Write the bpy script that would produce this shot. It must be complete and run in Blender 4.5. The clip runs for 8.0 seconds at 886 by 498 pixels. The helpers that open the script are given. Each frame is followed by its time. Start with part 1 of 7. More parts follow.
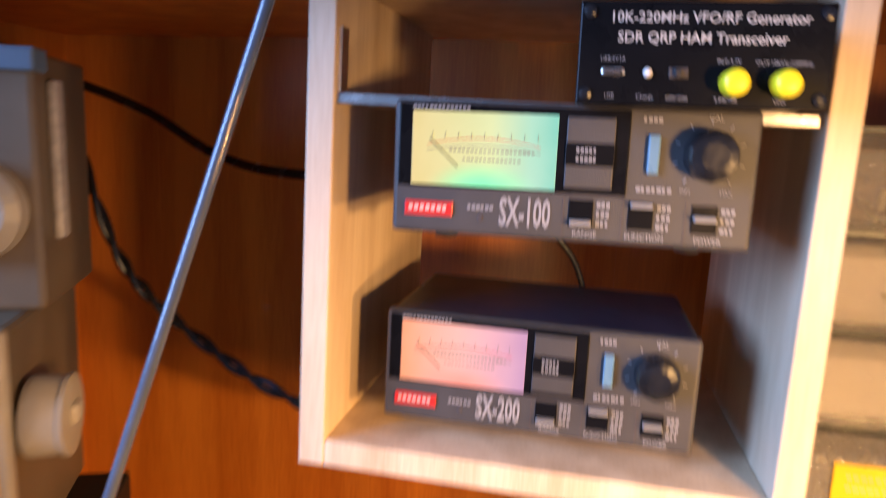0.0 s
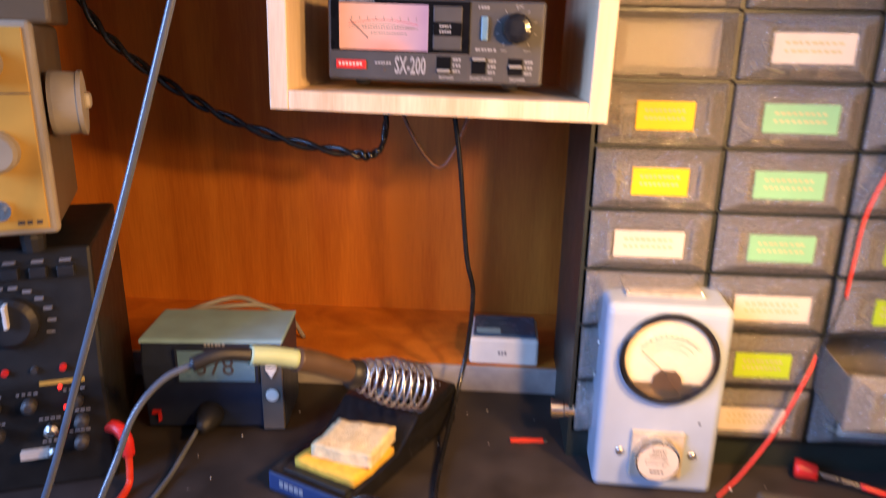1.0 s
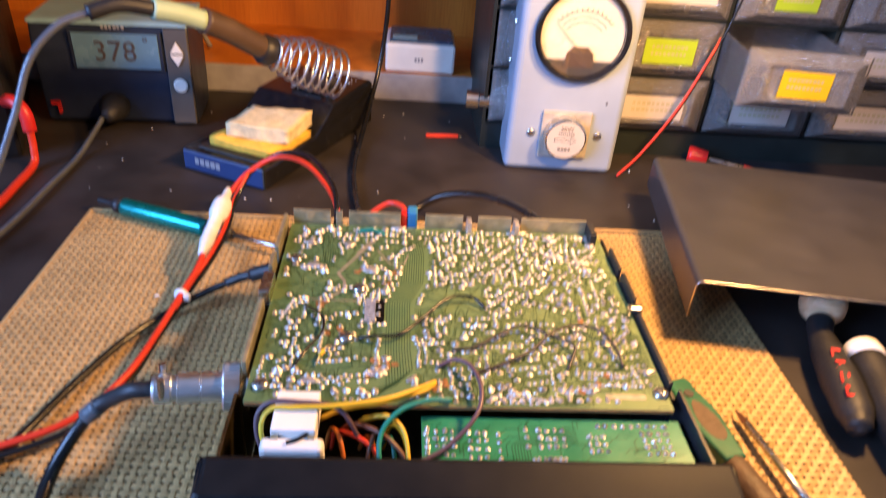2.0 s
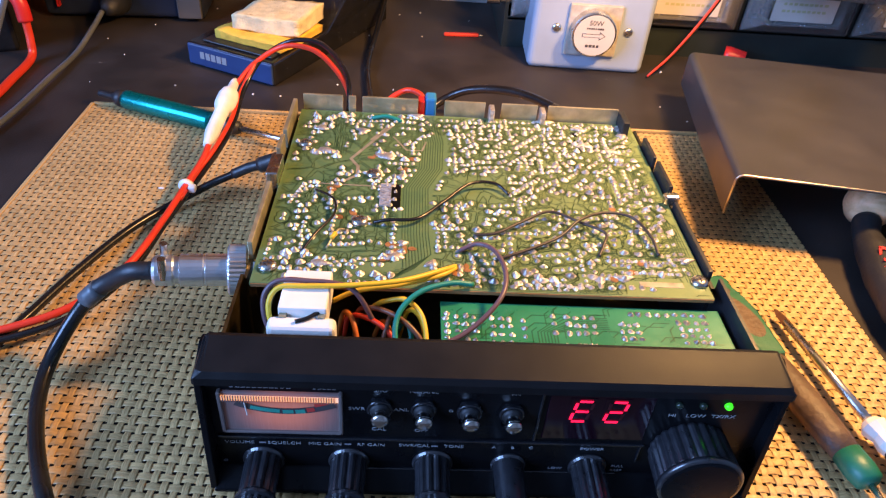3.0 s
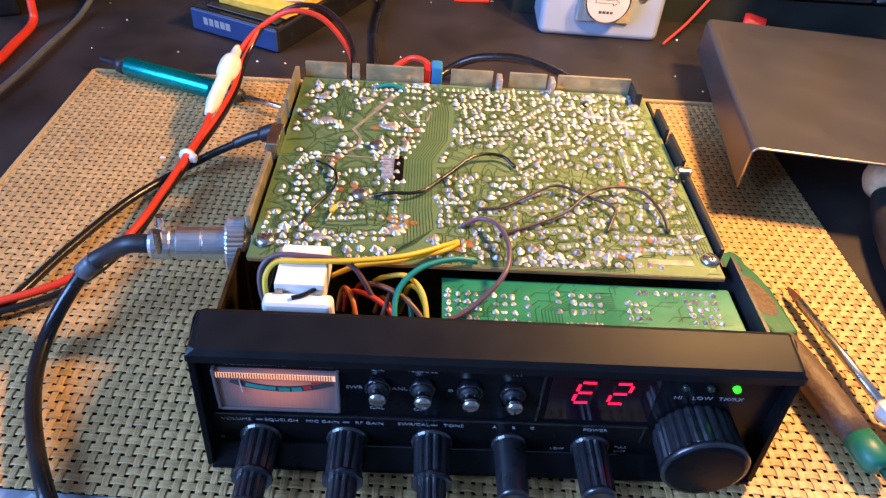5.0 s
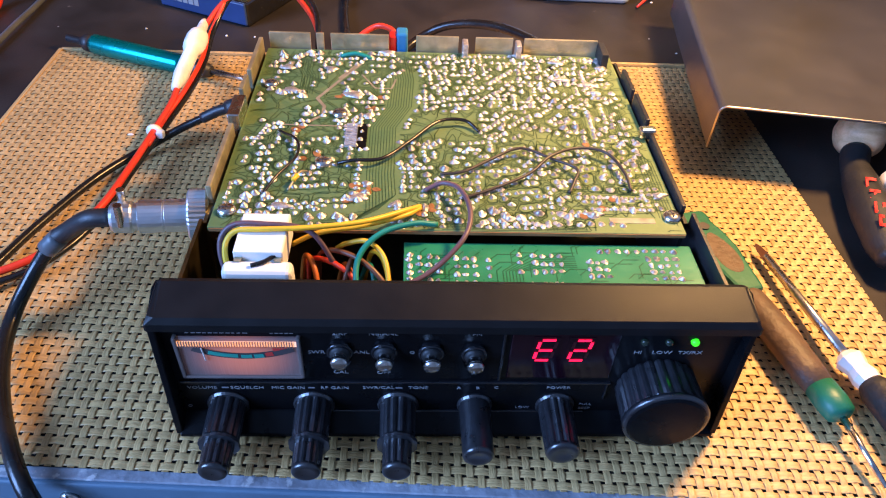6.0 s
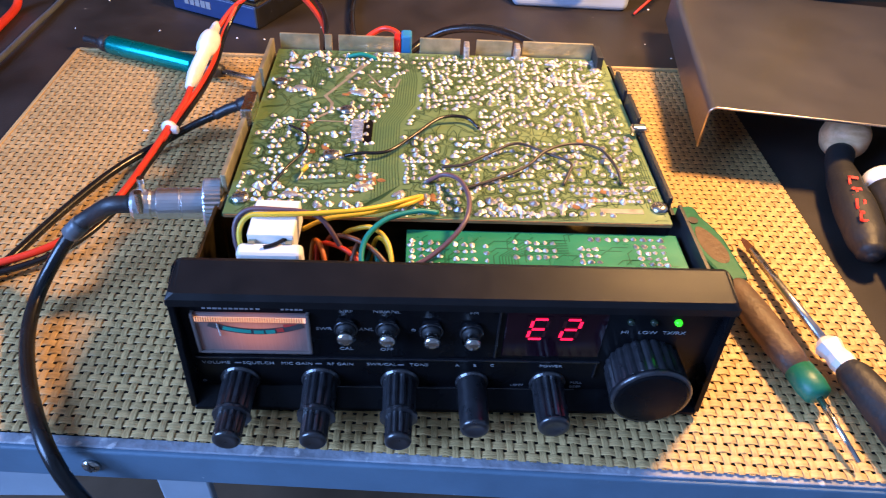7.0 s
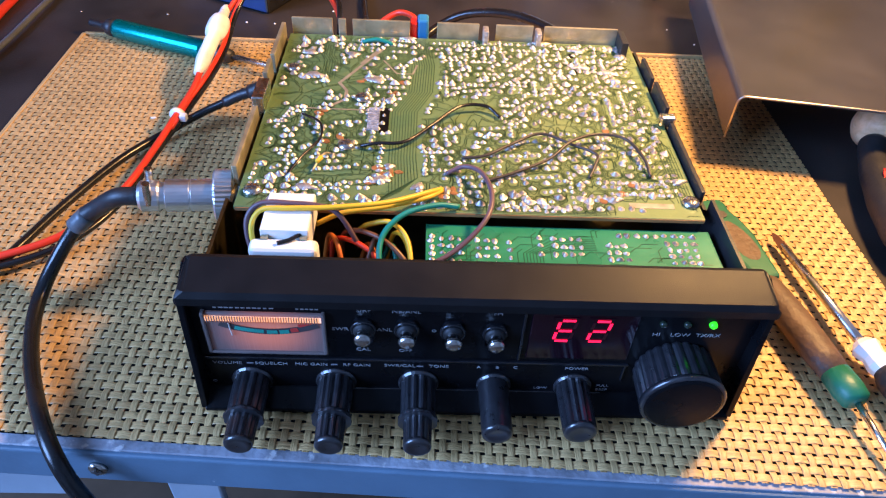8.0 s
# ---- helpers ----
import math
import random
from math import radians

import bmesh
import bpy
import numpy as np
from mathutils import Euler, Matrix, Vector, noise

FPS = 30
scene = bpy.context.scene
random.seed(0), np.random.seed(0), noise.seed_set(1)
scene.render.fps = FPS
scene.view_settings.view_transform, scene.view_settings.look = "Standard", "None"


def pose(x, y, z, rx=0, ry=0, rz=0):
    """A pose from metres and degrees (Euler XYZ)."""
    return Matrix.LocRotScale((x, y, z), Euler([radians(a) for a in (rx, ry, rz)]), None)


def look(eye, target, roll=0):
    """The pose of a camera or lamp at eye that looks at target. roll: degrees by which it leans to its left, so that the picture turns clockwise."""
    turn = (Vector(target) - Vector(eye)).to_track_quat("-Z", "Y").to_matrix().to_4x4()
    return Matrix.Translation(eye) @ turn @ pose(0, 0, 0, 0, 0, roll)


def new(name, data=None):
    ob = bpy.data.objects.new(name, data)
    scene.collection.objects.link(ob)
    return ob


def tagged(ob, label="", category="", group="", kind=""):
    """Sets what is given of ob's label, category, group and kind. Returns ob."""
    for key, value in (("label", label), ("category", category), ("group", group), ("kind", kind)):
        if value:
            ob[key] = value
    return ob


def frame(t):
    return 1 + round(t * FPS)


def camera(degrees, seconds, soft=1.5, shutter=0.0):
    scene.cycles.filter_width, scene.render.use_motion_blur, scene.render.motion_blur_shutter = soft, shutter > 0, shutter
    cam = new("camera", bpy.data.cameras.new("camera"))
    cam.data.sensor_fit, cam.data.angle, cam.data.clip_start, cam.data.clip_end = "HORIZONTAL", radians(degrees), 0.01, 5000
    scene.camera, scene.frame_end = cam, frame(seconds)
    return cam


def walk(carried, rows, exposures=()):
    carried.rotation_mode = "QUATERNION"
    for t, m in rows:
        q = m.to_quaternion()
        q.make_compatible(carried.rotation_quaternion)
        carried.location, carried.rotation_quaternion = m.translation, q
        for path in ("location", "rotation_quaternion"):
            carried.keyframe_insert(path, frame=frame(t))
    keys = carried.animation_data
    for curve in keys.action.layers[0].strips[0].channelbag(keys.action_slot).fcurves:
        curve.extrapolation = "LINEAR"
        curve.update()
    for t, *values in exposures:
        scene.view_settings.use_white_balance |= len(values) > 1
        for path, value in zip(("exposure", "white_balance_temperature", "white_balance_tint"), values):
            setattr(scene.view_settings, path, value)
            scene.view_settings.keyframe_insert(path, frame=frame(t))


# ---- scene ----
cam = camera(65.0, 8.0, soft=1.1, shutter=0.6)
PATH = [
    (0, (-0.058, 0.07, 0.479), (-0.444, 2.005, 0.149), 2.2),
    (0.2, (-0.054, 0.028, 0.459), (-0.44, 1.954, 0.081), 1.6),
    (0.5, (-0.048, -0.042, 0.417), (-0.29, 1.887, -0.052), 1.7),
    (0.7, (-0.042, -0.074, 0.396), (-0.194, 1.846, -0.142), 1.8),
    (1, (-0.036, -0.112, 0.36), (-0.151, 1.8, -0.215), 1.1),
    (1.2, (-0.048, -0.148, 0.345), (-0.089, 1.757, -0.265), 1.6),
    (1.5, (-0.049, -0.171, 0.32), (0.044, 1.667, -0.464), 5.3),
    (1.8, (-0.04, -0.17, 0.281), (0.108, 1.568, -0.697), 5.0),
    (2, (-0.034, -0.158, 0.264), (0.117, 1.53, -0.797), 4.9),
    (2.2, (-0.034, -0.156, 0.251), (0.12, 1.5, -0.859), 5.2),
    (3.5, (-0.034, -0.148, 0.23), (0.056, 1.416, -1.014), 4.5),
    (4, (-0.033, -0.148, 0.231), (0.045, 1.415, -1.014), 4.6),
    (4.2, (-0.032, -0.145, 0.229), (0.037, 1.416, -1.019), 4.4),
    (5.3, (-0.027, -0.143, 0.228), (0.069, 1.352, -1.097), 4.6),
    (5.5, (-0.019, -0.145, 0.225), (0.088, 1.334, -1.117), 3.4),
    (6, (-0.017, -0.147, 0.226), (0.084, 1.331, -1.116), 3.4),
    (6.5, (-0.012, -0.156, 0.228), (0.085, 1.326, -1.111), 3.2),
    (7, (-0.017, -0.165, 0.231), (0.078, 1.329, -1.096), 3.7),
    (7.5, (-0.026, -0.158, 0.23), (0.067, 1.325, -1.108), 4.3),
    (8, (-0.022, -0.153, 0.225), (0.055, 1.314, -1.131), 3.6),
]
walk(cam, [(t, look(eye, target, roll)) for t, eye, target, roll in PATH],
     [(0, 0.15, 6750, 13), (1.0, -0.05, 6750, 13), (2.2, -0.03, 6600, 13), (3.5, -0.02, 6350, 12), (4.2, 0.05, 6270, 12), (5.3, 0.10, 6200, 12), (8, 0.17, 6100, 12)])

# ---- world, sun, large lights ----
world = bpy.data.worlds.new("world")
scene.world = world
world.use_nodes = True
world.node_tree.nodes["Background"].inputs[0].default_value = (0.45, 0.6, 1.0, 1)
world.node_tree.nodes["Background"].inputs[1].default_value = 0.02


def area_lamp(name, m, w, h, watts, colour, shape="RECTANGLE"):
    d = bpy.data.lights.new(name, "AREA")
    d.shape, d.size, d.size_y, d.energy, d.color = shape, w, h, watts, colour
    ob = new(name, d)
    ob.matrix_world = m
    return ob


# a warm two-headed desk lamp beside the desk, and daylight in the window's opening
area_lamp("desk_lamp_light", look((0.245, 0.185, 0.355), (0.05, 0.13, 0.03)), 0.06, 0.06, 4.5, (1.0, 0.54, 0.19), "DISK")
d = bpy.data.lights.new("desk_lamp_spot", "SPOT")
d.energy, d.color, d.spot_size, d.spot_blend, d.shadow_soft_size = 12.5, (1.0, 0.56, 0.21), radians(84), 0.6, 0.025
new("desk_lamp_spot", d).matrix_world = look((0.19, 0.02, 0.42), (-0.11, 0.73, 0.15))
area_lamp("window_light", look((-1.55, -0.75, 0.85), (0.0, 0.1, 0.1)), 1.0, 1.0, 80.0, (0.27, 0.48, 1.0))


# ---- materials ----
def mat(name, col, rough=0.5, metal=0.0, var=0.15, scale=60.0, bump=0.05, bscale=400.0, stretch=(1, 1, 1),
        coat=0.0, emit=None, power=0.0, island=0.0, dirt=None, spec=0.5):
    m = bpy.data.materials.new(name)
    m.use_nodes = True
    nt = m.node_tree
    b = nt.nodes["Principled BSDF"]
    b.inputs["Roughness"].default_value, b.inputs["Metallic"].default_value = rough, metal
    b.inputs["Specular IOR Level"].default_value = spec
    b.inputs["Coat Weight"].default_value = coat
    L = nt.links.new
    co = nt.nodes.new("ShaderNodeTexCoord")
    mp = nt.nodes.new("ShaderNodeMapping")
    mp.inputs["Scale"].default_value = stretch
    L(co.outputs["Object"], mp.inputs[0])
    n = nt.nodes.new("ShaderNodeTexNoise")
    n.inputs["Scale"].default_value, n.inputs["Detail"].default_value = scale, 5
    L(mp.outputs[0], n.inputs["Vector"])
    r = nt.nodes.new("ShaderNodeMapRange")
    r.inputs[1].default_value, r.inputs[2].default_value = 0.3, 0.7
    r.inputs[3].default_value, r.inputs[4].default_value = 1 - var, 1 + var
    L(n.outputs["Fac"], r.inputs[0])
    h = nt.nodes.new("ShaderNodeHueSaturation")
    h.inputs["Color"].default_value = (*col, 1)
    L(r.outputs[0], h.inputs["Value"])
    out = h.outputs[0]
    if island:
        g = nt.nodes.new("ShaderNodeNewGeometry")
        r2 = nt.nodes.new("ShaderNodeMapRange")
        r2.inputs[3].default_value, r2.inputs[4].default_value = 1 - island, 1 + island
        L(g.outputs["Random Per Island"], r2.inputs[0])
        h2 = nt.nodes.new("ShaderNodeHueSaturation")
        L(out, h2.inputs["Color"])
        L(r2.outputs[0], h2.inputs["Value"])
        out = h2.outputs[0]
    if dirt:
        n3 = nt.nodes.new("ShaderNodeTexNoise")
        n3.inputs["Scale"].default_value, n3.inputs["Detail"].default_value = dirt[1], 8
        L(co.outputs["Object"], n3.inputs["Vector"])
        r3 = nt.nodes.new("ShaderNodeMapRange")
        r3.inputs[1].default_value, r3.inputs[2].default_value, r3.inputs[4].default_value = dirt[2], dirt[2] + 0.06, dirt[3]
        L(n3.outputs["Fac"], r3.inputs[0])
        mx = nt.nodes.new("ShaderNodeMix")
        mx.data_type = "RGBA"
        L(r3.outputs[0], mx.inputs[0])
        L(out, mx.inputs[6])
        mx.inputs[7].default_value = (*dirt[0], 1)
        out = mx.outputs[2]
    L(out, b.inputs["Base Color"])
    n2 = nt.nodes.new("ShaderNodeTexNoise")
    n2.inputs["Scale"].default_value, n2.inputs["Detail"].default_value = bscale, 3
    L(mp.outputs[0], n2.inputs["Vector"])
    rr = nt.nodes.new("ShaderNodeMapRange")
    rr.inputs[3].default_value, rr.inputs[4].default_value = max(rough - 0.1, 0.02), min(rough + 0.12, 1)
    L(n.outputs["Fac"], rr.inputs[0])
    L(rr.outputs[0], b.inputs["Roughness"])
    if bump:
        bp = nt.nodes.new("ShaderNodeBump")
        bp.inputs["Strength"].default_value, bp.inputs["Distance"].default_value = bump, 0.001
        L(n2.outputs["Fac"], bp.inputs["Height"])
        L(bp.outputs[0], b.inputs["Normal"])
    if emit:
        b.inputs["Emission Color"].default_value, b.inputs["Emission Strength"].default_value = (*emit, 1), power
    return m


def glass(name, col=(1, 1, 1), rough=0.05, haze=0.1, wave=0.3):
    """Thin clear sheet: see-through body, a little haze, mirror gloss by Fresnel."""
    m = bpy.data.materials.new(name)
    m.use_nodes = True
    nt = m.node_tree
    nt.nodes.remove(nt.nodes["Principled BSDF"])
    L = nt.links.new
    out = nt.nodes["Material Output"]
    n = nt.nodes.new("ShaderNodeTexNoise")
    n.inputs["Scale"].default_value, n.inputs["Detail"].default_value = 60, 4
    bp = nt.nodes.new("ShaderNodeBump")
    bp.inputs["Strength"].default_value, bp.inputs["Distance"].default_value = wave, 0.002
    L(n.outputs["Fac"], bp.inputs["Height"])
    tr = nt.nodes.new("ShaderNodeBsdfTransparent")
    tr.inputs[0].default_value = (*col, 1)
    df = nt.nodes.new("ShaderNodeBsdfDiffuse")
    df.inputs[0].default_value = (0.75 * col[0], 0.75 * col[1], 0.75 * col[2], 1)
    gl = nt.nodes.new("ShaderNodeBsdfGlossy")
    gl.inputs["Roughness"].default_value = rough
    fr = nt.nodes.new("ShaderNodeFresnel")
    fr.inputs["IOR"].default_value = 1.95
    for q in (gl, fr):
        L(bp.outputs[0], q.inputs["Normal"])
    m1 = nt.nodes.new("ShaderNodeMixShader")
    m1.inputs[0].default_value = haze
    L(tr.outputs[0], m1.inputs[1])
    L(df.outputs[0], m1.inputs[2])
    m2 = nt.nodes.new("ShaderNodeMixShader")
    L(fr.outputs[0], m2.inputs[0])
    L(m1.outputs[0], m2.inputs[1])
    L(gl.outputs[0], m2.inputs[2])
    L(m2.outputs[0], out.inputs[0])
    return m


def wood(name, c1, c2, grain=(3, 3, 0.25), scale=9.0, rough=0.45, coat=0.0):
    m = bpy.data.materials.new(name)
    m.use_nodes = True
    nt = m.node_tree
    b = nt.nodes["Principled BSDF"]
    b.inputs["Roughness"].default_value = rough
    b.inputs["Coat Weight"].default_value = coat
    L = nt.links.new
    co = nt.nodes.new("ShaderNodeTexCoord")
    mp = nt.nodes.new("ShaderNodeMapping")
    mp.inputs["Scale"].default_value = grain
    L(co.outputs["Object"], mp.inputs[0])
    n = nt.nodes.new("ShaderNodeTexNoise")
    n.inputs["Scale"].default_value, n.inputs["Detail"].default_value, n.inputs["Distortion"].default_value = scale, 6, 0.6
    L(mp.outputs[0], n.inputs["Vector"])
    n2 = nt.nodes.new("ShaderNodeTexNoise")
    n2.inputs["Scale"].default_value, n2.inputs["Detail"].default_value = scale * 14, 3
    L(mp.outputs[0], n2.inputs["Vector"])
    ad = nt.nodes.new("ShaderNodeMath")
    ad.operation = "MULTIPLY_ADD"
    ad.inputs[1].default_value = 0.35
    L(n2.outputs["Fac"], ad.inputs[0])
    L(n.outputs["Fac"], ad.inputs[2])
    cr = nt.nodes.new("ShaderNodeValToRGB")
    cr.color_ramp.elements[0].position, cr.color_ramp.elements[1].position = 0.5, 0.85
    cr.color_ramp.elements[0].color, cr.color_ramp.elements[1].color = (*c1, 1), (*c2, 1)
    L(ad.outputs[0], cr.inputs[0])
    L(cr.outputs[0], b.inputs["Base Color"])
    bp = nt.nodes.new("ShaderNodeBump")
    bp.inputs["Strength"].default_value, bp.inputs["Distance"].default_value = 0.12, 0.001
    L(n2.outputs["Fac"], bp.inputs["Height"])
    L(bp.outputs[0], b.inputs["Normal"])
    return m


def board(name, c1, c2):
    """Lacquered copper side: darker green at low x, lighter and yellower at high x, with blotches where copper lies
    under the lacquer.
    """
    m = mat(name, c1, 0.30, var=0.2, scale=40, bump=0.10, bscale=500, coat=0.25)
    nt = m.node_tree
    b = nt.nodes["Principled BSDF"]
    co = nt.nodes.new("ShaderNodeTexCoord")
    n = nt.nodes.new("ShaderNodeTexVoronoi")
    n.inputs["Scale"].default_value = 130
    n.inputs["Randomness"].default_value = 0.8
    nt.links.new(co.outputs["Object"], n.inputs["Vector"])
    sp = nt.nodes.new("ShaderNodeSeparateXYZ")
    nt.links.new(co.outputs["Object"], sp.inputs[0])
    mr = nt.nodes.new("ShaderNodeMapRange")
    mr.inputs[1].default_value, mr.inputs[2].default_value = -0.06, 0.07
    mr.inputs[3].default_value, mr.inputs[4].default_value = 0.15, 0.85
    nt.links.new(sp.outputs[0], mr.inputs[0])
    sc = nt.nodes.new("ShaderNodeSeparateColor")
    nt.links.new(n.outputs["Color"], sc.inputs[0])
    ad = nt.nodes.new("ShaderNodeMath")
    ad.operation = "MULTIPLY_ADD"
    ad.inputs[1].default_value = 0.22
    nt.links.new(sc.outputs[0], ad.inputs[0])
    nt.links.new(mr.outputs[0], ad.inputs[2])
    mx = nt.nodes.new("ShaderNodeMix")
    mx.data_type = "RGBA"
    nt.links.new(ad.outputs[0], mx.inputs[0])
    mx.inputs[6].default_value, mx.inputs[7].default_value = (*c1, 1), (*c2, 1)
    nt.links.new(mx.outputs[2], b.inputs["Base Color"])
    return m


M_WALLWOOD = wood("orange_veneer", (0.46, 0.125, 0.012), (0.66, 0.225, 0.028), coat=0.15)
M_PALEWOOD = wood("pale_beech", (0.55, 0.40, 0.25), (0.75, 0.60, 0.42), scale=14)
M_BALLWOOD = wood("turned_wood", (0.55, 0.34, 0.17), (0.78, 0.56, 0.34), grain=(1, 5, 5), scale=40)
M_DESK = mat("dark_laminate", (0.029, 0.024, 0.022), 0.52, spec=0.35, var=0.35, scale=22, bump=0.12, bscale=700, dirt=((0.30, 0.27, 0.24), 190, 0.74, 0.8))
M_TRIM = mat("grey_blue_edge", (0.115, 0.185, 0.255), 0.42, var=0.12, scale=40, bump=0.1, dirt=((0.5, 0.52, 0.55), 260, 0.73, 0.7))
M_FRAME = mat("pale_grey_paint", (0.34, 0.40, 0.46), 0.45, var=0.12, scale=30, bump=0.1, dirt=((0.16, 0.18, 0.2), 120, 0.68, 0.5))
M_WORN = mat("worn_edge", (0.26, 0.28, 0.32), 0.6, var=0.35, scale=120, bump=0.4, dirt=((0.6, 0.6, 0.6), 160, 0.60, 0.8))
M_LEDGE = mat("grey_edge_strip", (0.36, 0.34, 0.33), 0.5, var=0.15)
M_PLASTER = mat("plaster", (0.55, 0.53, 0.50), 0.9, var=0.08, scale=8)
M_FLOOR = mat("floor_boards", (0.12, 0.08, 0.05), 0.6, var=0.3, scale=10)
M_STRAND = mat("woven_vinyl", (0.56, 0.365, 0.150), 0.38, var=0.22, scale=900, bump=0.35, bscale=1700, stretch=(1, 0.03, 1), island=0.12)
M_STRANDX = mat("woven_vinyl_across", (0.56, 0.365, 0.150), 0.38, var=0.22, scale=900, bump=0.35, bscale=1700, stretch=(0.03, 1, 1), island=0.12)
M_BLACK = mat("black_plastic", (0.018, 0.018, 0.02), 0.42, var=0.2, bump=0.15, bscale=1500)
M_HOOD = mat("black_textured_plastic", (0.007, 0.007, 0.008), 0.40, var=0.2, scale=90, bump=0.10, bscale=3600, spec=0.24, dirt=((0.08, 0.08, 0.08), 300, 0.76, 0.6))
M_GLOSS = mat("glossy_black", (0.010, 0.010, 0.012), 0.22, var=0.3, scale=200, bump=0.05, coat=0.2)
M_FACE = mat("black_face", (0.005, 0.005, 0.006), 0.28, var=0.2, bump=0.05, spec=0.12)
M_GREYPL = mat("dark_grey_plastic", (0.048, 0.046, 0.046), 0.5, var=0.12, bump=0.25, bscale=1800)
M_NAVY = mat("blue_black_plastic", (0.018, 0.026, 0.050), 0.40, var=0.15, bump=0.15)
M_SMOKE = mat("smoke_grey", (0.09, 0.085, 0.08), 0.5, var=0.1)
M_TEAL = mat("teal_lid", (0.25, 0.42, 0.48), 0.42, var=0.12, scale=40)
M_STEEL = mat("steel", (0.62, 0.60, 0.56), 0.25, 1.0, var=0.12, scale=90, bump=0.06)
M_CHROME = mat("chrome", (0.80, 0.79, 0.77), 0.16, 1.0, var=0.06, bump=0.02)
M_SATIN = mat("satin_nickel", (0.80, 0.82, 0.85), 0.32, 1.0, var=0.1, bump=0.05)
M_PLUGBLUE = mat("light_blue_plastic", (0.03, 0.20, 0.42), 0.4, var=0.1)
M_TIN = mat("tinned_plate", (0.46, 0.41, 0.26), 0.36, 0.65, var=0.25, scale=120, bump=0.1)
M_BRASSY = mat("chassis_plate", (0.20, 0.15, 0.07), 0.38, 1.0, var=0.3, scale=90)
M_SOLDER = mat("solder", (0.58, 0.54, 0.50), 0.36, 0.75, var=0.3, scale=600, bump=0.4, bscale=900, island=0.35)
M_FLUX = mat("burnt_flux", (0.27, 0.125, 0.045), 0.3, var=0.3, scale=300)
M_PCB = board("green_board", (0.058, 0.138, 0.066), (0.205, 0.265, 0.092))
M_TAN = mat("tinned_track", (0.34, 0.30, 0.22), 0.40, 0.3, var=0.25, scale=200)
M_TRACE = mat("dark_gap", (0.030, 0.074, 0.030), 0.3, var=0.15, scale=60, coat=0.2)
M_PCB2 = mat("bright_green_board", (0.02, 0.20, 0.095), 0.28, var=0.15, scale=60, coat=0.3)
M_TRACE2 = mat("bright_green_gap", (0.006, 0.085, 0.035), 0.28, coat=0.3)
M_EDGEPCB = mat("board_edge", (0.24, 0.12, 0.04), 0.7)
M_WHITEPL = mat("white_plastic", (0.80, 0.77, 0.70), 0.42, var=0.05, bump=0.05)
M_TRANSL = mat("milky_plastic", (0.82, 0.80, 0.76), 0.3, var=0.08, scale=120)
M_RED = mat("red_wire", (0.70, 0.045, 0.018), 0.36, var=0.1)
M_REDPL = mat("red_plastic", (0.66, 0.025, 0.02), 0.35, var=0.1)
M_CABLE = mat("black_cable", (0.010, 0.010, 0.011), 0.24, var=0.2, bump=0.08)
M_BROWNCABLE = mat("brown_black_cable", (0.045, 0.035, 0.028), 0.4, var=0.2)
M_SOFTINK = mat("soft_ink", (0.20, 0.17, 0.13), 0.6, bump=0)
M_LENS = mat("tinted_lens_rim", (0.15, 0.12, 0.11), 0.2, var=0.1, coat=0.4)
M_KNOB = mat("black_knob_plastic", (0.018, 0.018, 0.021), 0.30, var=0.3, scale=300, bump=0.04, spec=0.9, coat=0.35)
M_FLEX = mat("pale_grey_flex", (0.28, 0.27, 0.25), 0.45, var=0.1)
M_GREYCABLE = mat("grey_cable", (0.10, 0.11, 0.12), 0.35, var=0.15)
M_SHEEN = mat("glossy_grey_cable", (0.10, 0.12, 0.16), 0.18, var=0.1, coat=0.4)
M_YELLOW = mat("yellow_wire", (0.78, 0.50, 0.03), 0.4, var=0.08)
M_TEALWIRE = mat("teal_wire", (0.01, 0.22, 0.17), 0.4, var=0.1)
M_PURPLE = mat("violet_brown_wire", (0.13, 0.075, 0.085), 0.4, var=0.15)
M_ORANGE = mat("orange_wire", (0.55, 0.14, 0.02), 0.4)
M_BROWN = mat("brown_wire", (0.16, 0.07, 0.04), 0.4)
M_TEALMET = mat("anodised_teal", (0.000, 0.234, 0.215), 0.26, 0.7, var=0.06)
M_GREENPL = mat("green_rubber", (0.008, 0.13, 0.075), 0.42, var=0.15, bump=0.15)
M_BROWNPL = mat("worn_brown_grip", (0.10, 0.062, 0.04), 0.55, var=0.35, scale=110, bump=0.5, bscale=350, dirt=((0.02, 0.12, 0.07), 60, 0.68, 0.7))
M_RUBBER = mat("black_rubber", (0.014, 0.014, 0.015), 0.55, var=0.2, bump=0.3)
M_COVER = mat("black_painted_sheet", (0.042, 0.040, 0.041), 0.36, var=0.15, scale=30, bump=0.12, bscale=2400, dirt=((0.10, 0.08, 0.07), 300, 0.74, 0.5))
M_BAREEDGE = mat("bare_metal_edge", (0.6, 0.57, 0.53), 0.3, 1.0)
M_GREYBLUE = mat("grey_enamel", (0.32, 0.39, 0.49), 0.38, var=0.06, scale=30, bump=0.12, bscale=900, coat=0.15, dirt=((0.2, 0.2, 0.2), 260, 0.74, 0.5))
M_DIAL = mat("cream_dial", (0.66, 0.60, 0.50), 0.5, var=0.04)
M_PLATE = mat("worn_name_plate", (0.40, 0.36, 0.30), 0.45, var=0.25, scale=140)
M_BEIGE = mat("beige_enamel", (0.15, 0.11, 0.065), 0.42, var=0.12, scale=30, dirt=((0.2, 0.16, 0.11), 120, 0.70, 0.6))
M_OCHRE = mat("ochre_face", (0.56, 0.33, 0.06), 0.45, var=0.12, scale=25)
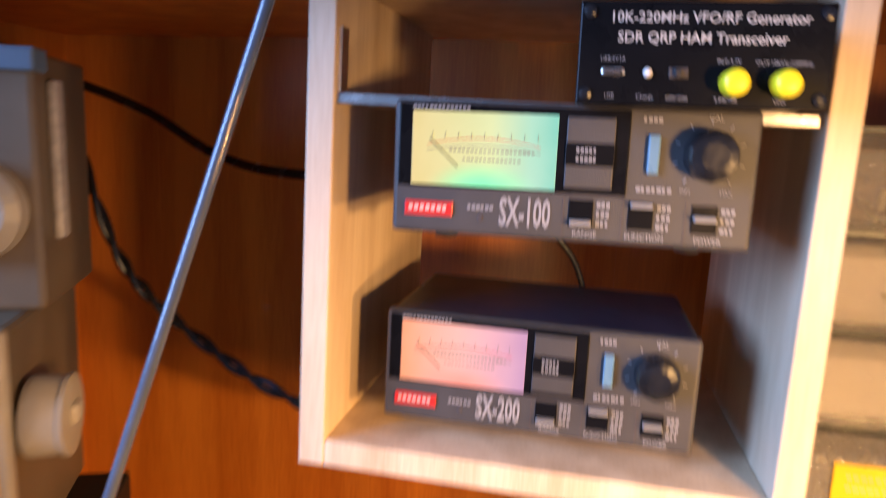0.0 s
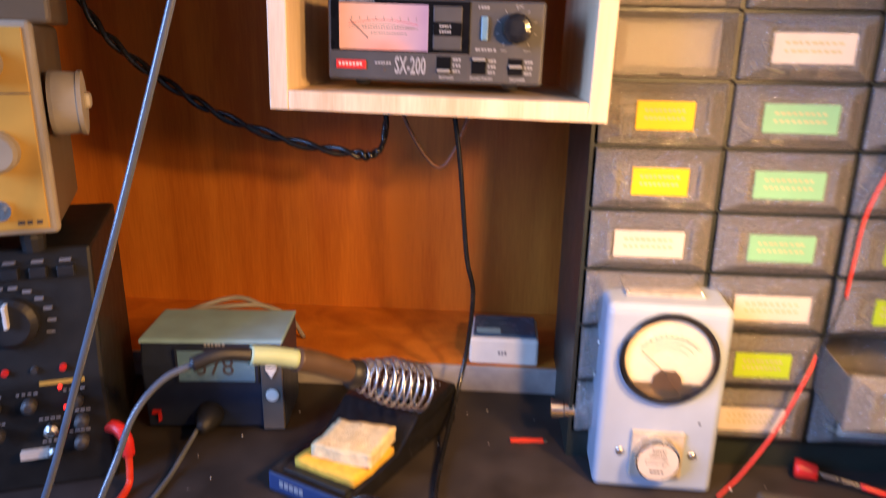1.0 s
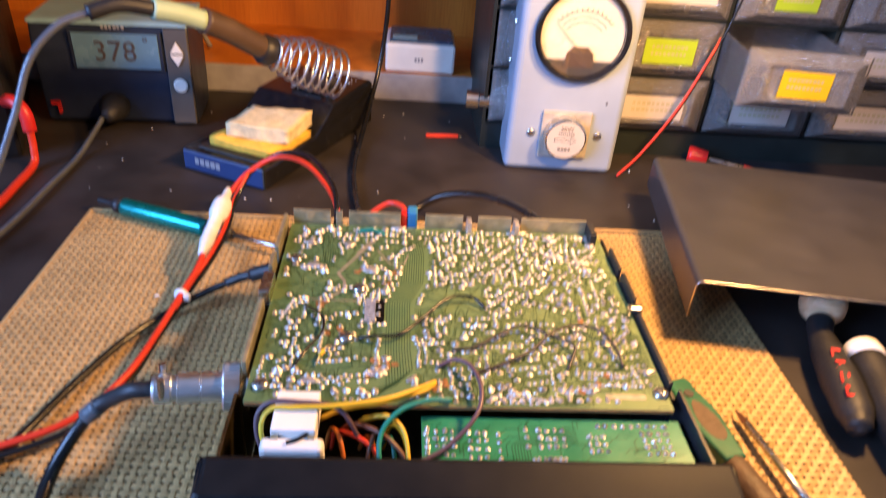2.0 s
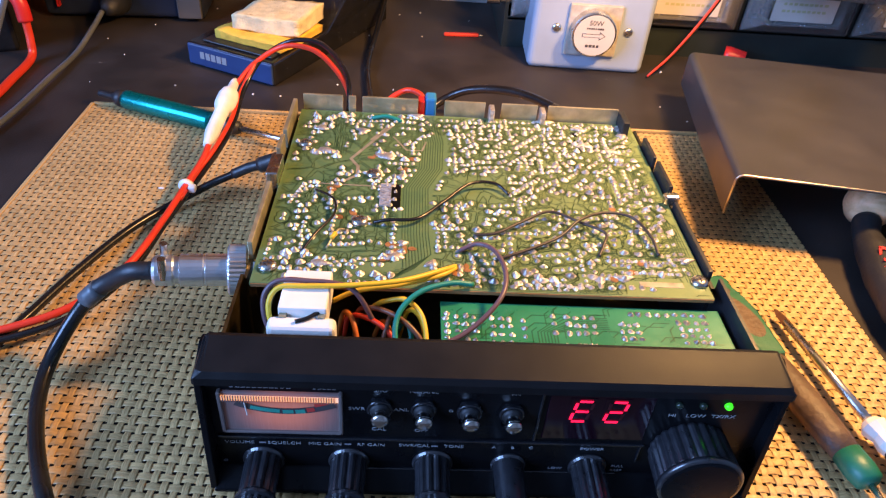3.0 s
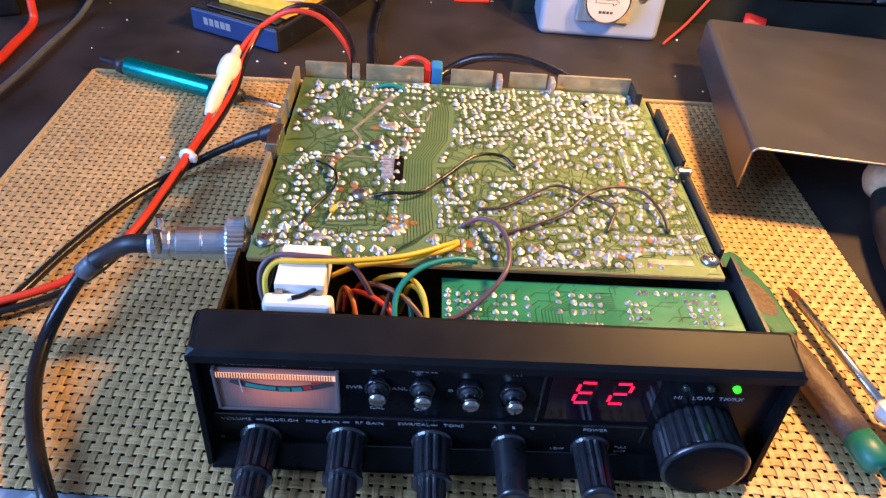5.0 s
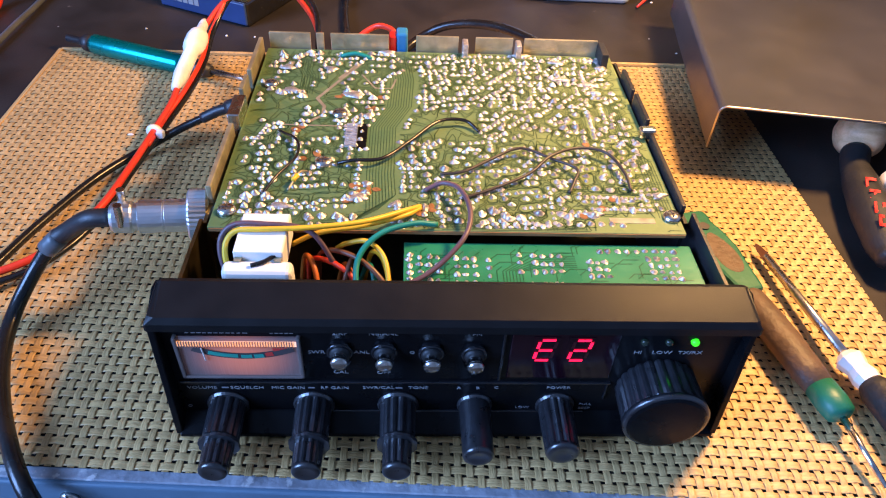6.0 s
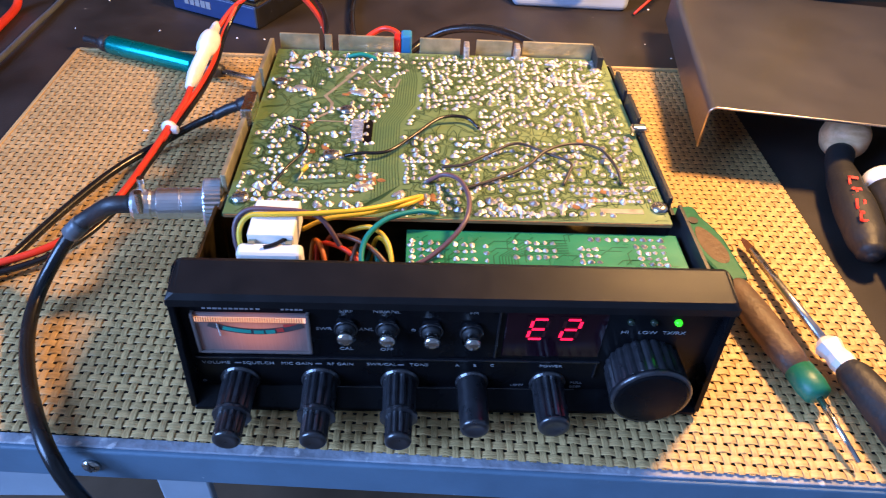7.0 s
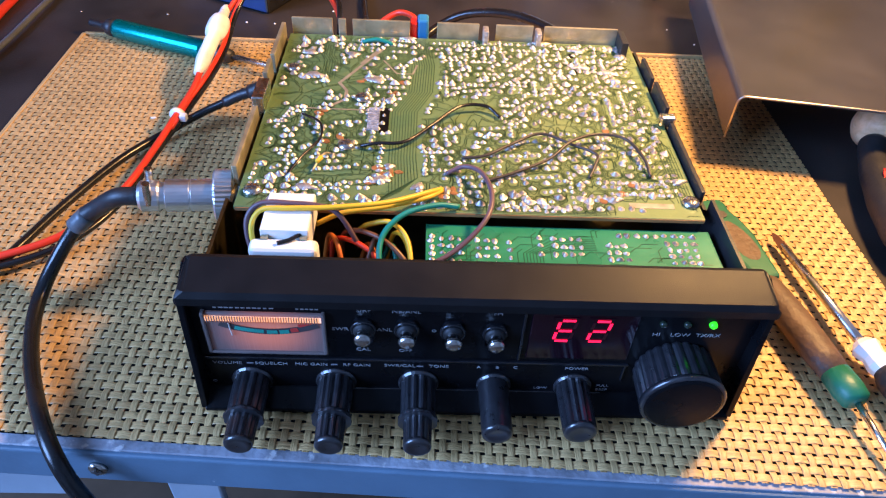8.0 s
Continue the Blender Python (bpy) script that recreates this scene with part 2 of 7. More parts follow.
M_CREAM = mat("cream_plastic", (0.38, 0.33, 0.24), 0.4, var=0.08)
M_BENCHBLACK = mat("black_instrument", (0.013, 0.013, 0.013), 0.5, var=0.2, bump=0.2, spec=0.35)
M_PRINT = mat("white_print", (0.30, 0.30, 0.31), 0.6, var=0.05, bump=0)
M_DIMPRINT = mat("faded_print", (0.22, 0.22, 0.24), 0.6, var=0.1, bump=0)
M_INK = mat("dark_ink", (0.06, 0.05, 0.05), 0.6, bump=0)
M_FAINT = mat("faint_ink", (0.42, 0.40, 0.22), 0.6, bump=0)
M_REDINK = mat("red_ink", (0.55, 0.04, 0.03), 0.6, bump=0)
M_GREENINK = mat("green_ink", (0.03, 0.30, 0.22), 0.6, bump=0)
M_SPONGE = mat("yellow_sponge", (0.85, 0.50, 0.06), 0.95, var=0.15, scale=150, bump=1.0, bscale=700)
M_SPONGEPALE = mat("dried_sponge", (0.74, 0.60, 0.34), 0.95, var=0.18, scale=120, bump=1.0, bscale=600, dirt=((0.35, 0.22, 0.10), 90, 0.66, 0.6))
M_STANDBLUE = mat("blue_plastic", (0.02, 0.045, 0.14), 0.4, var=0.12)
M_GRIP = mat("pale_green_grip", (0.40, 0.54, 0.38), 0.5, var=0.08)
M_BROWNGRIP = mat("dark_brown_grip", (0.085, 0.052, 0.034), 0.5, var=0.15)
M_PLASTICCLEAR = glass("clear_drawer_plastic", (0.93, 0.90, 0.86), 0.10, 0.21, 0.8)
M_METERGLASS = glass("meter_glass", (1, 1, 1), 0.03, 0.0, 0.0)
M_CABFRAME = mat("dark_green_cabinet", (0.016, 0.022, 0.019), 0.4, var=0.2, scale=30)
M_INNER = mat("drawer_contents", (0.075, 0.055, 0.042), 0.6, var=0.7, scale=110, bump=1.0, bscale=130, island=0.6)
M_LABY = mat("yellow_label", (0.74, 0.46, 0.004), 0.6, var=0.05)
M_LABG = mat("mint_label", (0.19, 0.43, 0.24), 0.6, var=0.05)
M_LABL = mat("lime_label", (0.34, 0.50, 0.02), 0.6, var=0.05)
M_LABW = mat("white_label", (0.56, 0.50, 0.43), 0.6, var=0.05)
M_LABT = mat("turquoise_label", (0.08, 0.42, 0.48), 0.6, var=0.05)
M_LCD = mat("lcd", (0.12, 0.24, 0.34), 0.25, var=0.08)
M_SCREENBLUE = mat("dark_blue_top", (0.03, 0.07, 0.12), 0.25, var=0.2)
M_METERGLOW = mat("meter_lamp", (1, 0.7, 0.5), 0.5, emit=(1.0, 0.40, 0.14), power=0.9)


def lit_card(name, stops, power, lamp):
    """A translucent card lit from behind by small coloured lamps: its tint changes along x and round the lower lamp."""
    m = mat(name, (0.12, 0.11, 0.09), 0.5, bump=0)
    nt = m.node_tree
    b = nt.nodes["Principled BSDF"]
    co = nt.nodes.new("ShaderNodeTexCoord")
    sp = nt.nodes.new("ShaderNodeSeparateXYZ")
    nt.links.new(co.outputs["Object"], sp.inputs[0])
    mr = nt.nodes.new("ShaderNodeMapRange")
    mr.inputs[1].default_value, mr.inputs[2].default_value = -0.069, -0.005
    nt.links.new(sp.outputs[0], mr.inputs[0])
    cr = nt.nodes.new("ShaderNodeValToRGB")
    el = cr.color_ramp.elements
    for k, (p, c) in enumerate(stops):
        e = el[k] if k < 2 else el.new(p)
        e.position, e.color = p, (*c, 1)
    nt.links.new(mr.outputs[0], cr.inputs[0])
    mp = nt.nodes.new("ShaderNodeMapping")
    mp.vector_type = "TEXTURE"
    mp.inputs["Location"].default_value, mp.inputs["Scale"].default_value = (-0.037, 0, 0.0205), (0.027, 1, 0.014)
    nt.links.new(co.outputs["Object"], mp.inputs[0])
    ln = nt.nodes.new("ShaderNodeVectorMath")
    ln.operation = "LENGTH"
    nt.links.new(mp.outputs[0], ln.inputs[0])
    gr = nt.nodes.new("ShaderNodeMapRange")
    gr.interpolation_type = "SMOOTHSTEP"
    gr.inputs[1].default_value, gr.inputs[2].default_value, gr.inputs[3].default_value, gr.inputs[4].default_value = 0.15, 1.0, 0.9, 0.0
    nt.links.new(ln.outputs["Value"], gr.inputs[0])
    mx = nt.nodes.new("ShaderNodeMix")
    mx.data_type = "RGBA"
    nt.links.new(gr.outputs[0], mx.inputs[0])
    nt.links.new(cr.outputs[0], mx.inputs[6])
    mx.inputs[7].default_value = (*lamp, 1)
    nt.links.new(mx.outputs[2], b.inputs["Emission Color"])
    b.inputs["Emission Strength"].default_value = power
    return m


M_GREENLIT = lit_card("green_lit_card", ((0.0, (0.62, 0.50, 0.13)), (1.0, (0.02, 0.48, 0.38)), (0.55, (0.55, 0.64, 0.28)), (0.82, (0.22, 0.58, 0.42))), 1.0, (0.02, 0.90, 0.42))
M_PINKLIT = lit_card("pink_lit_card", ((0.0, (0.88, 0.24, 0.07)), (1.0, (0.34, 0.15, 0.38)), (0.45, (0.84, 0.36, 0.32)), (0.75, (0.62, 0.27, 0.38))), 1.0, (1.0, 0.22, 0.16))


def meter_card():
    """Frosted card lit from behind: grey-brown at its ends, orange round the lamp."""
    m = mat("lit_meter_card", (0.18, 0.14, 0.13), 0.4, var=0.16, scale=4200, stretch=(1, 1, 0.02))
    nt = m.node_tree
    b = nt.nodes["Principled BSDF"]
    co = nt.nodes.new("ShaderNodeTexCoord")
    mp = nt.nodes.new("ShaderNodeMapping")
    mp.vector_type = "TEXTURE"
    mp.inputs["Location"].default_value, mp.inputs["Scale"].default_value = (-0.072, 0, 0.0380), (0.021, 1, 0.016)
    nt.links.new(co.outputs["Object"], mp.inputs[0])
    ln = nt.nodes.new("ShaderNodeVectorMath")
    ln.operation = "LENGTH"
    nt.links.new(mp.outputs[0], ln.inputs[0])
    gr = nt.nodes.new("ShaderNodeMapRange")
    gr.interpolation_type = "SMOOTHSTEP"
    gr.inputs[1].default_value, gr.inputs[2].default_value, gr.inputs[3].default_value, gr.inputs[4].default_value = 0.1, 1.0, 0.36, 0.012
    nt.links.new(ln.outputs["Value"], gr.inputs[0])
    nt.links.new(gr.outputs[0], b.inputs["Emission Strength"])
    b.inputs["Emission Color"].default_value = (1.0, 0.25, 0.07, 1)
    return m


M_METERLIT = meter_card()
M_SEG = mat("lit_segment", (0.5, 0.0, 0.02), 0.5, emit=(1.0, 0.01, 0.06), power=2.2)
M_SEGOFF = mat("unlit_segment", (0.045, 0.004, 0.008), 0.4)
M_DISPLAY = mat("display_window", (0.012, 0.002, 0.006), 0.12, var=0.1, bump=0)
M_LEDON = mat("green_led", (0.05, 0.6, 0.02), 0.3, emit=(0.06, 1.0, 0.02), power=1.0)
M_REDLED = mat("red_led", (0.6, 0.02, 0.02), 0.3, emit=(1.0, 0.03, 0.02), power=2.5)
M_YELLOWKNOB = mat("yellow_cap", (0.85, 0.74, 0.02), 0.35, var=0.06)
M_DARKLED = mat("dark_led", (0.02, 0.03, 0.02), 0.2)


# ---- builders ----
def part(name, bm, material, parent=None, label="", smooth=False):
    me = bpy.data.meshes.new(name)
    bm.to_mesh(me)
    bm.free()
    me.materials.append(material)
    if smooth:
        for p in me.polygons:
            p.use_smooth = True
    ob = new(name, me)
    ob.parent = parent
    if label:
        tagged(ob, label)
    return ob


def thing(name, m, label, category, group=""):
    ob = new(name)
    ob.empty_display_size = 0.01
    ob.matrix_world = m
    return tagged(ob, label, category, group)


def box(x0, x1, y0, y1, z0, z1, bevel=0.0, seg=2, bm=None):
    b = bmesh.new()
    bmesh.ops.create_cube(b, size=1)
    bmesh.ops.transform(b, verts=b.verts, matrix=Matrix.Translation(((x0 + x1) / 2, (y0 + y1) / 2, (z0 + z1) / 2)) @ Matrix.Diagonal((x1 - x0, y1 - y0, z1 - z0, 1)))
    if bevel:
        bmesh.ops.bevel(b, geom=b.edges[:], offset=bevel, segments=seg, profile=0.5, affect="EDGES")
    return join(bm, b)


def join(bm, b):
    if bm is None:
        return b
    me = bpy.data.meshes.new("tmp")
    b.to_mesh(me)
    b.free()
    bm.from_mesh(me)
    bpy.data.meshes.remove(me)
    return bm


def lathe(profile, seg=24, m=None, bm=None, flute=0.0, teeth=0):
    """profile: (radius, along), turned round z."""
    b = bmesh.new()
    rings = []
    for r, a in profile:
        ring = []
        for i in range(seg):
            w = 2 * math.pi * i / seg
            k = r * (1 - flute * (1, 0.3, 0, 0.3)[i % teeth if teeth == 4 else 2 * (i % teeth)]) if teeth else r
            ring.append(b.verts.new((k * math.cos(w), k * math.sin(w), a)))
        rings.append(ring)
    for p, q in zip(rings, rings[1:]):
        for i in range(seg):
            b.faces.new((p[i], p[(i + 1) % seg], q[(i + 1) % seg], q[i]))
    b.faces.new(rings[0][::-1])
    b.faces.new(rings[-1])
    bmesh.ops.recalc_face_normals(b, faces=b.faces[:])
    if m is not None:
        bmesh.ops.transform(b, verts=b.verts, matrix=m)
    return join(bm, b)


def along(p, q):
    """A pose at p whose z points to q."""
    p, q = Vector(p), Vector(q)
    return Matrix.Translation(p) @ (q - p).to_track_quat("Z", "Y").to_matrix().to_4x4()


def rod(p, q, r, r2=None, seg=16, bm=None):
    d = (Vector(q) - Vector(p)).length
    return lathe([(r, 0), (r2 if r2 is not None else r, d)], seg, along(p, q), bm)


def spline(pts, n=8):
    P = [Vector(p) for p in pts]
    P = [2 * P[0] - P[1]] + P + [2 * P[-1] - P[-2]]
    out = []
    for i in range(1, len(P) - 2):
        a, b, c, d = P[i - 1:i + 3]
        for k in range(n):
            t = k / n
            out.append(0.5 * (2 * b + (c - a) * t + (2 * a - 5 * b + 4 * c - d) * t * t + (3 * b - a - 3 * c + d) * t ** 3))
    return out + [P[-2]]


def tube(pts, r, n=8, seg=10, bm=None, raw=False):
    b = bmesh.new()
    P = [Vector(p) for p in pts] if raw else spline(pts, n)
    up = Vector((0.13, 0.21, 0.97))
    rings = []
    for i, p in enumerate(P):
        d = (P[min(i + 1, len(P) - 1)] - P[max(i - 1, 0)]).normalized()
        s = d.cross(up)
        if s.length < 1e-4:
            s = d.orthogonal()
        s.normalize()
        u = s.cross(d).normalized()
        up = u
        rings.append([b.verts.new(p + r * (math.cos(2 * math.pi * k / seg) * s + math.sin(2 * math.pi * k / seg) * u)) for k in range(seg)])
    for p, q in zip(rings, rings[1:]):
        for k in range(seg):
            b.faces.new((p[k], p[(k + 1) % seg], q[(k + 1) % seg], q[k]))
    b.faces.new(rings[0])
    b.faces.new(rings[-1])
    bmesh.ops.recalc_face_normals(b, faces=b.faces[:])
    return join(bm, b)


def extrude(poly, m, depth, bm=None, bevel=0.0):
    """A polygon in the pose's xy plane, extruded along its z."""
    b = bmesh.new()
    v0 = [b.verts.new((x, y, 0)) for x, y in poly]
    v1 = [b.verts.new((x, y, depth)) for x, y in poly]
    n = len(poly)
    b.faces.new(v0[::-1])
    b.faces.new(v1)
    for i in range(n):
        b.faces.new((v0[i], v0[(i + 1) % n], v1[(i + 1) % n], v1[i]))
    bmesh.ops.recalc_face_normals(b, faces=b.faces[:])
    if bevel:
        bmesh.ops.bevel(b, geom=b.edges[:], offset=bevel, segments=2, profile=0.5, affect="EDGES")
    bmesh.ops.transform(b, verts=b.verts, matrix=m)
    return join(bm, b)


def side(x=0.0):
    """A pose whose xy plane is the world's yz plane and whose z is the world's x."""
    return Matrix(((0, 0, 1, x), (1, 0, 0, 0), (0, 1, 0, 0), (0, 0, 0, 1)))


def write(text, size, x, y, z, material, parent, name="lettering", depth=0.0001, align="CENTER", rx=90, rz=0, ry=0, wide=1.0, bold=0.0):
    """Letters that stand in the xz plane and face -y, unless turned."""
    c = bpy.data.curves.new("text", "FONT")
    c.body, c.size, c.extrude, c.align_x, c.align_y, c.resolution_u = text, size, depth, align, "CENTER", 2
    c.offset = bold * size if bold else (-0.010 * size if size < 0.003 else 0.0)
    ob = bpy.data.objects.new("text", c)
    me = bpy.data.meshes.new_from_object(ob)
    bpy.data.objects.remove(ob)
    me.materials.append(material)
    o = new(name, me)
    o.parent = parent
    o.matrix_local = pose(x, y, z, rx, ry, rz) @ Matrix.Diagonal((wide, 1, 1, 1))
    return o


def bars(x0, x1, z, h, n, y, material, parent, name="print", seed=1, depth=0.0002):
    """Unreadable print as a row of small bars that face -y."""
    rnd = random.Random(seed)
    b = None
    w = (x1 - x0) / n
    for i in range(n):
        a = x0 + i * w
        b = box(a, a + w * rnd.uniform(0.55, 0.85), y - depth, y, z - h / 2, z + h / 2, bm=b)
    return part(name, b, material, parent)


# ---- the place: room, desk, cupboard ----
def structure(name, b, material, label=""):
    return tagged(part(name, b, material), label, kind="structure")


structure("floor", box(-1.6, 1.6, -2.0, 0.9, -0.77, -0.75), M_FLOOR, "dark boarded floor under the desk")
structure("ceiling", box(-1.6, 1.6, -2.0, 0.9, 1.7, 1.72), M_PLASTER, "plain plaster ceiling")
structure("wall_north", box(-1.6, 1.6, 0.9, 0.95, -0.75, 1.7), M_PLASTER, "plain wall behind the cupboard")
structure("wall_south", box(-1.6, 1.6, -2.05, -2.0, -0.75, 1.7), M_PLASTER, "plain wall behind the camera")
structure("wall_east", box(1.6, 1.65, -2.0, 0.9, -0.75, 1.7), M_PLASTER, "plain wall on the lamp's side")
b = box(-1.65, -1.6, -2.0, -1.3, -0.75, 1.7)
b = box(-1.65, -1.6, -0.2, 0.9, -0.75, 1.7, bm=b)
b = box(-1.65, -1.6, -1.3, -0.2, -0.75, 0.3, bm=b)
b = box(-1.65, -1.6, -1.3, -0.2, 1.4, 1.7, bm=b)
structure("wall_west", b, M_PLASTER, "plain wall with a window opening")

# desk top with a metal edge and worn rim; its front edge runs slightly askew
EDGE = [(-0.9, 0.0205), (0.9, -0.0695)]
b = extrude([(-0.9, 0.0265), (0.9, -0.0635), (0.9, 0.60), (-0.9, 0.60)], pose(0, 0, -0.0195), 0.0165)
structure("desk_top", b, M_DESK, "dark brown laminate desk top with dust specks")
ang = math.degrees(math.atan2(EDGE[1][1] - EDGE[0][1], 1.8))
MEDGE = pose(-0.9, 0.0205, 0, 0, 0, ang)
length = math.hypot(1.8, EDGE[1][1] - EDGE[0][1])
b = box(0, length, -0.0015, 0.0045, -0.0215, -0.0035, 0.0008)
o = structure("desk_edge", b, M_TRIM, "blue-grey metal strip along the desk's front edge")
o.matrix_world = MEDGE
b = box(0, length, 0.0, 0.0045, -0.0033, -0.0022, 0.0004)
o = structure("desk_rim", b, M_WORN, "worn pale rim of the desk top")
o.matrix_world = MEDGE

scr = thing("edge_screw", MEDGE @ pose(0.765, -0.0015, -0.0122, 90, 0, 0), "steel cross-head screw in the desk's edge strip", "screw")
part("head", lathe([(0.0036, 0), (0.0034, 0.0012), (0.0022, 0.0019), (0.0007, 0.0021)], 20), M_STEEL, scr, smooth=True)
b = box(-0.0018, 0.0018, -0.0004, 0.0004, 0.0019, 0.0024)
part("slot", box(-0.0004, 0.0004, -0.0018, 0.0018, 0.0019, 0.0024, bm=b), M_INK, scr)

# support frame below the desk
fr = thing("desk_frame", pose(0, 0, 0), "pale grey painted metal frame under the desk top", "desk frame")
part("rail", box(-0.42, -0.301, 0.018, 0.045, -0.072, -0.0222, 0.004), M_FRAME, fr)
arch = [(-0.300, -0.0222), (-0.1115, -0.0222), (-0.1115, -0.75), (-0.1345, -0.75), (-0.136, -0.075), (-0.141, -0.046), (-0.150, -0.036), (-0.160, -0.0335), (-0.168, -0.036), (-0.174, -0.045), (-0.178, -0.060), (-0.182, -0.095), (-0.300, -0.095)]
b = extrude(arch, Matrix(((1, 0, 0, 0), (0, 0, -1, 0.018), (0, 1, 0, 0), (0, 0, 0, 1))), 0.005, bevel=0.0012)
part("gusset", b, M_FRAME, fr, "pale grey bracket plate with a rounded cut-out")
part("leg", box(-0.41, -0.382, 0.022, 0.05, -0.75, -0.072, 0.004), M_FRAME, fr)
part("brace", box(-0.42, -0.11, 0.30, 0.33, -0.07, -0.0225, 0.004), M_FRAME, fr)
part("clip", tube([(-0.182, 0.011, -0.040), (-0.1850, 0.0095, -0.046), (-0.1830, 0.0095, -0.054), (-0.1790, 0.011, -0.060)], 0.0022, 6, 10), M_FRAME, fr, smooth=True)
mh = thing("motor_housing", pose(-0.158, 0.045, -0.068, 62, 0, 35), "dark ribbed tool housing behind the desk's bracket", "power tool")
part("shell", lathe([(0.012, -0.03), (0.020, -0.026), (0.022, 0), (0.021, 0.022), (0.012, 0.028)], 22), M_NAVY, mh, smooth=True)
for k in range(6):
    part("rib", lathe([(0.0215, -0.0016), (0.0238, -0.0008), (0.0238, 0.0008), (0.0215, 0.0016)], 22, pose(0, 0, -0.02 + 0.008 * k)), M_NAVY, mh)

# cupboard: back panel boards, ledge, upper board
wn = structure("wall_panel", box(-1.2, 1.0, 0.732, 0.75, -0.6, 0.9), M_WALLWOOD, "orange-brown veneered back panel")
for i in range(9):
    x = -1.2 + i * 0.235
    ob = part("panel", box(x, x + 0.2349, 0.7275, 0.7325, -0.02, 0.565), M_WALLWOOD, wn)
structure("ledge", box(-1.0, 0.9, 0.571, 0.7275, -0.003, 0.025), M_WALLWOOD, "orange-brown wooden ledge behind the desk top")
structure("ledge_edge", box(-1.0, 0.062, 0.566, 0.571, -0.003, 0.0253, 0.0006), M_LEDGE, "grey edging strip of the wooden ledge")
structure("upper_board", box(-1.0, 1.0, 0.30, 0.7275, 0.565, 0.585, 0.001), M_WALLWOOD, "brown wooden board above the small shelf")
structure("cupboard_side", box(-0.62, -0.60, 0.30, 0.7275, 0.0, 0.565), M_WALLWOOD, "brown wooden cupboard side")


# ---- placemat: two sets of woven ribbons ----
def placemat():
    p, x0, x1, y0, y1 = 0.00415, -0.253, 0.203, -0.0150, 0.300
    amp, base = 0.00050, -0.0011
    nx, ny = int((x1 - x0) / p), int((y1 - y0) / p)
    # four moulded ribs across each ribbon
    cols = [(-0.5 + k / 8, -0.00022 if k in (0, 8) else (-0.00011 if k % 2 == 0 else 0.0)) for k in range(9)]

    def shear(x, y):
        f = (y1 - y) / (y1 - y0)
        return y - f * 0.058 * (x + 0.115)

    def ribbons(across):
        verts, faces = [], []
        n, m = (nx, ny) if across else (ny, nx)
        wide = (0.62 if across else 0.74) * p
        rr = random.Random(5 + across)
        for i in range(n):
            start = len(verts)
            c = (x0 if across else y0) + (i + 0.5) * p + rr.uniform(-0.00012, 0.00012)
            for j in range(2 * m + 1):
                q = (y0 if across else x0) + j * p / 2
                s = math.cos(math.pi * (j / 2 - 0.5)) * (1 if i % 2 else -1) * (1 if across else -1)
                for cc, dd in cols:
                    x, y = (c + cc * wide, q) if across else (q, c + cc * wide)
                    verts.append((x, shear(x, y), base + amp * s + dd))
            for j in range(2 * m):
                for k in range(8):
                    a = start + j * 9 + k
                    f = (a, a + 1, a + 10, a + 9)
                    faces.append(f if across else f[::-1])
        me = bpy.data.meshes.new("strands")
        me.from_pydata(verts, [], faces)
        me.materials.append(M_STRAND if across else M_STRANDX)
        me.polygons.foreach_set("use_smooth", [True] * len(faces))
        return me

    t = thing("placemat", pose(0, 0, 0), "woven tan vinyl placemat lying on the dark desk", "placemat")
    for name, ac in (("lengthwise_weave", True), ("crosswise_weave", False)):
        o = new(name, ribbons(ac))
        o.parent = t
        tagged(o, kind="stuff")
    part("binding", box(x0, x1, y1 - 0.001, y1 + 0.0015, -0.0028, -0.0005, 0.0004), M_STRAND, t)
    part("binding", box(x0 - 0.0015, x0 + 0.001, y0 + 0.012, y1, -0.0028, -0.0005, 0.0004), M_STRAND, t)


placemat()


# ---- the opened radio ----
radio = thing("radio_transceiver", pose(0, 0, 0), "opened black two-way radio on the placemat, circuit board bare", "radio")

# chassis
chassis = part("chassis", box(-0.094, 0.094, 0.012, 0.199, 0.004, 0.0055), M_BRASSY, radio, "dull yellow-plated steel chassis")
part("side_wall", box(-0.0968, -0.0955, 0.012, 0.060, 0.004, 0.052), M_BRASSY, chassis)
part("side_wall", box(0.0955, 0.0968, 0.012, 0.064, 0.004, 0.0555), M_BLACK, chassis)
part("side_wall", box(-0.0960, -0.0945, 0.060, 0.200, 0.004, 0.050), M_BRASSY, chassis)
part("side_wall", box(0.0940, 0.0955, 0.064, 0.200, 0.004, 0.050), M_BLACK, chassis)
part("rear_wall", box(-0.094, 0.094, 0.199, 0.2005, 0.004, 0.050), M_TIN, chassis)
for x0, x1 in ((-0.091, -0.0695), (-0.0665, -0.0625), (-0.059, -0.0285), (-0.014, 0.0085), (0.0175, 0.0375), (0.0435, 0.083)):
    part("rear_tab", box(x0, x1, 0.1995, 0.2010, 0.050, 0.0625, 0.0003), M_TIN, chassis)
for x0, x1 in ((0.0105, 0.0135), (0.0388, 0.0418)):
    part("rear_clip", box(x0, x1, 0.194, 0.2018, 0.050, 0.0610, 0.0006), M_SOLDER, chassis)
part("rear_corner", box(0.083, 0.0865, 0.186, 0.2008, 0.050, 0.0615, 0.0004), M_BLACK, chassis)
for y0, y1, h in ((0.066, 0.117, 0.0575), (0.126, 0.150, 0.0600), (0.155, 0.176, 0.0590)):
    part("side_flange", box(0.0915, 0.0935, y0, y1, 0.048, h, 0.0004), M_BLACK, chassis)
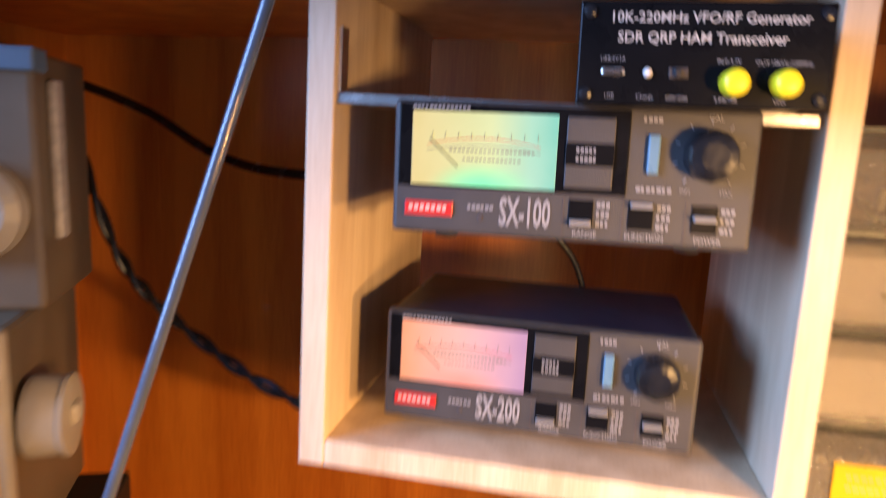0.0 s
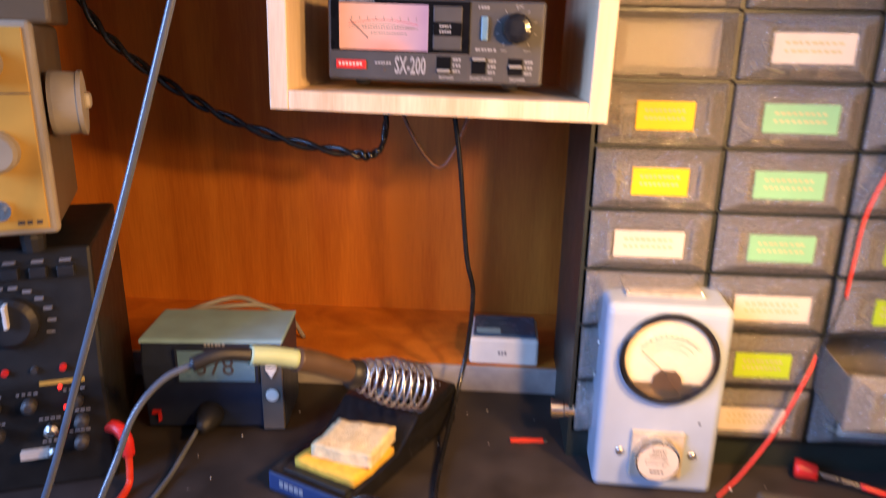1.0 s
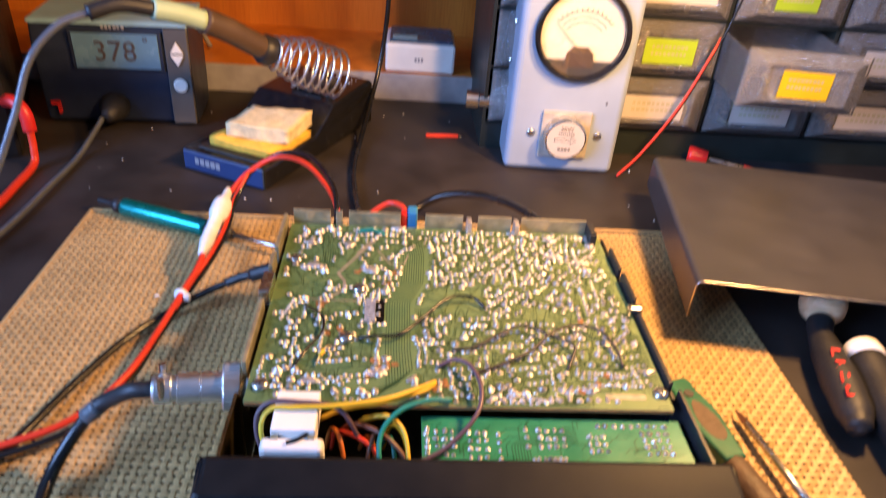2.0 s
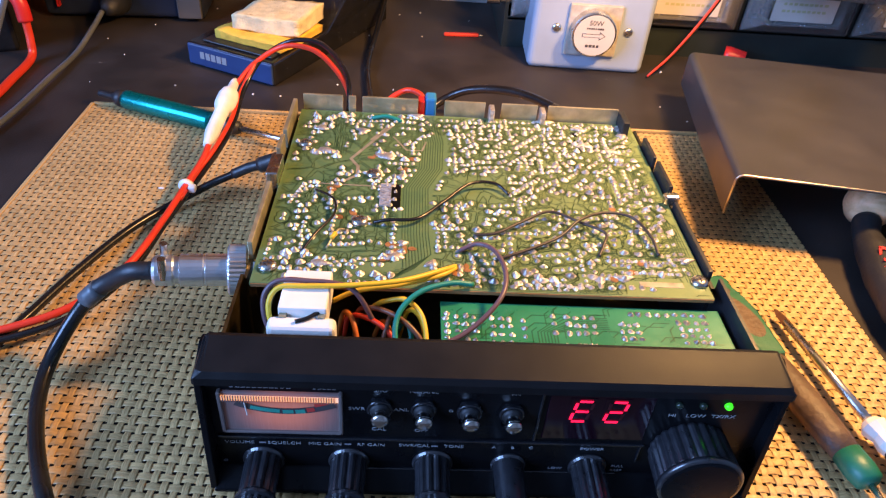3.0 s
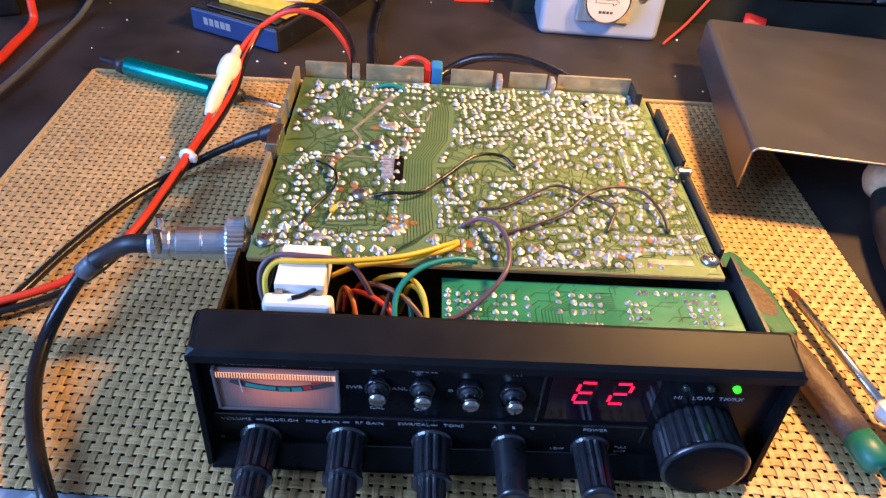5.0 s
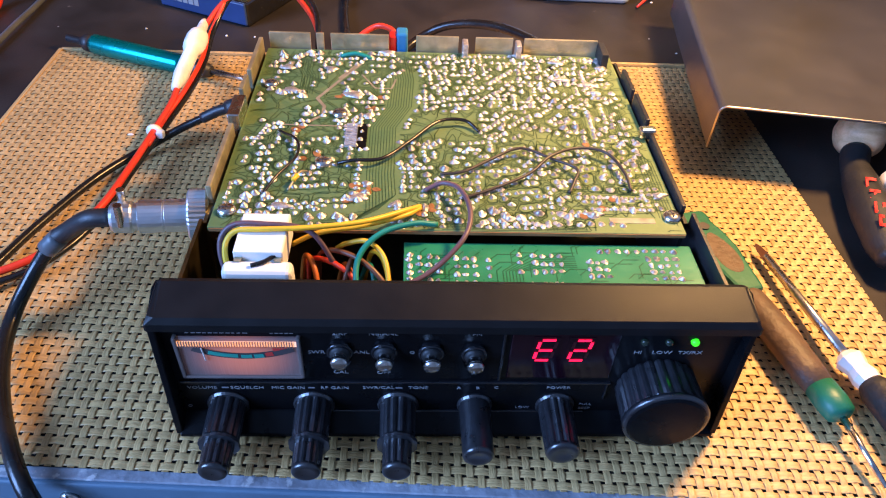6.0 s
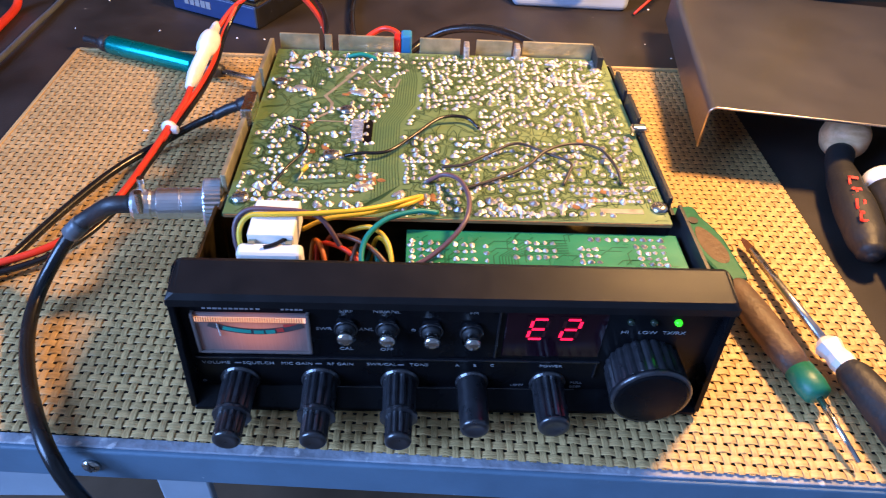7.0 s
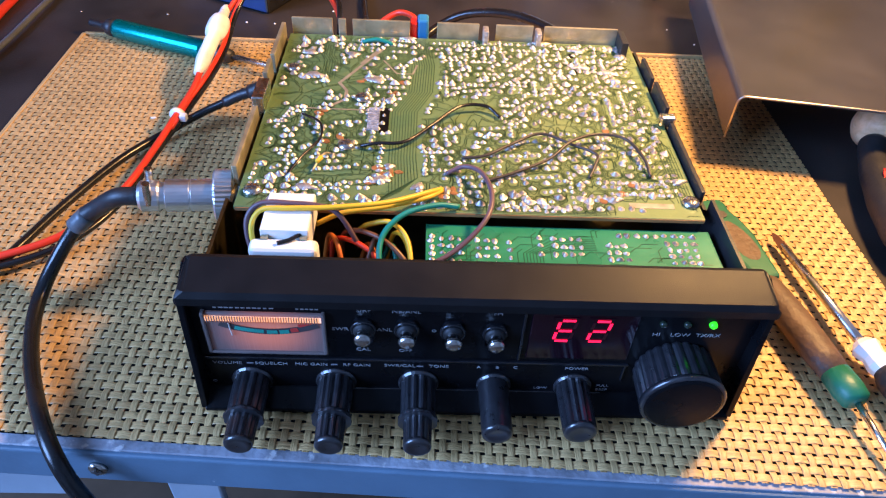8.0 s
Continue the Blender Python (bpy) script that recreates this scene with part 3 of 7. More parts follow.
part("side_clip", box(0.087, 0.0945, 0.117, 0.1215, 0.0545, 0.0600, 0.0012), M_STEEL, chassis)
for y0, y1, h in ((0.072, 0.118, 0.0585), (0.143, 0.157, 0.0610), (0.163, 0.199, 0.0600)):
    part("side_flange", box(-0.0962, -0.0940, y0, y1, 0.048, h, 0.0004), M_TIN, chassis)
part("side_bracket", box(-0.0975, -0.0920, 0.121, 0.139, 0.052, 0.0605, 0.0006), M_STEEL, chassis)

# front housing: hood with rounded shoulders, side cheeks, lower bar
prof = [(0.0, 0.0555), (0.0, 0.0590), (0.0016, 0.0610), (0.0142, 0.0642), (0.0160, 0.0637), (0.0160, 0.0605), (0.006, 0.0565)]
b = extrude(prof, side(-0.1), 0.2)
for v in b.verts:
    if v.co.z > 0.0605 and v.co.y > 0.001:
        v.co.x *= 0.974
bmesh.ops.bevel(b, geom=[e for e in b.edges if e.calc_length() < 0.02 and abs(e.verts[0].co.x) > 0.09], offset=0.0012, segments=2, profile=0.5, affect="EDGES")
housing = part("front_housing", b, M_HOOD, radio, "black textured plastic hood with dust and scuffs")
for s in (-1, 1):
    b = extrude([(-0.0025, 0.0022), (0.0022, 0.0560), (0.0140, 0.0615), (0.0185, 0.0605), (0.0185, 0.0022)], side(s * 0.0988 - 0.0012), 0.0024, bevel=0.0004)
    part("side_cheek", b, M_FACE, housing)
part("lower_bar", extrude([(0.0225, 0.0012), (-0.0032, 0.0012), (-0.0032, 0.0030), (0.0050, 0.0068), (0.0225, 0.0068)], side(-0.0985), 0.197, bevel=0.0005), M_FACE, housing)
part("lower_bar", box(-0.0975, 0.0975, 0.0110, 0.0155, 0.0050, 0.0605), M_BLACK, housing)
face = part("face_panel", box(-0.0978, 0.0978, 0.0052, 0.0085, 0.004, 0.0568, 0.0004), M_FACE, radio, "black printed face panel")
part("ridge", box(-0.0965, 0.057, 0.0042, 0.0055, 0.0232, 0.0243, 0.0003), M_GLOSS, face)
part("ridge", box(0.0155, 0.0165, 0.0042, 0.0055, 0.0255, 0.0535, 0.0003), M_GLOSS, face)
part("ridge", box(-0.05, 0.050, 0.0042, 0.0055, 0.0062, 0.0070, 0.0003), M_GLOSS, face)
part("ridge", box(0.0555, 0.0563, 0.0042, 0.0055, 0.0145, 0.0236, 0.0003), M_GLOSS, face)
part("display_window", box(0.0185, 0.0555, 0.0046, 0.0055, 0.0268, 0.0535, 0.0003), M_DISPLAY, face, "dark red display window")

# signal meter
meter = part("meter", box(-0.0935, -0.0525, 0.0040, 0.0056, 0.0282, 0.0478, 0.0005), M_METERLIT, radio, "back-lit orange signal meter with a needle")
part("lamp_strip", box(-0.0925, -0.0535, 0.0034, 0.0042, 0.0445, 0.0465), M_METERGLOW, meter, "glowing orange edge")
for i in range(44):
    x = -0.092 + i * 0.00086
    part("light_rib", box(x, x + 0.0003, 0.0031, 0.0036, 0.0440, 0.0468), M_METERLIT, meter)
cx, cz, R = -0.0715, 0.0772, 0.0358


def arc(r0, r1, a0, a1, y, n=18):
    b = bmesh.new()
    v = []
    for i in range(n + 1):
        a = math.radians(a0 + (a1 - a0) * i / n)
        v.append([b.verts.new((cx + r * math.sin(a), y, cz - r * math.cos(a))) for r in (r0, r1)])
    for p, q in zip(v, v[1:]):
        b.faces.new((p[0], p[1], q[1], q[0]))
    return b


for a0, a1, r0, r1, mm in ((-26, 26, R + 0.0006, R + 0.0036, M_INK), (-18, -3, R + 0.0012, R + 0.0030, M_GREENINK), (-1.5, 4, R + 0.0014, R + 0.0032, M_GREENINK), (5, 10, R + 0.0014, R + 0.0034, M_GREENINK), (11, 15, R + 0.0010, R + 0.0030, M_REDINK), (16, 24, R - 0.0006, R + 0.0010, M_REDINK)):
    part("scale_band", arc(r0, r1, a0, a1, 0.00375 - 0.0001 * (mm is not M_INK)), mm, meter)
part("needle", rod((-0.0850, 0.0034, 0.0440), (-0.0845, 0.0034, 0.0372), 0.00022, seg=6), M_WHITEPL, meter)
b = box(-0.0939, -0.0521, 0.0030, 0.0058, 0.0276, 0.0288, 0.0004)
b = box(-0.0939, -0.0925, 0.0030, 0.0058, 0.0276, 0.0484, 0.0004, bm=b)
b = box(-0.0535, -0.0521, 0.0030, 0.0058, 0.0276, 0.0484, 0.0004, bm=b)
part("lens_frame", b, M_LENS, meter, "clear plastic lens rim")

# toggle switches
for x, z, dz in ((-0.0395, 0.0405, -0.002), (-0.0245, 0.0405, -0.0055), (-0.0085, 0.0400, -0.0055), (0.0063, 0.0395, -0.0055)):
    ring = part("toggle_switch", lathe([(0.0044, 0), (0.0046, 0.0014), (0.0036, 0.0018), (0.0034, 0.0006)], 20, pose(x, 0.0055, z, 90, 0, 0)), M_GLOSS, radio, smooth=True)
    part("slot", box(x - 0.0034, x + 0.0034, 0.0042, 0.0056, z - 0.0065, z + 0.0052, 0.0016), M_GLOSS, ring)
    tip = (x + 0.0002, -0.0030, z + dz * 0.30 + 0.0016)
    part("boot", lathe([(0.0034, 0), (0.0036, 0.0010), (0.0028, 0.0022)], 18, along((x, 0.0048, z), tip)), M_RUBBER, ring, smooth=True)
    lever = part("lever", lathe([(0.0023, 0.0010), (0.0025, 0.0032), (0.0028, 0.0050), (0.0029, 0.0055)], 20, along((x, 0.005, z), tip)), M_CHROME, ring, "chrome lever", smooth=True)
    part("tip", lathe([(0.0030, 0.0055), (0.0030, 0.0061), (0.0025, 0.0069), (0.0013, 0.0073)], 20, along((x, 0.005, z), tip)), M_STEEL, lever, smooth=True)

# two lit digits
for x0, lit in ((0.0268, "adefg"), (0.0388, "abdeg")):
    w, h, th, sl = 0.0058, 0.0105, 0.00115, 0.13
    segs = {"a": (0, h, w, h), "g": (0, h / 2, w, h / 2), "d": (0, 0, w, 0), "f": (0, h / 2, 0, h), "b": (w, h / 2, w, h), "e": (0, 0, 0, h / 2), "c": (w, 0, w, h / 2)}
    dig = part("digit", box(x0 - 0.001, x0 + w + 0.0025, 0.0044, 0.0046, 0.0362, 0.0492), M_DISPLAY, radio, "red seven-segment digit")
    for k, (xa, za, xb, zb) in segs.items():
        on = k in lit
        if xa == xb:
            q = [(xa - th / 2, za + 0.0009), (xa + th / 2, za + 0.0009), (xa + th / 2, zb - 0.0009), (xa - th / 2, zb - 0.0009)]
        else:
            q = [(xa + 0.0006, za - th / 2), (xb - 0.0006, za - th / 2), (xb - 0.0006, za + th / 2), (xa + 0.0006, za + th / 2)]
        b = bmesh.new()
        b.faces.new([b.verts.new((x0 + x + sl * z, 0.0041 if on else 0.0043, 0.0374 + z)) for x, z in q])
        part("segment", b, M_SEG if on else M_SEGOFF, dig)
for x, mm, nm in ((0.0640, M_DARKLED, "indicator"), (0.0725, M_DARKLED, "indicator"), (0.0815, M_LEDON, "indicator")):
    part(nm, lathe([(0.0014, 0), (0.0014, 0.0012), (0.0011, 0.0018), (0.0004, 0.0021)], 18, pose(x, 0.0055, 0.0468, 90, 0, 0)), mm, radio, "lit green indicator lamp" if mm is M_LEDON else "", smooth=True)

# printed words on the face
W0 = 0.0050
for s, x, z, k, mm in (("VOLUME", -0.0893, 0.0200, 0.0024, M_PRINT), ("SQUELCH", -0.0735, 0.0200, 0.0024, M_PRINT), ("MIC GAIN", -0.0590, 0.0200, 0.0024, M_PRINT),
                       ("RF GAIN", -0.0425, 0.0200, 0.0024, M_PRINT), ("SWR/CAL", -0.0268, 0.0202, 0.0024, M_PRINT), ("TONE", -0.0125, 0.0202, 0.0024, M_PRINT),
                       ("A", 0.0022, 0.0202, 0.0022, M_PRINT), ("B", 0.0090, 0.0202, 0.0022, M_PRINT), ("C", 0.0157, 0.0204, 0.0022, M_PRINT), ("POWER", 0.0385, 0.0205, 0.0023, M_PRINT),
                       ("SWR", -0.0475, 0.0400, 0.0025, M_PRINT), ("ANL", -0.0322, 0.0400, 0.0025, M_PRINT), ("CAL", -0.0398, 0.0292, 0.0025, M_PRINT), ("OFF", -0.0248, 0.0290, 0.0025, M_PRINT),
                       ("S/RF", -0.0392, 0.0496, 0.0025, M_PRINT), ("NB/ANL", -0.0247, 0.0496, 0.0025, M_PRINT), ("FM", 0.0066, 0.0496, 0.0023, M_PRINT), ("HI", 0.0630, 0.0408, 0.0027, M_PRINT),
                       ("LOW", 0.0715, 0.0408, 0.0027, M_PRINT), ("TX/RX", 0.0815, 0.0408, 0.0027, M_PRINT), ("O", -0.0150, 0.0400, 0.0020, M_PRINT), ("LOW", 0.0265, 0.0085, 0.0020, M_DIMPRINT),
                       ("PULL", 0.0500, 0.0105, 0.0020, M_DIMPRINT), ("BEEP", 0.0500, 0.0080, 0.0020, M_DIMPRINT), ("O", -0.0955, 0.0090, 0.0020, M_DIMPRINT)):
    write(s, k * 0.88, x, W0, z, mm, radio, wide=1.28)
bars(-0.0895, -0.0690, 0.0500, 0.0013, 11, 0.0052, M_PRINT, radio, "maker_print")
bars(-0.0620, -0.0540, 0.0500, 0.0013, 5, 0.0052, M_PRINT, radio, "maker_print", 3)
for x in (-0.0812, -0.0508, -0.0195):
    part("mark", box(x - 0.0012, x + 0.0012, 0.0050, 0.0053, 0.0197, 0.0202), M_DIMPRINT, radio)


def knob(x, z, stages, teeth=True):
    """stages: (radius, from, to) along -y."""
    k = None
    for n, (r, a, c) in enumerate(stages):
        prof = [(r * 0.96, a), (r, a + 0.0005), (r * 0.96, c - 0.0014), (r * 0.90, c - 0.0011)]
        b = lathe(prof, 48, pose(x, 0.0052, z, 90, 0, 0), flute=0.15 if teeth else 0, teeth=4 if teeth else 0)
        k = part("knob" if n == 0 else "cap", b, M_KNOB, radio if n == 0 else k, "ribbed black knob" if n == 0 else "")
        if n == 0:
            part("skirt", lathe([(r * 1.12, 0), (r * 1.14, 0.0006), (r * 1.05, 0.0014)], 32, pose(x, 0.0052, z, 90, 0, 0)), M_KNOB, k)
            k0 = k
        k = k0
        end = [(r * 0.94, c - 0.0022), (r * 0.95, c - 0.0012), (r * 0.91, c - 0.0005), (r * 0.82, c - 0.0001), (r * 0.60, c), (r * 0.45, c - 0.0003)]
        part("end_face", lathe(end, 40, pose(x, 0.0052, z, 90, 0, 0)), M_KNOB, k0, smooth=True)
    if len(stages) > 1:
        r, a, c = stages[0]
        part("collar", lathe([(r * 1.05, c - 0.0016), (r * 1.10, c - 0.0010), (r * 1.08, c)], 40, pose(x, 0.0052, z, 90, 0, 0), flute=0.06, teeth=4), M_KNOB, k0)


for x in (-0.0815, -0.0505, -0.0198):
    knob(x, 0.0102, ((0.0067, 0.0, 0.0178), (0.0053, 0.0165, 0.0285)))
knob(0.0085, 0.0102, ((0.0058, 0.0, 0.0228),), False)
knob(0.0385, 0.0102, ((0.0064, 0.0, 0.0215),))
MK = pose(0.0732, 0.0052, 0.0232, 90, 0, 0)
b = lathe([(0.0140, 0.0), (0.0145, 0.001), (0.0149, 0.0145), (0.0146, 0.0152)], 96, MK, flute=0.06, teeth=4)
ck = part("channel_knob", b, M_KNOB, radio, "large ribbed black channel knob")
part("front_rim", lathe([(0.0150, 0.0148), (0.0151, 0.0162), (0.0145, 0.0170), (0.0136, 0.0170)], 64, MK), M_KNOB, ck, smooth=True)
part("front_cap", lathe([(0.0138, 0.0140), (0.0138, 0.0172), (0.0128, 0.0177), (0.006, 0.0178)], 64, MK), M_FACE, ck)

# boards
ZB = 0.0540
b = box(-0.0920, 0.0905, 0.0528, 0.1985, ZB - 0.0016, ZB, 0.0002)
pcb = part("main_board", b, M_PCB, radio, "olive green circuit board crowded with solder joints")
part("board_edge", box(-0.0915, 0.0902, 0.0524, 0.0529, ZB - 0.0017, ZB - 0.0003), M_EDGEPCB, pcb)
Z2 = 0.0492
pcb2 = part("front_board", box(-0.0185, 0.0925, 0.0262, 0.0512, Z2 - 0.0016, Z2, 0.0002), M_PCB2, radio, "bright green narrow circuit board")
part("board_edge", box(-0.0185, 0.012, 0.0257, 0.0263, Z2 - 0.0016, Z2 - 0.0001), M_EDGEPCB, pcb2)

rnd = random.Random(7)


def traces(runs, width, z, material, parent):
    verts, faces = [], []
    for pts in runs:
        for i, (p, q) in enumerate(zip(pts, pts[1:])):
            d = Vector((q[0] - p[0], q[1] - p[1], 0))
            if d.length < 1e-6:
                continue
            d.normalize()
            s = Vector((-d.y, d.x, 0)) * width / 2
            e = d * width * 0.35
            k = len(verts)
            for c, sg in ((Vector((*p, z)) - e, -1), (Vector((*q, z)) + e, -1), (Vector((*q, z)) + e, 1), (Vector((*p, z)) - e, 1)):
                verts.append(tuple(c + sg * s + Vector((0, 0, 0.000004 * (i % 3)))))
            faces.append((k, k + 1, k + 2, k + 3))
    me = bpy.data.meshes.new("traces")
    me.from_pydata(verts, [], faces)
    me.materials.append(material)
    o = new("copper_layer", me)
    o.parent = parent
    return tagged(o, kind="stuff")


board_runs = []
# the long bundle of parallel tracks down the board
for i in range(10):
    x = -0.0345 + i * 0.00125
    board_runs.append([(x - 0.020 + 0.001 * i, 0.0555 + 0.0010 * i), (x - 0.006, 0.0555 + 0.0010 * i), (x + 0.001, 0.0635 + 0.0012 * i), (x, 0.088), (x, 0.124), (x + 0.007, 0.142), (x + 0.008, 0.168), (x + 0.006, 0.178 + 0.001 * i)])
for i in range(6):
    x = -0.073 + i * 0.0013
    board_runs.append([(x, 0.187), (x, 0.176), (x + 0.0025, 0.170), (x + 0.0025, 0.156 - 0.0008 * i)])
for i in range(6):
    board_runs.append([(0.0885 - 0.0012 * i, 0.0575 + 0.001 * i), (0.0885 - 0.0012 * i, 0.100 + 0.002 * i), (0.0835 - 0.0010 * i, 0.110 + 0.002 * i), (0.0835 - 0.0010 * i, 0.150)])
    board_runs.append([(-0.004, 0.0535 + 0.0009 * i), (0.053 - 0.001 * i, 0.0535 + 0.0009 * i)])
for i in range(5):
    board_runs.append([(0.058 - 0.002 * i, 0.0765 + 0.0012 * i), (0.080 - 0.001 * i, 0.0765 + 0.0012 * i), (0.084 - 0.001 * i, 0.081 + 0.0012 * i)])
runs = []
for i in range(7):
    runs.append([(0.018 + 0.0012 * i, 0.027), (0.018 + 0.0012 * i, 0.036), (0.028 + 0.0012 * i, 0.0445 - 0.001 * i), (0.046, 0.0445 - 0.001 * i)])
for n in range(46):
    x, y = rnd.uniform(-0.016, 0.082), rnd.uniform(0.0275, 0.046)
    runs.append([(x, y), (x + 0.0025, y + 0.0025), (min(x + 0.0085, 0.0912), y + 0.0025)] if n % 2 else [(x, y), (x, min(y + 0.006, 0.0495)), (x + 0.002, min(y + 0.008, 0.0505))])
traces(runs, 0.0004, Z2 + 0.00006, M_TRACE2, pcb2)


def joints(spots, z, parent, name="solder_joints"):
    """Hollow-sided solder cones with a clipped lead standing out, as one mesh."""
    verts, faces = [], []
    r7 = random.Random(3)
    seg = 10
    for x, y, r in spots:
        r *= 0.86
        h = r * r7.uniform(0.7, 1.15)
        ax, ay = r7.uniform(-0.5, 0.5) * r, r7.uniform(-0.5, 0.5) * r
        ex = r7.uniform(0.8, 1.25)
        k = len(verts)
        rings = ((1.22, 0.0, 0), (1.02, 0.16, 0.1), (0.74, 0.42, 0.2), (0.46, 0.76, 0.4), (0.24, 1.02, 0.6))
        for rr, hh, f in rings:
            for i in range(seg):
                a = 2 * math.pi * i / seg
                wob = 1 + 0.12 * math.sin(3 * a + x * 9000)
                verts.append((x + r * ex * rr * wob * math.cos(a) + ax * f, y + r / ex * rr * wob * math.sin(a) + ay * f, z + h * hh))
        verts.append((x + ax * 0.6, y + ay * 0.6, z + h * 1.06))
        for q in range(4):
            for i in range(seg):
                faces.append((k + q * seg + i, k + q * seg + (i + 1) % seg, k + (q + 1) * seg + (i + 1) % seg, k + (q + 1) * seg + i))
        for i in range(seg):
            faces.append((k + 4 * seg + i, k + 4 * seg + (i + 1) % seg, k + 5 * seg))
    me = bpy.data.meshes.new(name)
    me.from_pydata(verts, [], faces)
    me.materials.append(M_SOLDER)
    for f in me.polygons:
        f.use_smooth = True
    o = new(name, me)
    o.parent = parent
    return tagged(o, "bright tin solder joints", kind="stuff")


spots = []


def free(x, y, r):
    sh = 0.008 * min(max((y - 0.124) / 0.02, 0), 1)
    if -0.0355 + sh < x < -0.0215 + sh and 0.060 < y < 0.172:
        return False
    if -0.016 < x < 0.013 and 0.114 < y < 0.137:
        return False
    if -0.062 < x < -0.035 and 0.155 < y < 0.175 and rnd.random() < 0.7:
        return False
    for cx0, cy0, rx0, ry0 in ((-0.069, 0.172, 0.006, 0.014), (-0.003, 0.125, 0.013, 0.009), (0.043, 0.116, 0.012, 0.006), (0.070, 0.0610, 0.016, 0.006), (-0.045, 0.088, 0.006, 0.006), (-0.057, 0.150, 0.010, 0.014), (0.066, 0.0588, 0.018, 0.004), (-0.075, 0.132, 0.010, 0.006)):
        if ((x - cx0) / rx0) ** 2 + ((y - cy0) / ry0) ** 2 < 1:
            return False
    return all((x - a) ** 2 + (y - c) ** 2 > (1.06 * (r + q)) ** 2 for a, c, q in spots)


# joints stand in short rows and clusters, as component legs do
for tries in range(1500):
    x, y = rnd.uniform(-0.089, 0.084), rnd.uniform(0.0545, 0.1955)
    if rnd.random() > (1.0 if x > -0.012 else 0.60):
        continue
    n = rnd.choice((1, 2, 2, 3, 3, 4, 6, 8))
    dx, dy = rnd.choice(((0.0029, 0), (0, 0.0031), (0.0029, 0.0005), (0.0022, 0.0022)))
    r = rnd.choice((0.0009, 0.0010, 0.0011, 0.0011, 0.0012, 0.0014, 0.0017))
    for i in range(n):
        a, c = x + i * dx + rnd.uniform(-0.0003, 0.0003), y + i * dy + rnd.uniform(-0.0003, 0.0003)
        if len(spots) < 1080 and -0.09 < a < 0.0855 and 0.054 < c < 0.196 and free(a, c, r):
            spots.append((a, c, r * rnd.uniform(0.92, 1.25)))
for i in range(12):
    spots.append((0.0585 + i * 0.0019, 0.0745, 0.0008))
    spots.append((0.0565 + i * 0.0019, 0.0672, 0.0009))
for i in range(8):
    spots.append((-0.0850 + 0.0006 * i, 0.1080 + i * 0.0022, 0.0009))
for i in range(14):
    spots.append((0.012 + i * 0.0042, 0.0565 + 0.002 * rnd.random(), 0.0014))
for x, y in ((-0.081, 0.0715), (-0.078, 0.0735), (-0.0735, 0.0725), (-0.0415, 0.072), (-0.039, 0.0745), (-0.037, 0.0705), (-0.0345, 0.0755), (-0.0145, 0.0655), (-0.0105, 0.066), (-0.047, 0.155), (-0.043, 0.138), (-0.068, 0.150), (-0.078, 0.152),
             (-0.084, 0.194), (-0.082, 0.189), (-0.074, 0.190), (-0.068, 0.192), (-0.064, 0.194), (0.046, 0.0620), (0.056, 0.0630), (0.027, 0.0610), (0.021, 0.0620), (0.016, 0.0650), (0.012, 0.0630), (-0.055, 0.0590), (-0.042, 0.0580), (-0.086, 0.0810)):
    spots.append((x, y, rnd.uniform(0.0016, 0.0023)))
joints(spots, ZB + 0.0001, pcb)


def copper_gaps(spots, x0, x1, y0, y1, step, keep):
    """Etched gaps: contours that run round and between the groups of joints, bent at eighths of a turn."""
    cells = [int((x1 - x0) / step) + 1, int((y1 - y0) / step) + 1]
    X, Y = np.meshgrid(x0 + step * np.arange(cells[0]), y0 + step * np.arange(cells[1]), indexing="ij")
    groups = []
    for q in spots:
        for g in groups:
            if any(abs(q[0] - a[0]) + abs(q[1] - a[1]) < 0.0042 for a in g[-3:]) and len(g) < 9:
                g.append(q)
                break
        else:
            groups.append([q])
    d1 = np.full(X.shape, 0.02)
    d2 = np.full(X.shape, 0.02)
    ring = np.full(X.shape, 0.0022)
    r9 = random.Random(12)
    for g in groups:
        d = np.full(X.shape, 0.02)
        for a, c, r in g:
            i0, i1 = max(int((a - 0.012 - x0) / step), 0), int((a + 0.012 - x0) / step)
            j0, j1 = max(int((c - 0.012 - y0) / step), 0), int((c + 0.012 - y0) / step)
            u, v = abs(X[i0:i1, j0:j1] - a), abs(Y[i0:i1, j0:j1] - c)
            d[i0:i1, j0:j1] = np.minimum(d[i0:i1, j0:j1], np.maximum(np.maximum(u, v), (u + v) * 0.7071))
        near = d < d1
        d2 = np.where(near, d1, np.minimum(d2, d))
        ring = np.where(near, r9.uniform(0.0017, 0.0034), ring)
        d1 = np.where(near, d, d1)
    out = []
    for f in (d2 - d1 - 0.00075, d1 - ring):
        pos = f > 0
        mixed = (pos[:-1, :-1] != pos[1:, :-1]) | (pos[:-1, :-1] != pos[:-1, 1:]) | (pos[:-1, :-1] != pos[1:, 1:])
        for i, j in zip(*np.nonzero(mixed)):
            cs = ((i, j), (i + 1, j), (i + 1, j + 1), (i, j + 1))
            pts = []
            for (a, b2), (c, e2) in zip(cs, cs[1:] + cs[:1]):
                fa, fb = f[a, b2], f[c, e2]
                if (fa > 0) != (fb > 0):
                    k = fa / (fa - fb)
                    pts.append((x0 + step * (a + k * (c - a)), y0 + step * (b2 + k * (e2 - b2))))
            if len(pts) == 2 and keep(*pts[0]):
                out.append(pts)
    return out


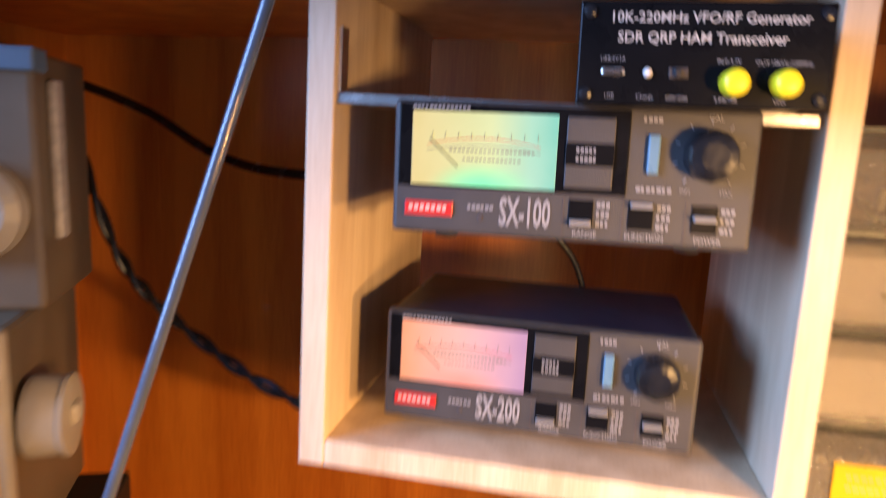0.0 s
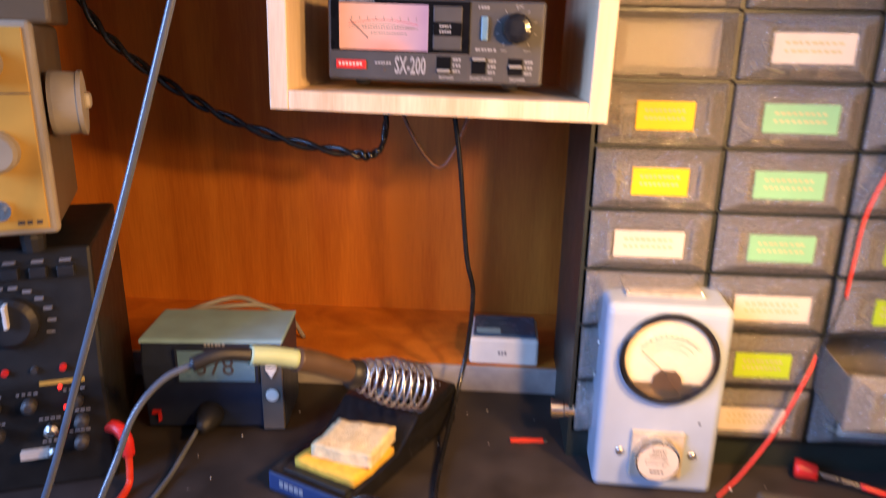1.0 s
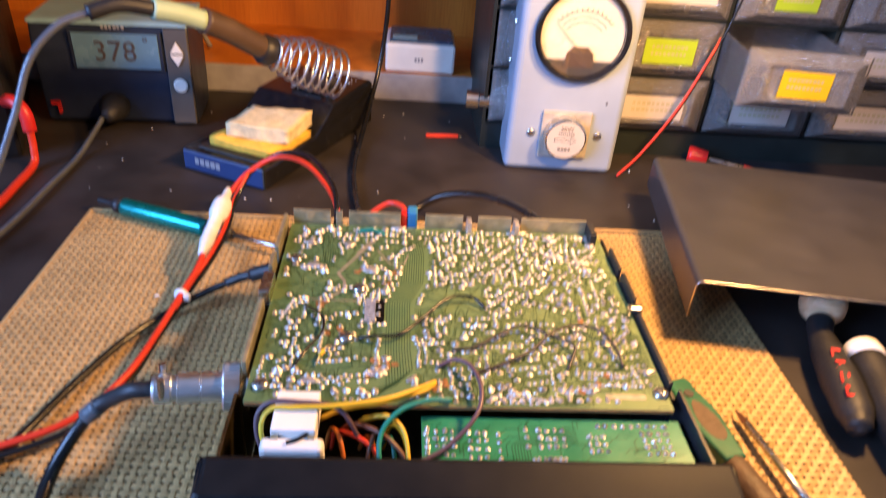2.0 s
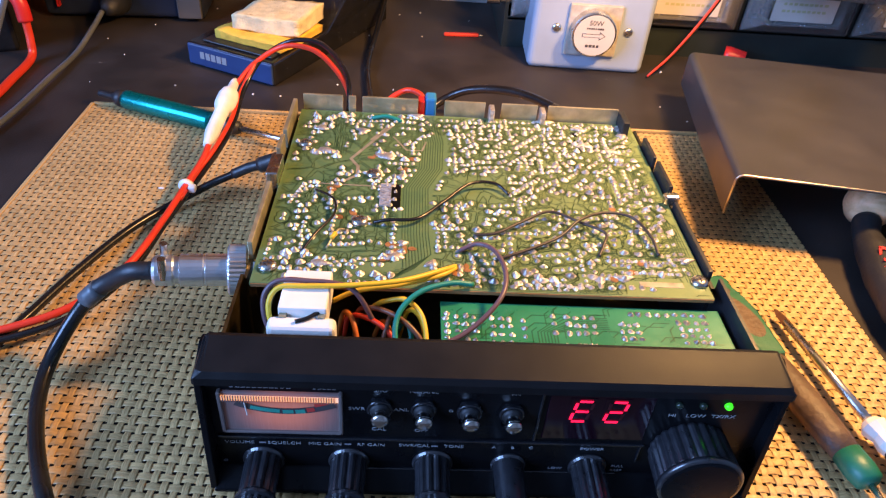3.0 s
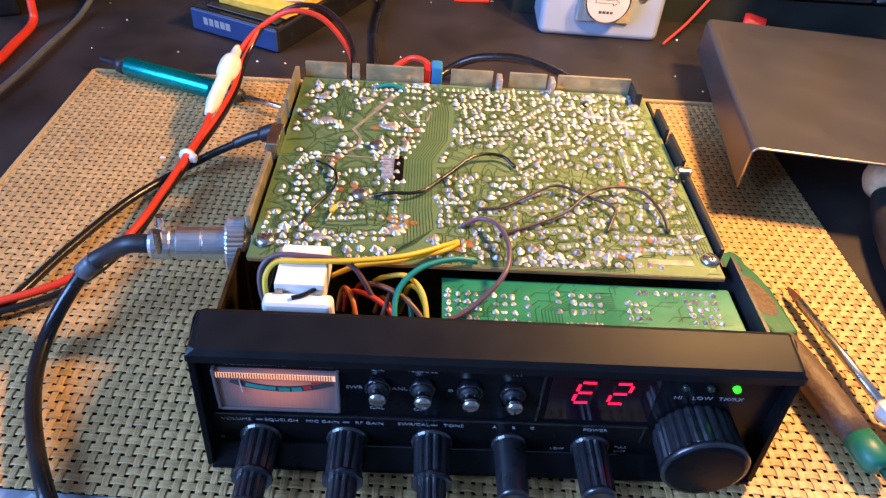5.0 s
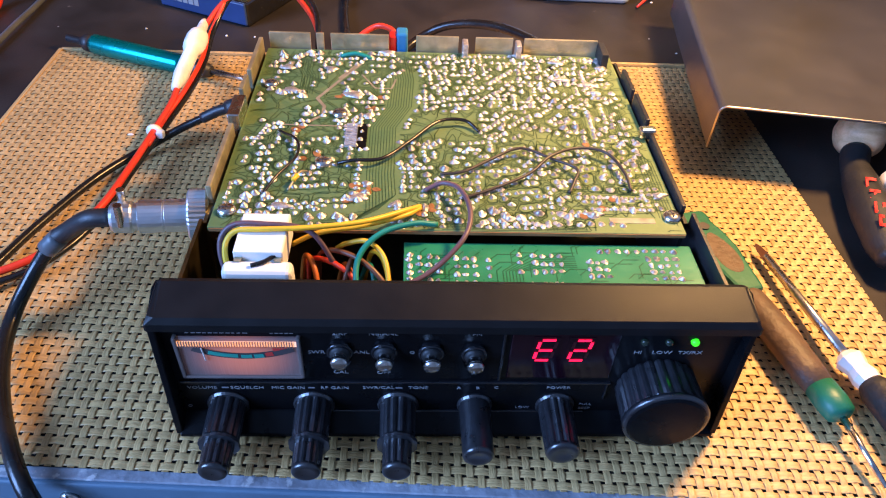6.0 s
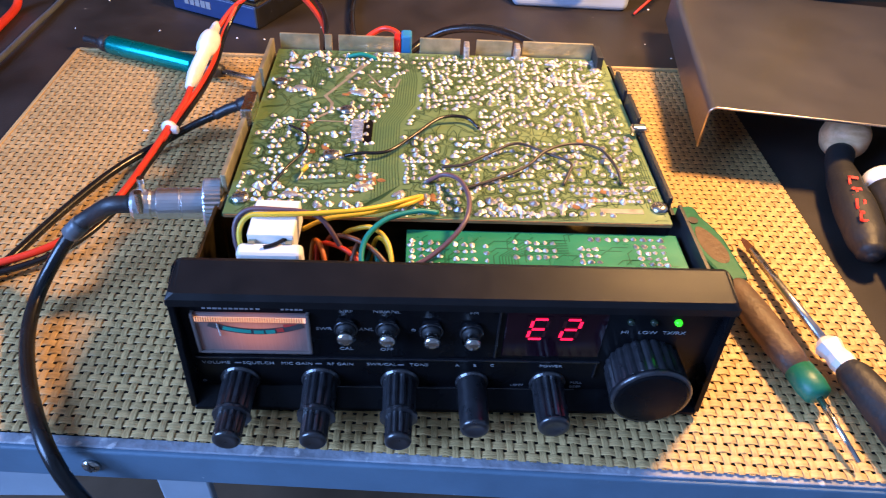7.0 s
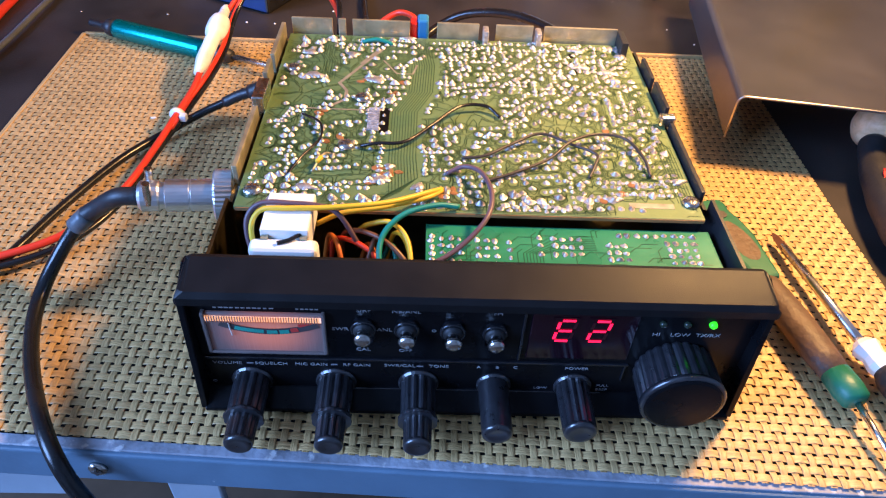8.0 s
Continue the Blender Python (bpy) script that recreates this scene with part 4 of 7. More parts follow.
def off_bundle(x, y):
    sh = 0.008 * min(max((y - 0.124) / 0.02, 0), 1)
    return not (-0.0365 + sh < x < -0.0205 + sh and 0.056 < y < 0.176) and not (-0.056 < x < -0.02 and y < 0.068) and not (0.056 < x < 0.084 and y < 0.0625)


traces(board_runs, 0.00036, ZB + 0.00006, M_TRACE, pcb)
traces(copper_gaps(spots, -0.0905, 0.0890, 0.0540, 0.1975, 0.0005, off_bundle), 0.00034, ZB + 0.00007, M_TRACE, pcb)
# the bare tinned track, teal bridge and large puddles of solder
traces([[(-0.042, 0.184), (-0.049, 0.171), (-0.061, 0.148)], [(-0.061, 0.148), (-0.057, 0.141), (-0.057, 0.133), (-0.062, 0.128)], [(-0.044, 0.183), (-0.052, 0.168)]], 0.0016, ZB + 0.0001, M_TAN, pcb)
traces([[(-0.075, 0.1245), (-0.044, 0.1240)], [(-0.041, 0.172), (-0.034, 0.159), (-0.026, 0.159), (-0.024, 0.168)]], 0.0009, ZB + 0.0001, M_TAN, pcb)
part("bridge", tube([(-0.053, 0.1910, ZB + 0.0005), (-0.045, 0.1905, ZB + 0.0022), (-0.037, 0.1890, ZB + 0.0005)], 0.0011, 6, 10), M_TEALWIRE, pcb, "teal insulated bridge wire", smooth=True)
for x, y, rx, ry, rz in ((-0.079, 0.178, 0.0034, 0.0028, 10), (-0.074, 0.155, 0.0048, 0.0026, -5), (-0.057, 0.177, 0.0036, 0.0028, -25), (-0.044, 0.152, 0.0048, 0.0032, -8), (-0.029, 0.1965, 0.0044, 0.0020, 0),
                         (-0.036, 0.133, 0.0022, 0.0026, 0), (0.060, 0.190, 0.0044, 0.0022, -15), (0.060, 0.172, 0.0048, 0.0024, 0), (0.073, 0.167, 0.0050, 0.0022, -12), (0.080, 0.193, 0.0044, 0.0020, 0),
                         (0.083, 0.185, 0.0030, 0.0022, 0), (0.075, 0.159, 0.0036, 0.0016, -10), (0.042, 0.1965, 0.0050, 0.0020, 0), (-0.037, 0.072, 0.0044, 0.0024, 20), (-0.022, 0.068, 0.0030, 0.0022, 30),
                         (-0.067, 0.066, 0.0046, 0.0022, 0), (0.056, 0.0635, 0.0040, 0.0018, 0), (0.086, 0.0765, 0.0034, 0.0020, 20), (-0.034, 0.081, 0.0022, 0.0020, 0)):
    b = lathe([(1.0, 0), (0.94, 0.25), (0.72, 0.62), (0.36, 0.92), (0.1, 1.0)], 18)
    for v in b.verts:
        k = 1 + 0.22 * math.sin(3 * math.atan2(v.co.y, v.co.x) + 900 * x) + 0.10 * math.sin(5 * math.atan2(v.co.y, v.co.x) + 700 * y)
        v.co = Vector((v.co.x * rx * k, v.co.y * ry * k, v.co.z * 0.0012))
    part("solder_puddle", b, M_SOLDER, pcb, "large flat solder puddle", smooth=True).matrix_local = pose(x, y, ZB + 0.0001, 0, 0, rz)
for x, y in ((0.067, 0.0735), (0.0605, 0.0675), (0.062, 0.113), (-0.031, 0.150), (0.0655, 0.0735), (-0.0365, 0.0755), (0.052, 0.0625), (-0.062, 0.098)):
    part("burnt_patch", lathe([(0.0018, 0), (0.0017, 0.00025), (0.0008, 0.0003)], 9, pose(x, y, ZB + 0.00008)), M_FLUX, pcb)
spots = []
for gx, gy, nx, ny, dx, dy in ((-0.0165, 0.0285, 1, 6, 0.003, 0.0032), (-0.0125, 0.031, 3, 4, 0.0034, 0.0040), (0.001, 0.030, 3, 4, 0.0034, 0.0042), (0.013, 0.0285, 1, 4, 0.003, 0.0045),
                               (0.0245, 0.036, 2, 3, 0.0058, 0.0045), (0.0335, 0.036, 3, 3, 0.0033, 0.0042), (0.051, 0.034, 3, 3, 0.0032, 0.0036), (0.0745, 0.033, 4, 4, 0.0034, 0.0034), (0.0265, 0.0292, 7, 1, 0.0021, 0.003), (0.056, 0.0475, 9, 1, 0.0036, 0.003)):
    for i in range(nx):
        for j in range(ny):
            spots.append((gx + i * dx + rnd.uniform(-0.0004, 0.0004), gy + j * dy + rnd.uniform(-0.0004, 0.0004), rnd.uniform(0.0009, 0.0014)))
joints(spots, Z2 + 0.0001, pcb2)
for x, y in ((-0.0345, 0.0745), (-0.040, 0.0715), (-0.0375, 0.0785), (-0.031, 0.0765), (-0.013, 0.0645), (-0.009, 0.0668), (-0.068, 0.121), (-0.0555, 0.1005), (-0.036, 0.139), (-0.0485, 0.150)):
    for q in range(3):
        a, c = x + rnd.uniform(-0.0028, 0.0028), y + rnd.uniform(-0.0022, 0.0022)
        part("burnt_patch", lathe([(0.0016, 0), (0.0015, 0.0002), (0.0006, 0.0003)], 9, pose(a, c, ZB + 0.00008) @ Matrix.Diagonal((rnd.uniform(0.6, 1.3), rnd.uniform(0.6, 1.2), 1, 1))), M_FLUX, pcb)
for i in range(9):
    y = 0.1062 + i * 0.0021
    part("lead", rod((-0.0452, y + 0.0016, ZB + 0.0006), (-0.0402, y + 0.0014, ZB + 0.0008), 0.0008, seg=8), M_SOLDER, pcb)
# bare oblong land, slots, corner screws
part("bare_land", box(0.0620, 0.0800, 0.0588, 0.0618, ZB - 0.0002, ZB + 0.0002, 0.0001), M_TAN, pcb)
for x, y, w, h in ((0.0565, 0.184, 0.0022, 0.0040), (0.0560, 0.167, 0.0022, 0.0036), (-0.0378, 0.1160, 0.0040, 0.0200)):
    part("slot", box(x - w / 2, x + w / 2, y - h / 2, y + h / 2, ZB - 0.0003, ZB + 0.0003), M_FACE, pcb)
for x, y in ((0.0872, 0.0625), (-0.0865, 0.0625), (-0.0845, 0.1600), (-0.0490, 0.1340), (-0.0530, 0.0950)):
    s = part("board_screw", lathe([(0.0036, 0), (0.0037, 0.0006), (0.0030, 0.0018), (0.0012, 0.0022)], 20, pose(x, y, ZB)), M_STEEL, pcb, "steel cross-head screw", smooth=True)
    q = box(x - 0.0018, x + 0.0018, y - 0.0003, y + 0.0003, ZB + 0.0019, ZB + 0.0024)
    part("slot", box(x - 0.0003, x + 0.0003, y - 0.0018, y + 0.0018, ZB + 0.0019, ZB + 0.0024, bm=q), M_INK, s)


def wire(name, pts, r, material, parent, label="", n=8):
    return part(name, tube(pts, r, n, 8), material, parent, label, smooth=True)


e = ZB
wire("jumper_wire", [(-0.0470, 0.094, e + 0.001), (-0.040, 0.0935, e + 0.003), (-0.028, 0.0955, e + 0.003), (-0.0165, 0.109, e + 0.003), (-0.004, 0.1235, e + 0.004), (0.008, 0.1265, e + 0.003), (0.0145, 0.1205, e + 0.001)], 0.0008, M_CABLE, pcb, "thin black jumper wire")
wire("jumper_wire", [(-0.004, 0.0875, e + 0.001), (0.006, 0.0885, e + 0.002), (0.018, 0.0965, e + 0.003), (0.031, 0.1035, e + 0.004), (0.044, 0.0975, e + 0.003), (0.0535, 0.0905, e + 0.003), (0.0515, 0.0830, e + 0.002), (0.0485, 0.0765, e + 0.001)], 0.0007, M_BROWNCABLE, pcb, "thin brown-black jumper wire")
wire("jumper_wire", [(0.0045, 0.0715, e + 0.001), (0.018, 0.0775, e + 0.002), (0.033, 0.0865, e + 0.003), (0.043, 0.0965, e + 0.005), (0.056, 0.1045, e + 0.004), (0.068, 0.1015, e + 0.004), (0.0735, 0.0885, e + 0.003), (0.0745, 0.0785, e + 0.001)], 0.0007, M_BROWNCABLE, pcb, "thin brown-black jumper wire")
wire("jumper_wire", [(-0.0745, 0.0725, e + 0.001), (-0.0700, 0.082, e + 0.003), (-0.0640, 0.096, e + 0.003), (-0.0655, 0.108, e + 0.003), (-0.0745, 0.118, e + 0.001)], 0.0006, M_CABLE, pcb, "thin black jumper wire")
wire("jumper_wire", [(-0.0650, 0.0750, e + 0.001), (-0.0615, 0.084, e + 0.003), (-0.0590, 0.088, e + 0.001)], 0.0005, M_TIN, pcb)
part("resistor", lathe([(0.0006, 0), (0.0011, 0.0006), (0.0009, 0.002), (0.0011, 0.0036), (0.0006, 0.0042)], 12, along((-0.0635, 0.0790, e + 0.0028), (-0.0612, 0.0840, e + 0.003))), M_YELLOW, pcb, "small striped resistor", smooth=True)
wire("violet_wire", [(-0.0105, 0.0765, e + 0.001), (-0.003, 0.0775, e + 0.004), (0.0035, 0.0705, e + 0.006), (0.0065, 0.0565, e + 0.006), (0.003, 0.0430, e + 0.004), (-0.010, 0.0310, e - 0.002), (-0.027, 0.0235, e - 0.006), (-0.036, 0.0230, e - 0.016)], 0.0010, M_PURPLE, radio, "violet-brown wire arching over both boards")
for dz in (0.0, 0.0035):
    wire("yellow_wire", [(-0.0125, 0.0660, e + 0.001), (-0.0175, 0.0600, e + 0.004), (-0.0330, 0.0480, e + 0.008), (-0.0530, 0.0405 + dz, e + 0.0110), (-0.0680, 0.0390 + dz, e + 0.0113), (-0.0775, 0.0392 + dz, e + 0.0100), (-0.0812, 0.0360, e + 0.005), (-0.0790, 0.0315, e - 0.003), (-0.070, 0.031, e - 0.012)] if not dz else [(-0.0125, 0.0650, e + 0.001), (-0.0190, 0.0575, e + 0.003), (-0.0350, 0.0500, e + 0.004), (-0.0500, 0.0470, e + 0.003), (-0.0600, 0.0460, e - 0.002)], 0.0010, M_YELLOW, radio, "yellow wire from the white plug")
wire("violet_wire", [(-0.0430, 0.0385, e - 0.006), (-0.0520, 0.0410, e + 0.009), (-0.0680, 0.0420, e + 0.0112), (-0.0790, 0.0425, e + 0.0100), (-0.0838, 0.0395, e + 0.004), (-0.0815, 0.0340, e - 0.006), (-0.073, 0.031, e - 0.014)], 0.0010, M_PURPLE, radio, "violet wire looping over the white plug")
wire("teal_wire", [(-0.0060, 0.0540, e + 0.002), (-0.0150, 0.0520, e + 0.004), (-0.0270, 0.0460, e + 0.004), (-0.0345, 0.0380, e), (-0.0350, 0.0280, e - 0.006), (-0.0300, 0.0235, e - 0.016)], 0.0011, M_TEALWIRE, radio, "teal wire curling into the chassis")
wire("yellow_wire", [(-0.0440, 0.0510, e - 0.008), (-0.0400, 0.0480, e - 0.003), (-0.0320, 0.0460, e), (-0.0255, 0.0400, e - 0.003), (-0.0235, 0.0280, e - 0.010), (-0.0240, 0.0240, e - 0.022)], 0.0010, M_YELLOW, radio, "yellow wire")
rl2 = random.Random(4)
for x, dx, top, mm in ((-0.0545, 0.006, 0.0505, M_ORANGE), (-0.0520, 0.020, 0.0500, M_RED), (-0.0480, 0.026, 0.0520, M_BROWN), (-0.0400, 0.004, 0.0470, M_ORANGE), (-0.0365, -0.004, 0.0500, M_BROWN), (-0.0315, 0.003, 0.0455, M_TEALWIRE), (-0.0300, 0.008, 0.0480, M_YELLOW)):
    y1 = rl2.uniform(0.040, 0.047)
    wire("loom_wire", [(x - 0.004, 0.0505, 0.030), (x - 0.001, y1 + 0.004, top - 0.004), (x + dx * 0.45, y1 - 0.003, top), (x + dx * 0.85, 0.0320, top - 0.005), (x + dx, 0.0255, top - 0.016), (x + dx * 0.9, 0.0235, 0.020)], 0.0010, mm, radio)
# white plug with its shroud
plug = part("wire_plug", box(-0.0765, -0.0595, 0.0285, 0.0495, 0.0540, 0.0640, 0.0006), M_WHITEPL, radio, "white plastic wire plug")
part("shroud", box(-0.0800, -0.0560, 0.0215, 0.0285, 0.0500, 0.0610, 0.0022, 3), M_WHITEPL, plug)
wire("shroud_wire", [(-0.0700, 0.0245, 0.0615), (-0.0660, 0.0260, 0.0618), (-0.0625, 0.0290, 0.0620)], 0.0008, M_CABLE, plug)
b = box(-0.0625, -0.0600, 0.0268, 0.0290, 0.0608, 0.0618)
part("contacts", box(-0.0760, -0.0735, 0.0268, 0.0290, 0.0608, 0.0618, bm=b), M_TIN, plug)
# rear connector
part("rear_plug", box(-0.0245, -0.0185, 0.2015, 0.2105, 0.047, 0.0625, 0.0012), M_PLUGBLUE, radio, "small blue rear plug")
part("rear_plug", box(-0.0285, -0.0245, 0.2015, 0.2090, 0.047, 0.0610, 0.0010), M_REDPL, radio, "small red rear plug")
# microphone socket
part("microphone_socket", rod((-0.0965, 0.0735, 0.0400), (-0.0925, 0.0735, 0.0400), 0.0095, seg=24), M_CHROME, radio, smooth=False)


# ---- microphone plug and its lead ----
mic = thing("microphone_lead", pose(0, 0, 0), "black microphone lead with a knurled metal plug in the radio's side", "cable")
A, B = Vector((-0.0975, 0.0735, 0.0430)), Vector((-0.1330, 0.0665, 0.0465))
b = lathe([(0.0092, 0.0), (0.0106, 0.0008), (0.0106, 0.0072), (0.0092, 0.0080)], 72, along(A, B), flute=0.05, teeth=2)
part("knurled_ring", b, M_SATIN, mic, "knurled chrome ring")
part("barrel", lathe([(0.0066, 0.0075), (0.0066, 0.0165), (0.0063, 0.0167), (0.0063, 0.0172), (0.0066, 0.0174), (0.0066, 0.0262), (0.0055, 0.0266), (0.0055, 0.0285)], 28, along(A, B)), M_SATIN, mic)
clamp = part("cable_clamp", lathe([(0.0058, 0.0285), (0.0063, 0.0292), (0.0062, 0.0355), (0.0050, 0.0368)], 20, along(A, B)), M_SATIN, mic)
for s in (-1, 1):
    m2 = along(A, B) @ pose(0.0050 * s, 0.0038, 0.0325)
    part("clamp_screw", lathe([(0.0016, -0.006), (0.0016, 0.004), (0.0010, 0.0045)], 12, m2 @ pose(0, 0, 0, 90, 0, 0)), M_STEEL, clamp)
part("sleeve", tube([(-0.1330, 0.0665, 0.0465), (-0.1420, 0.0665, 0.0455), (-0.1530, 0.0700, 0.0370), (-0.1600, 0.0700, 0.0320)], 0.0038, 8, 14), M_BLACK, mic, "black heat-shrink sleeve", smooth=True)
part("sleeve_end", tube([(-0.1585, 0.0702, 0.0330), (-0.1650, 0.0690, 0.0270)], 0.0041, 3, 14), M_GREYCABLE, mic, "grey worn sleeve end", smooth=True)
part("cord", tube([(-0.1630, 0.0693, 0.0290), (-0.1715, 0.0640, 0.0180), (-0.1775, 0.0520, 0.0080), (-0.1760, 0.0350, 0.0046), (-0.1680, 0.0140, 0.0046), (-0.1560, -0.0080, 0.0048), (-0.1450, -0.0240, 0.0010), (-0.1370, -0.0310, -0.0150), (-0.1300, -0.0300, -0.0450), (-0.1220, -0.0200, -0.0900)], 0.0030, 8, 14), M_CABLE, mic, smooth=True)

# ---- power lead with fuse ----
lead = thing("power_lead", pose(0, 0, 0), "red and black twin power lead with a white in-line fuse holder", "cable")
part("red_core", tube([(-0.0655, 0.2015, 0.0400), (-0.0660, 0.2100, 0.0540), (-0.0750, 0.2400, 0.0560), (-0.0950, 0.2800, 0.0540), (-0.1180, 0.2990, 0.0480), (-0.1380, 0.2960, 0.0360), (-0.1500, 0.2840, 0.0240)], 0.0017), M_RED, lead, smooth=True)
part("red_core", tube([(-0.1515, 0.2240, 0.0190), (-0.1525, 0.2060, 0.0150), (-0.1560, 0.1850, 0.0120), (-0.1600, 0.1520, 0.0100), (-0.1660, 0.1150, 0.0090), (-0.1800, 0.0860, 0.0085), (-0.2050, 0.0700, 0.0070), (-0.2600, 0.0500, 0.0040), (-0.3400, 0.0300, 0.0020)], 0.0018), M_RED, lead, smooth=True)
part("black_core", tube([(-0.0685, 0.2015, 0.0400), (-0.0670, 0.2120, 0.0550), (-0.0730, 0.2440, 0.0585), (-0.0920, 0.2850, 0.0570), (-0.1150, 0.3025, 0.0500), (-0.1340, 0.2980, 0.0380), (-0.1430, 0.2800, 0.0240), (-0.1440, 0.2500, 0.0160), (-0.1460, 0.2200, 0.0140), (-0.1540, 0.1850, 0.0090), (-0.1600, 0.1500, 0.0070), (-0.1650, 0.1130, 0.0060), (-0.1790, 0.0830, 0.0055), (-0.2050, 0.0660, 0.0045), (-0.2600, 0.0460, 0.0025), (-0.3400, 0.0260, 0.0005)], 0.0016), M_CABLE, lead, smooth=True)
part("red_core", tube([(-0.1370, 0.2960, 0.0370), (-0.1445, 0.2790, 0.0235), (-0.1452, 0.2500, 0.0185), (-0.1475, 0.2200, 0.0165), (-0.1535, 0.1950, 0.0120), (-0.1570, 0.1700, 0.0100)], 0.0014), M_RED, lead, smooth=True)
fa, fb = (-0.1500, 0.2890, 0.0260), (-0.1525, 0.2160, 0.0180)
part("fuse_holder", lathe([(0.0024, 0), (0.0030, 0.003), (0.0034, 0.012), (0.0058, 0.016), (0.0066, 0.020), (0.0066, 0.028), (0.0060, 0.032), (0.0044, 0.0345), (0.0044, 0.060), (0.0038, 0.064), (0.0030, 0.068), (0.0022, 0.073)], 20, along(fa, fb)), M_TRANSL, lead, "milky white in-line fuse holder", smooth=True)
tie = part("cable_tie", lathe([(0.0042, -0.0014), (0.0046, 0), (0.0042, 0.0014)], 16, along((-0.1565, 0.1830, 0.0105), (-0.1572, 0.1780, 0.0100))), M_TRANSL, lead, "white cable tie", smooth=True)
part("tie_head", box(-0.1545, -0.1505, 0.1780, 0.1820, 0.0090, 0.0130, 0.0008), M_TRANSL, tie)

ant = thing("antenna_lead", pose(0, 0, 0), "thin black lead plugged into the radio's side", "cable")
part("plug", tube([(-0.0965, 0.1830, 0.0320), (-0.1050, 0.1850, 0.0290), (-0.1150, 0.1870, 0.0240)], 0.0044, 5, 14), M_BLACK, ant, "black plug", smooth=True)
part("boot", tube([(-0.1140, 0.1870, 0.0245), (-0.1220, 0.1885, 0.0210), (-0.1310, 0.1890, 0.0160)], 0.0029, 5, 12), M_BLACK, ant, smooth=True)
part("cord", tube([(-0.1290, 0.1890, 0.0170), (-0.1430, 0.1860, 0.0110), (-0.1600, 0.1780, 0.0040), (-0.1790, 0.1510, 0.0026), (-0.1940, 0.1110, 0.0026), (-0.2060, 0.0700, 0.0026), (-0.2260, 0.0200, 0.0020), (-0.2500, -0.0150, 0.0010)], 0.0022), M_CABLE, ant, smooth=True)

rear = thing("rear_cable", pose(0, 0, 0), "black cable arching behind the radio", "cable")
part("cord", tube([(0.0780, 0.2010, 0.0200), (0.0780, 0.2200, 0.0280), (0.0660, 0.2500, 0.0330), (0.0400, 0.2850, 0.0300), (0.0100, 0.3080, 0.0200), (-0.0120, 0.3100, 0.0080), (-0.0300, 0.2850, 0.0020), (-0.0450, 0.2450, 0.0020)], 0.0030), M_CABLE, rear, smooth=True)
part("red_core", tube([(-0.0265, 0.2100, 0.0540), (-0.0270, 0.2150, 0.0580), (-0.0360, 0.2220, 0.0570), (-0.0480, 0.2180, 0.0500), (-0.0560, 0.2080, 0.0420)], 0.0016), M_RED, rear, smooth=True)

# ---- metal cover ----
cover = thing("radio_cover", pose(0.147, 0.171, 0.042, 0, 0, -9), "black painted sheet-metal radio cover laid on tools", "metal cover")
def fold(x, z, r, a0, a1):
    return [(x + r * math.cos(math.radians(a0 + (a1 - a0) * k / 5)), z + r * math.sin(math.radians(a0 + (a1 - a0) * k / 5))) for k in range(6)]


outer = [(0.0, -0.0255)] + fold(0.004, -0.004, 0.004, 180, 90) + fold(0.241, -0.004, 0.004, 90, 0) + [(0.245, -0.045)]
inner = [(0.2439, -0.045)] + fold(0.241, -0.004, 0.0029, 0, 90) + fold(0.004, -0.004, 0.0029, 90, 180) + [(0.0011, -0.0255)]
b = extrude(outer + inner, Matrix(((1, 0, 0, 0), (0, 0, -1, 0.178), (0, 1, 0, 0), (0, 0, 0, 1))), 0.178)
part("folded_sheet", b, M_COVER, cover)
part("cut_edge", tube([(x, -0.0002, z) for x, z in outer], 0.00055, raw=True, seg=8), M_BAREEDGE, cover, "bare bright cut edge", smooth=True)

# ---- hand tools ----
t = thing("pocket_screwdriver", pose(0, 0, 0), "teal anodised pocket screwdriver lying across the placemat", "screwdriver")
a, c = Vector((-0.2475, 0.3015, 0.0062)), Vector((-0.1080, 0.2462, 0.0062))
m = along(a, c)
part("cap", lathe([(0.0022, 0), (0.0026, 0.001), (0.0026, 0.011), (0.0034, 0.013), (0.0058, 0.016), (0.0060, 0.022)], 20, m), M_BLACK, t, smooth=True)
part("handle", lathe([(0.0062, 0.022), (0.0065, 0.024), (0.0065, 0.089), (0.0062, 0.092)], 28, m), M_TEALMET, t, "teal anodised barrel", smooth=True)
part("chuck", lathe([(0.0058, 0.092), (0.0056, 0.106), (0.0036, 0.112)], 20, m), M_BLACK, t, smooth=True)
part("blade", lathe([(0.0019, 0.112), (0.0019, 0.146), (0.0008, 0.150)], 14, m), M_STEEL, t, smooth=True)

t = thing("green_screwdriver", pose(0, 0, -0.0018), "trimming tool with a worn brown grip and green ends", "screwdriver")
m = along((0.1240, 0.1190, 0.0095), (0.1490, 0.0030, 0.0095))


def flat_lathe(prof, m, squash=0.8, seg=22):
    return lathe(prof, seg, m @ Matrix.Diagonal((1, squash, 1, 1)))


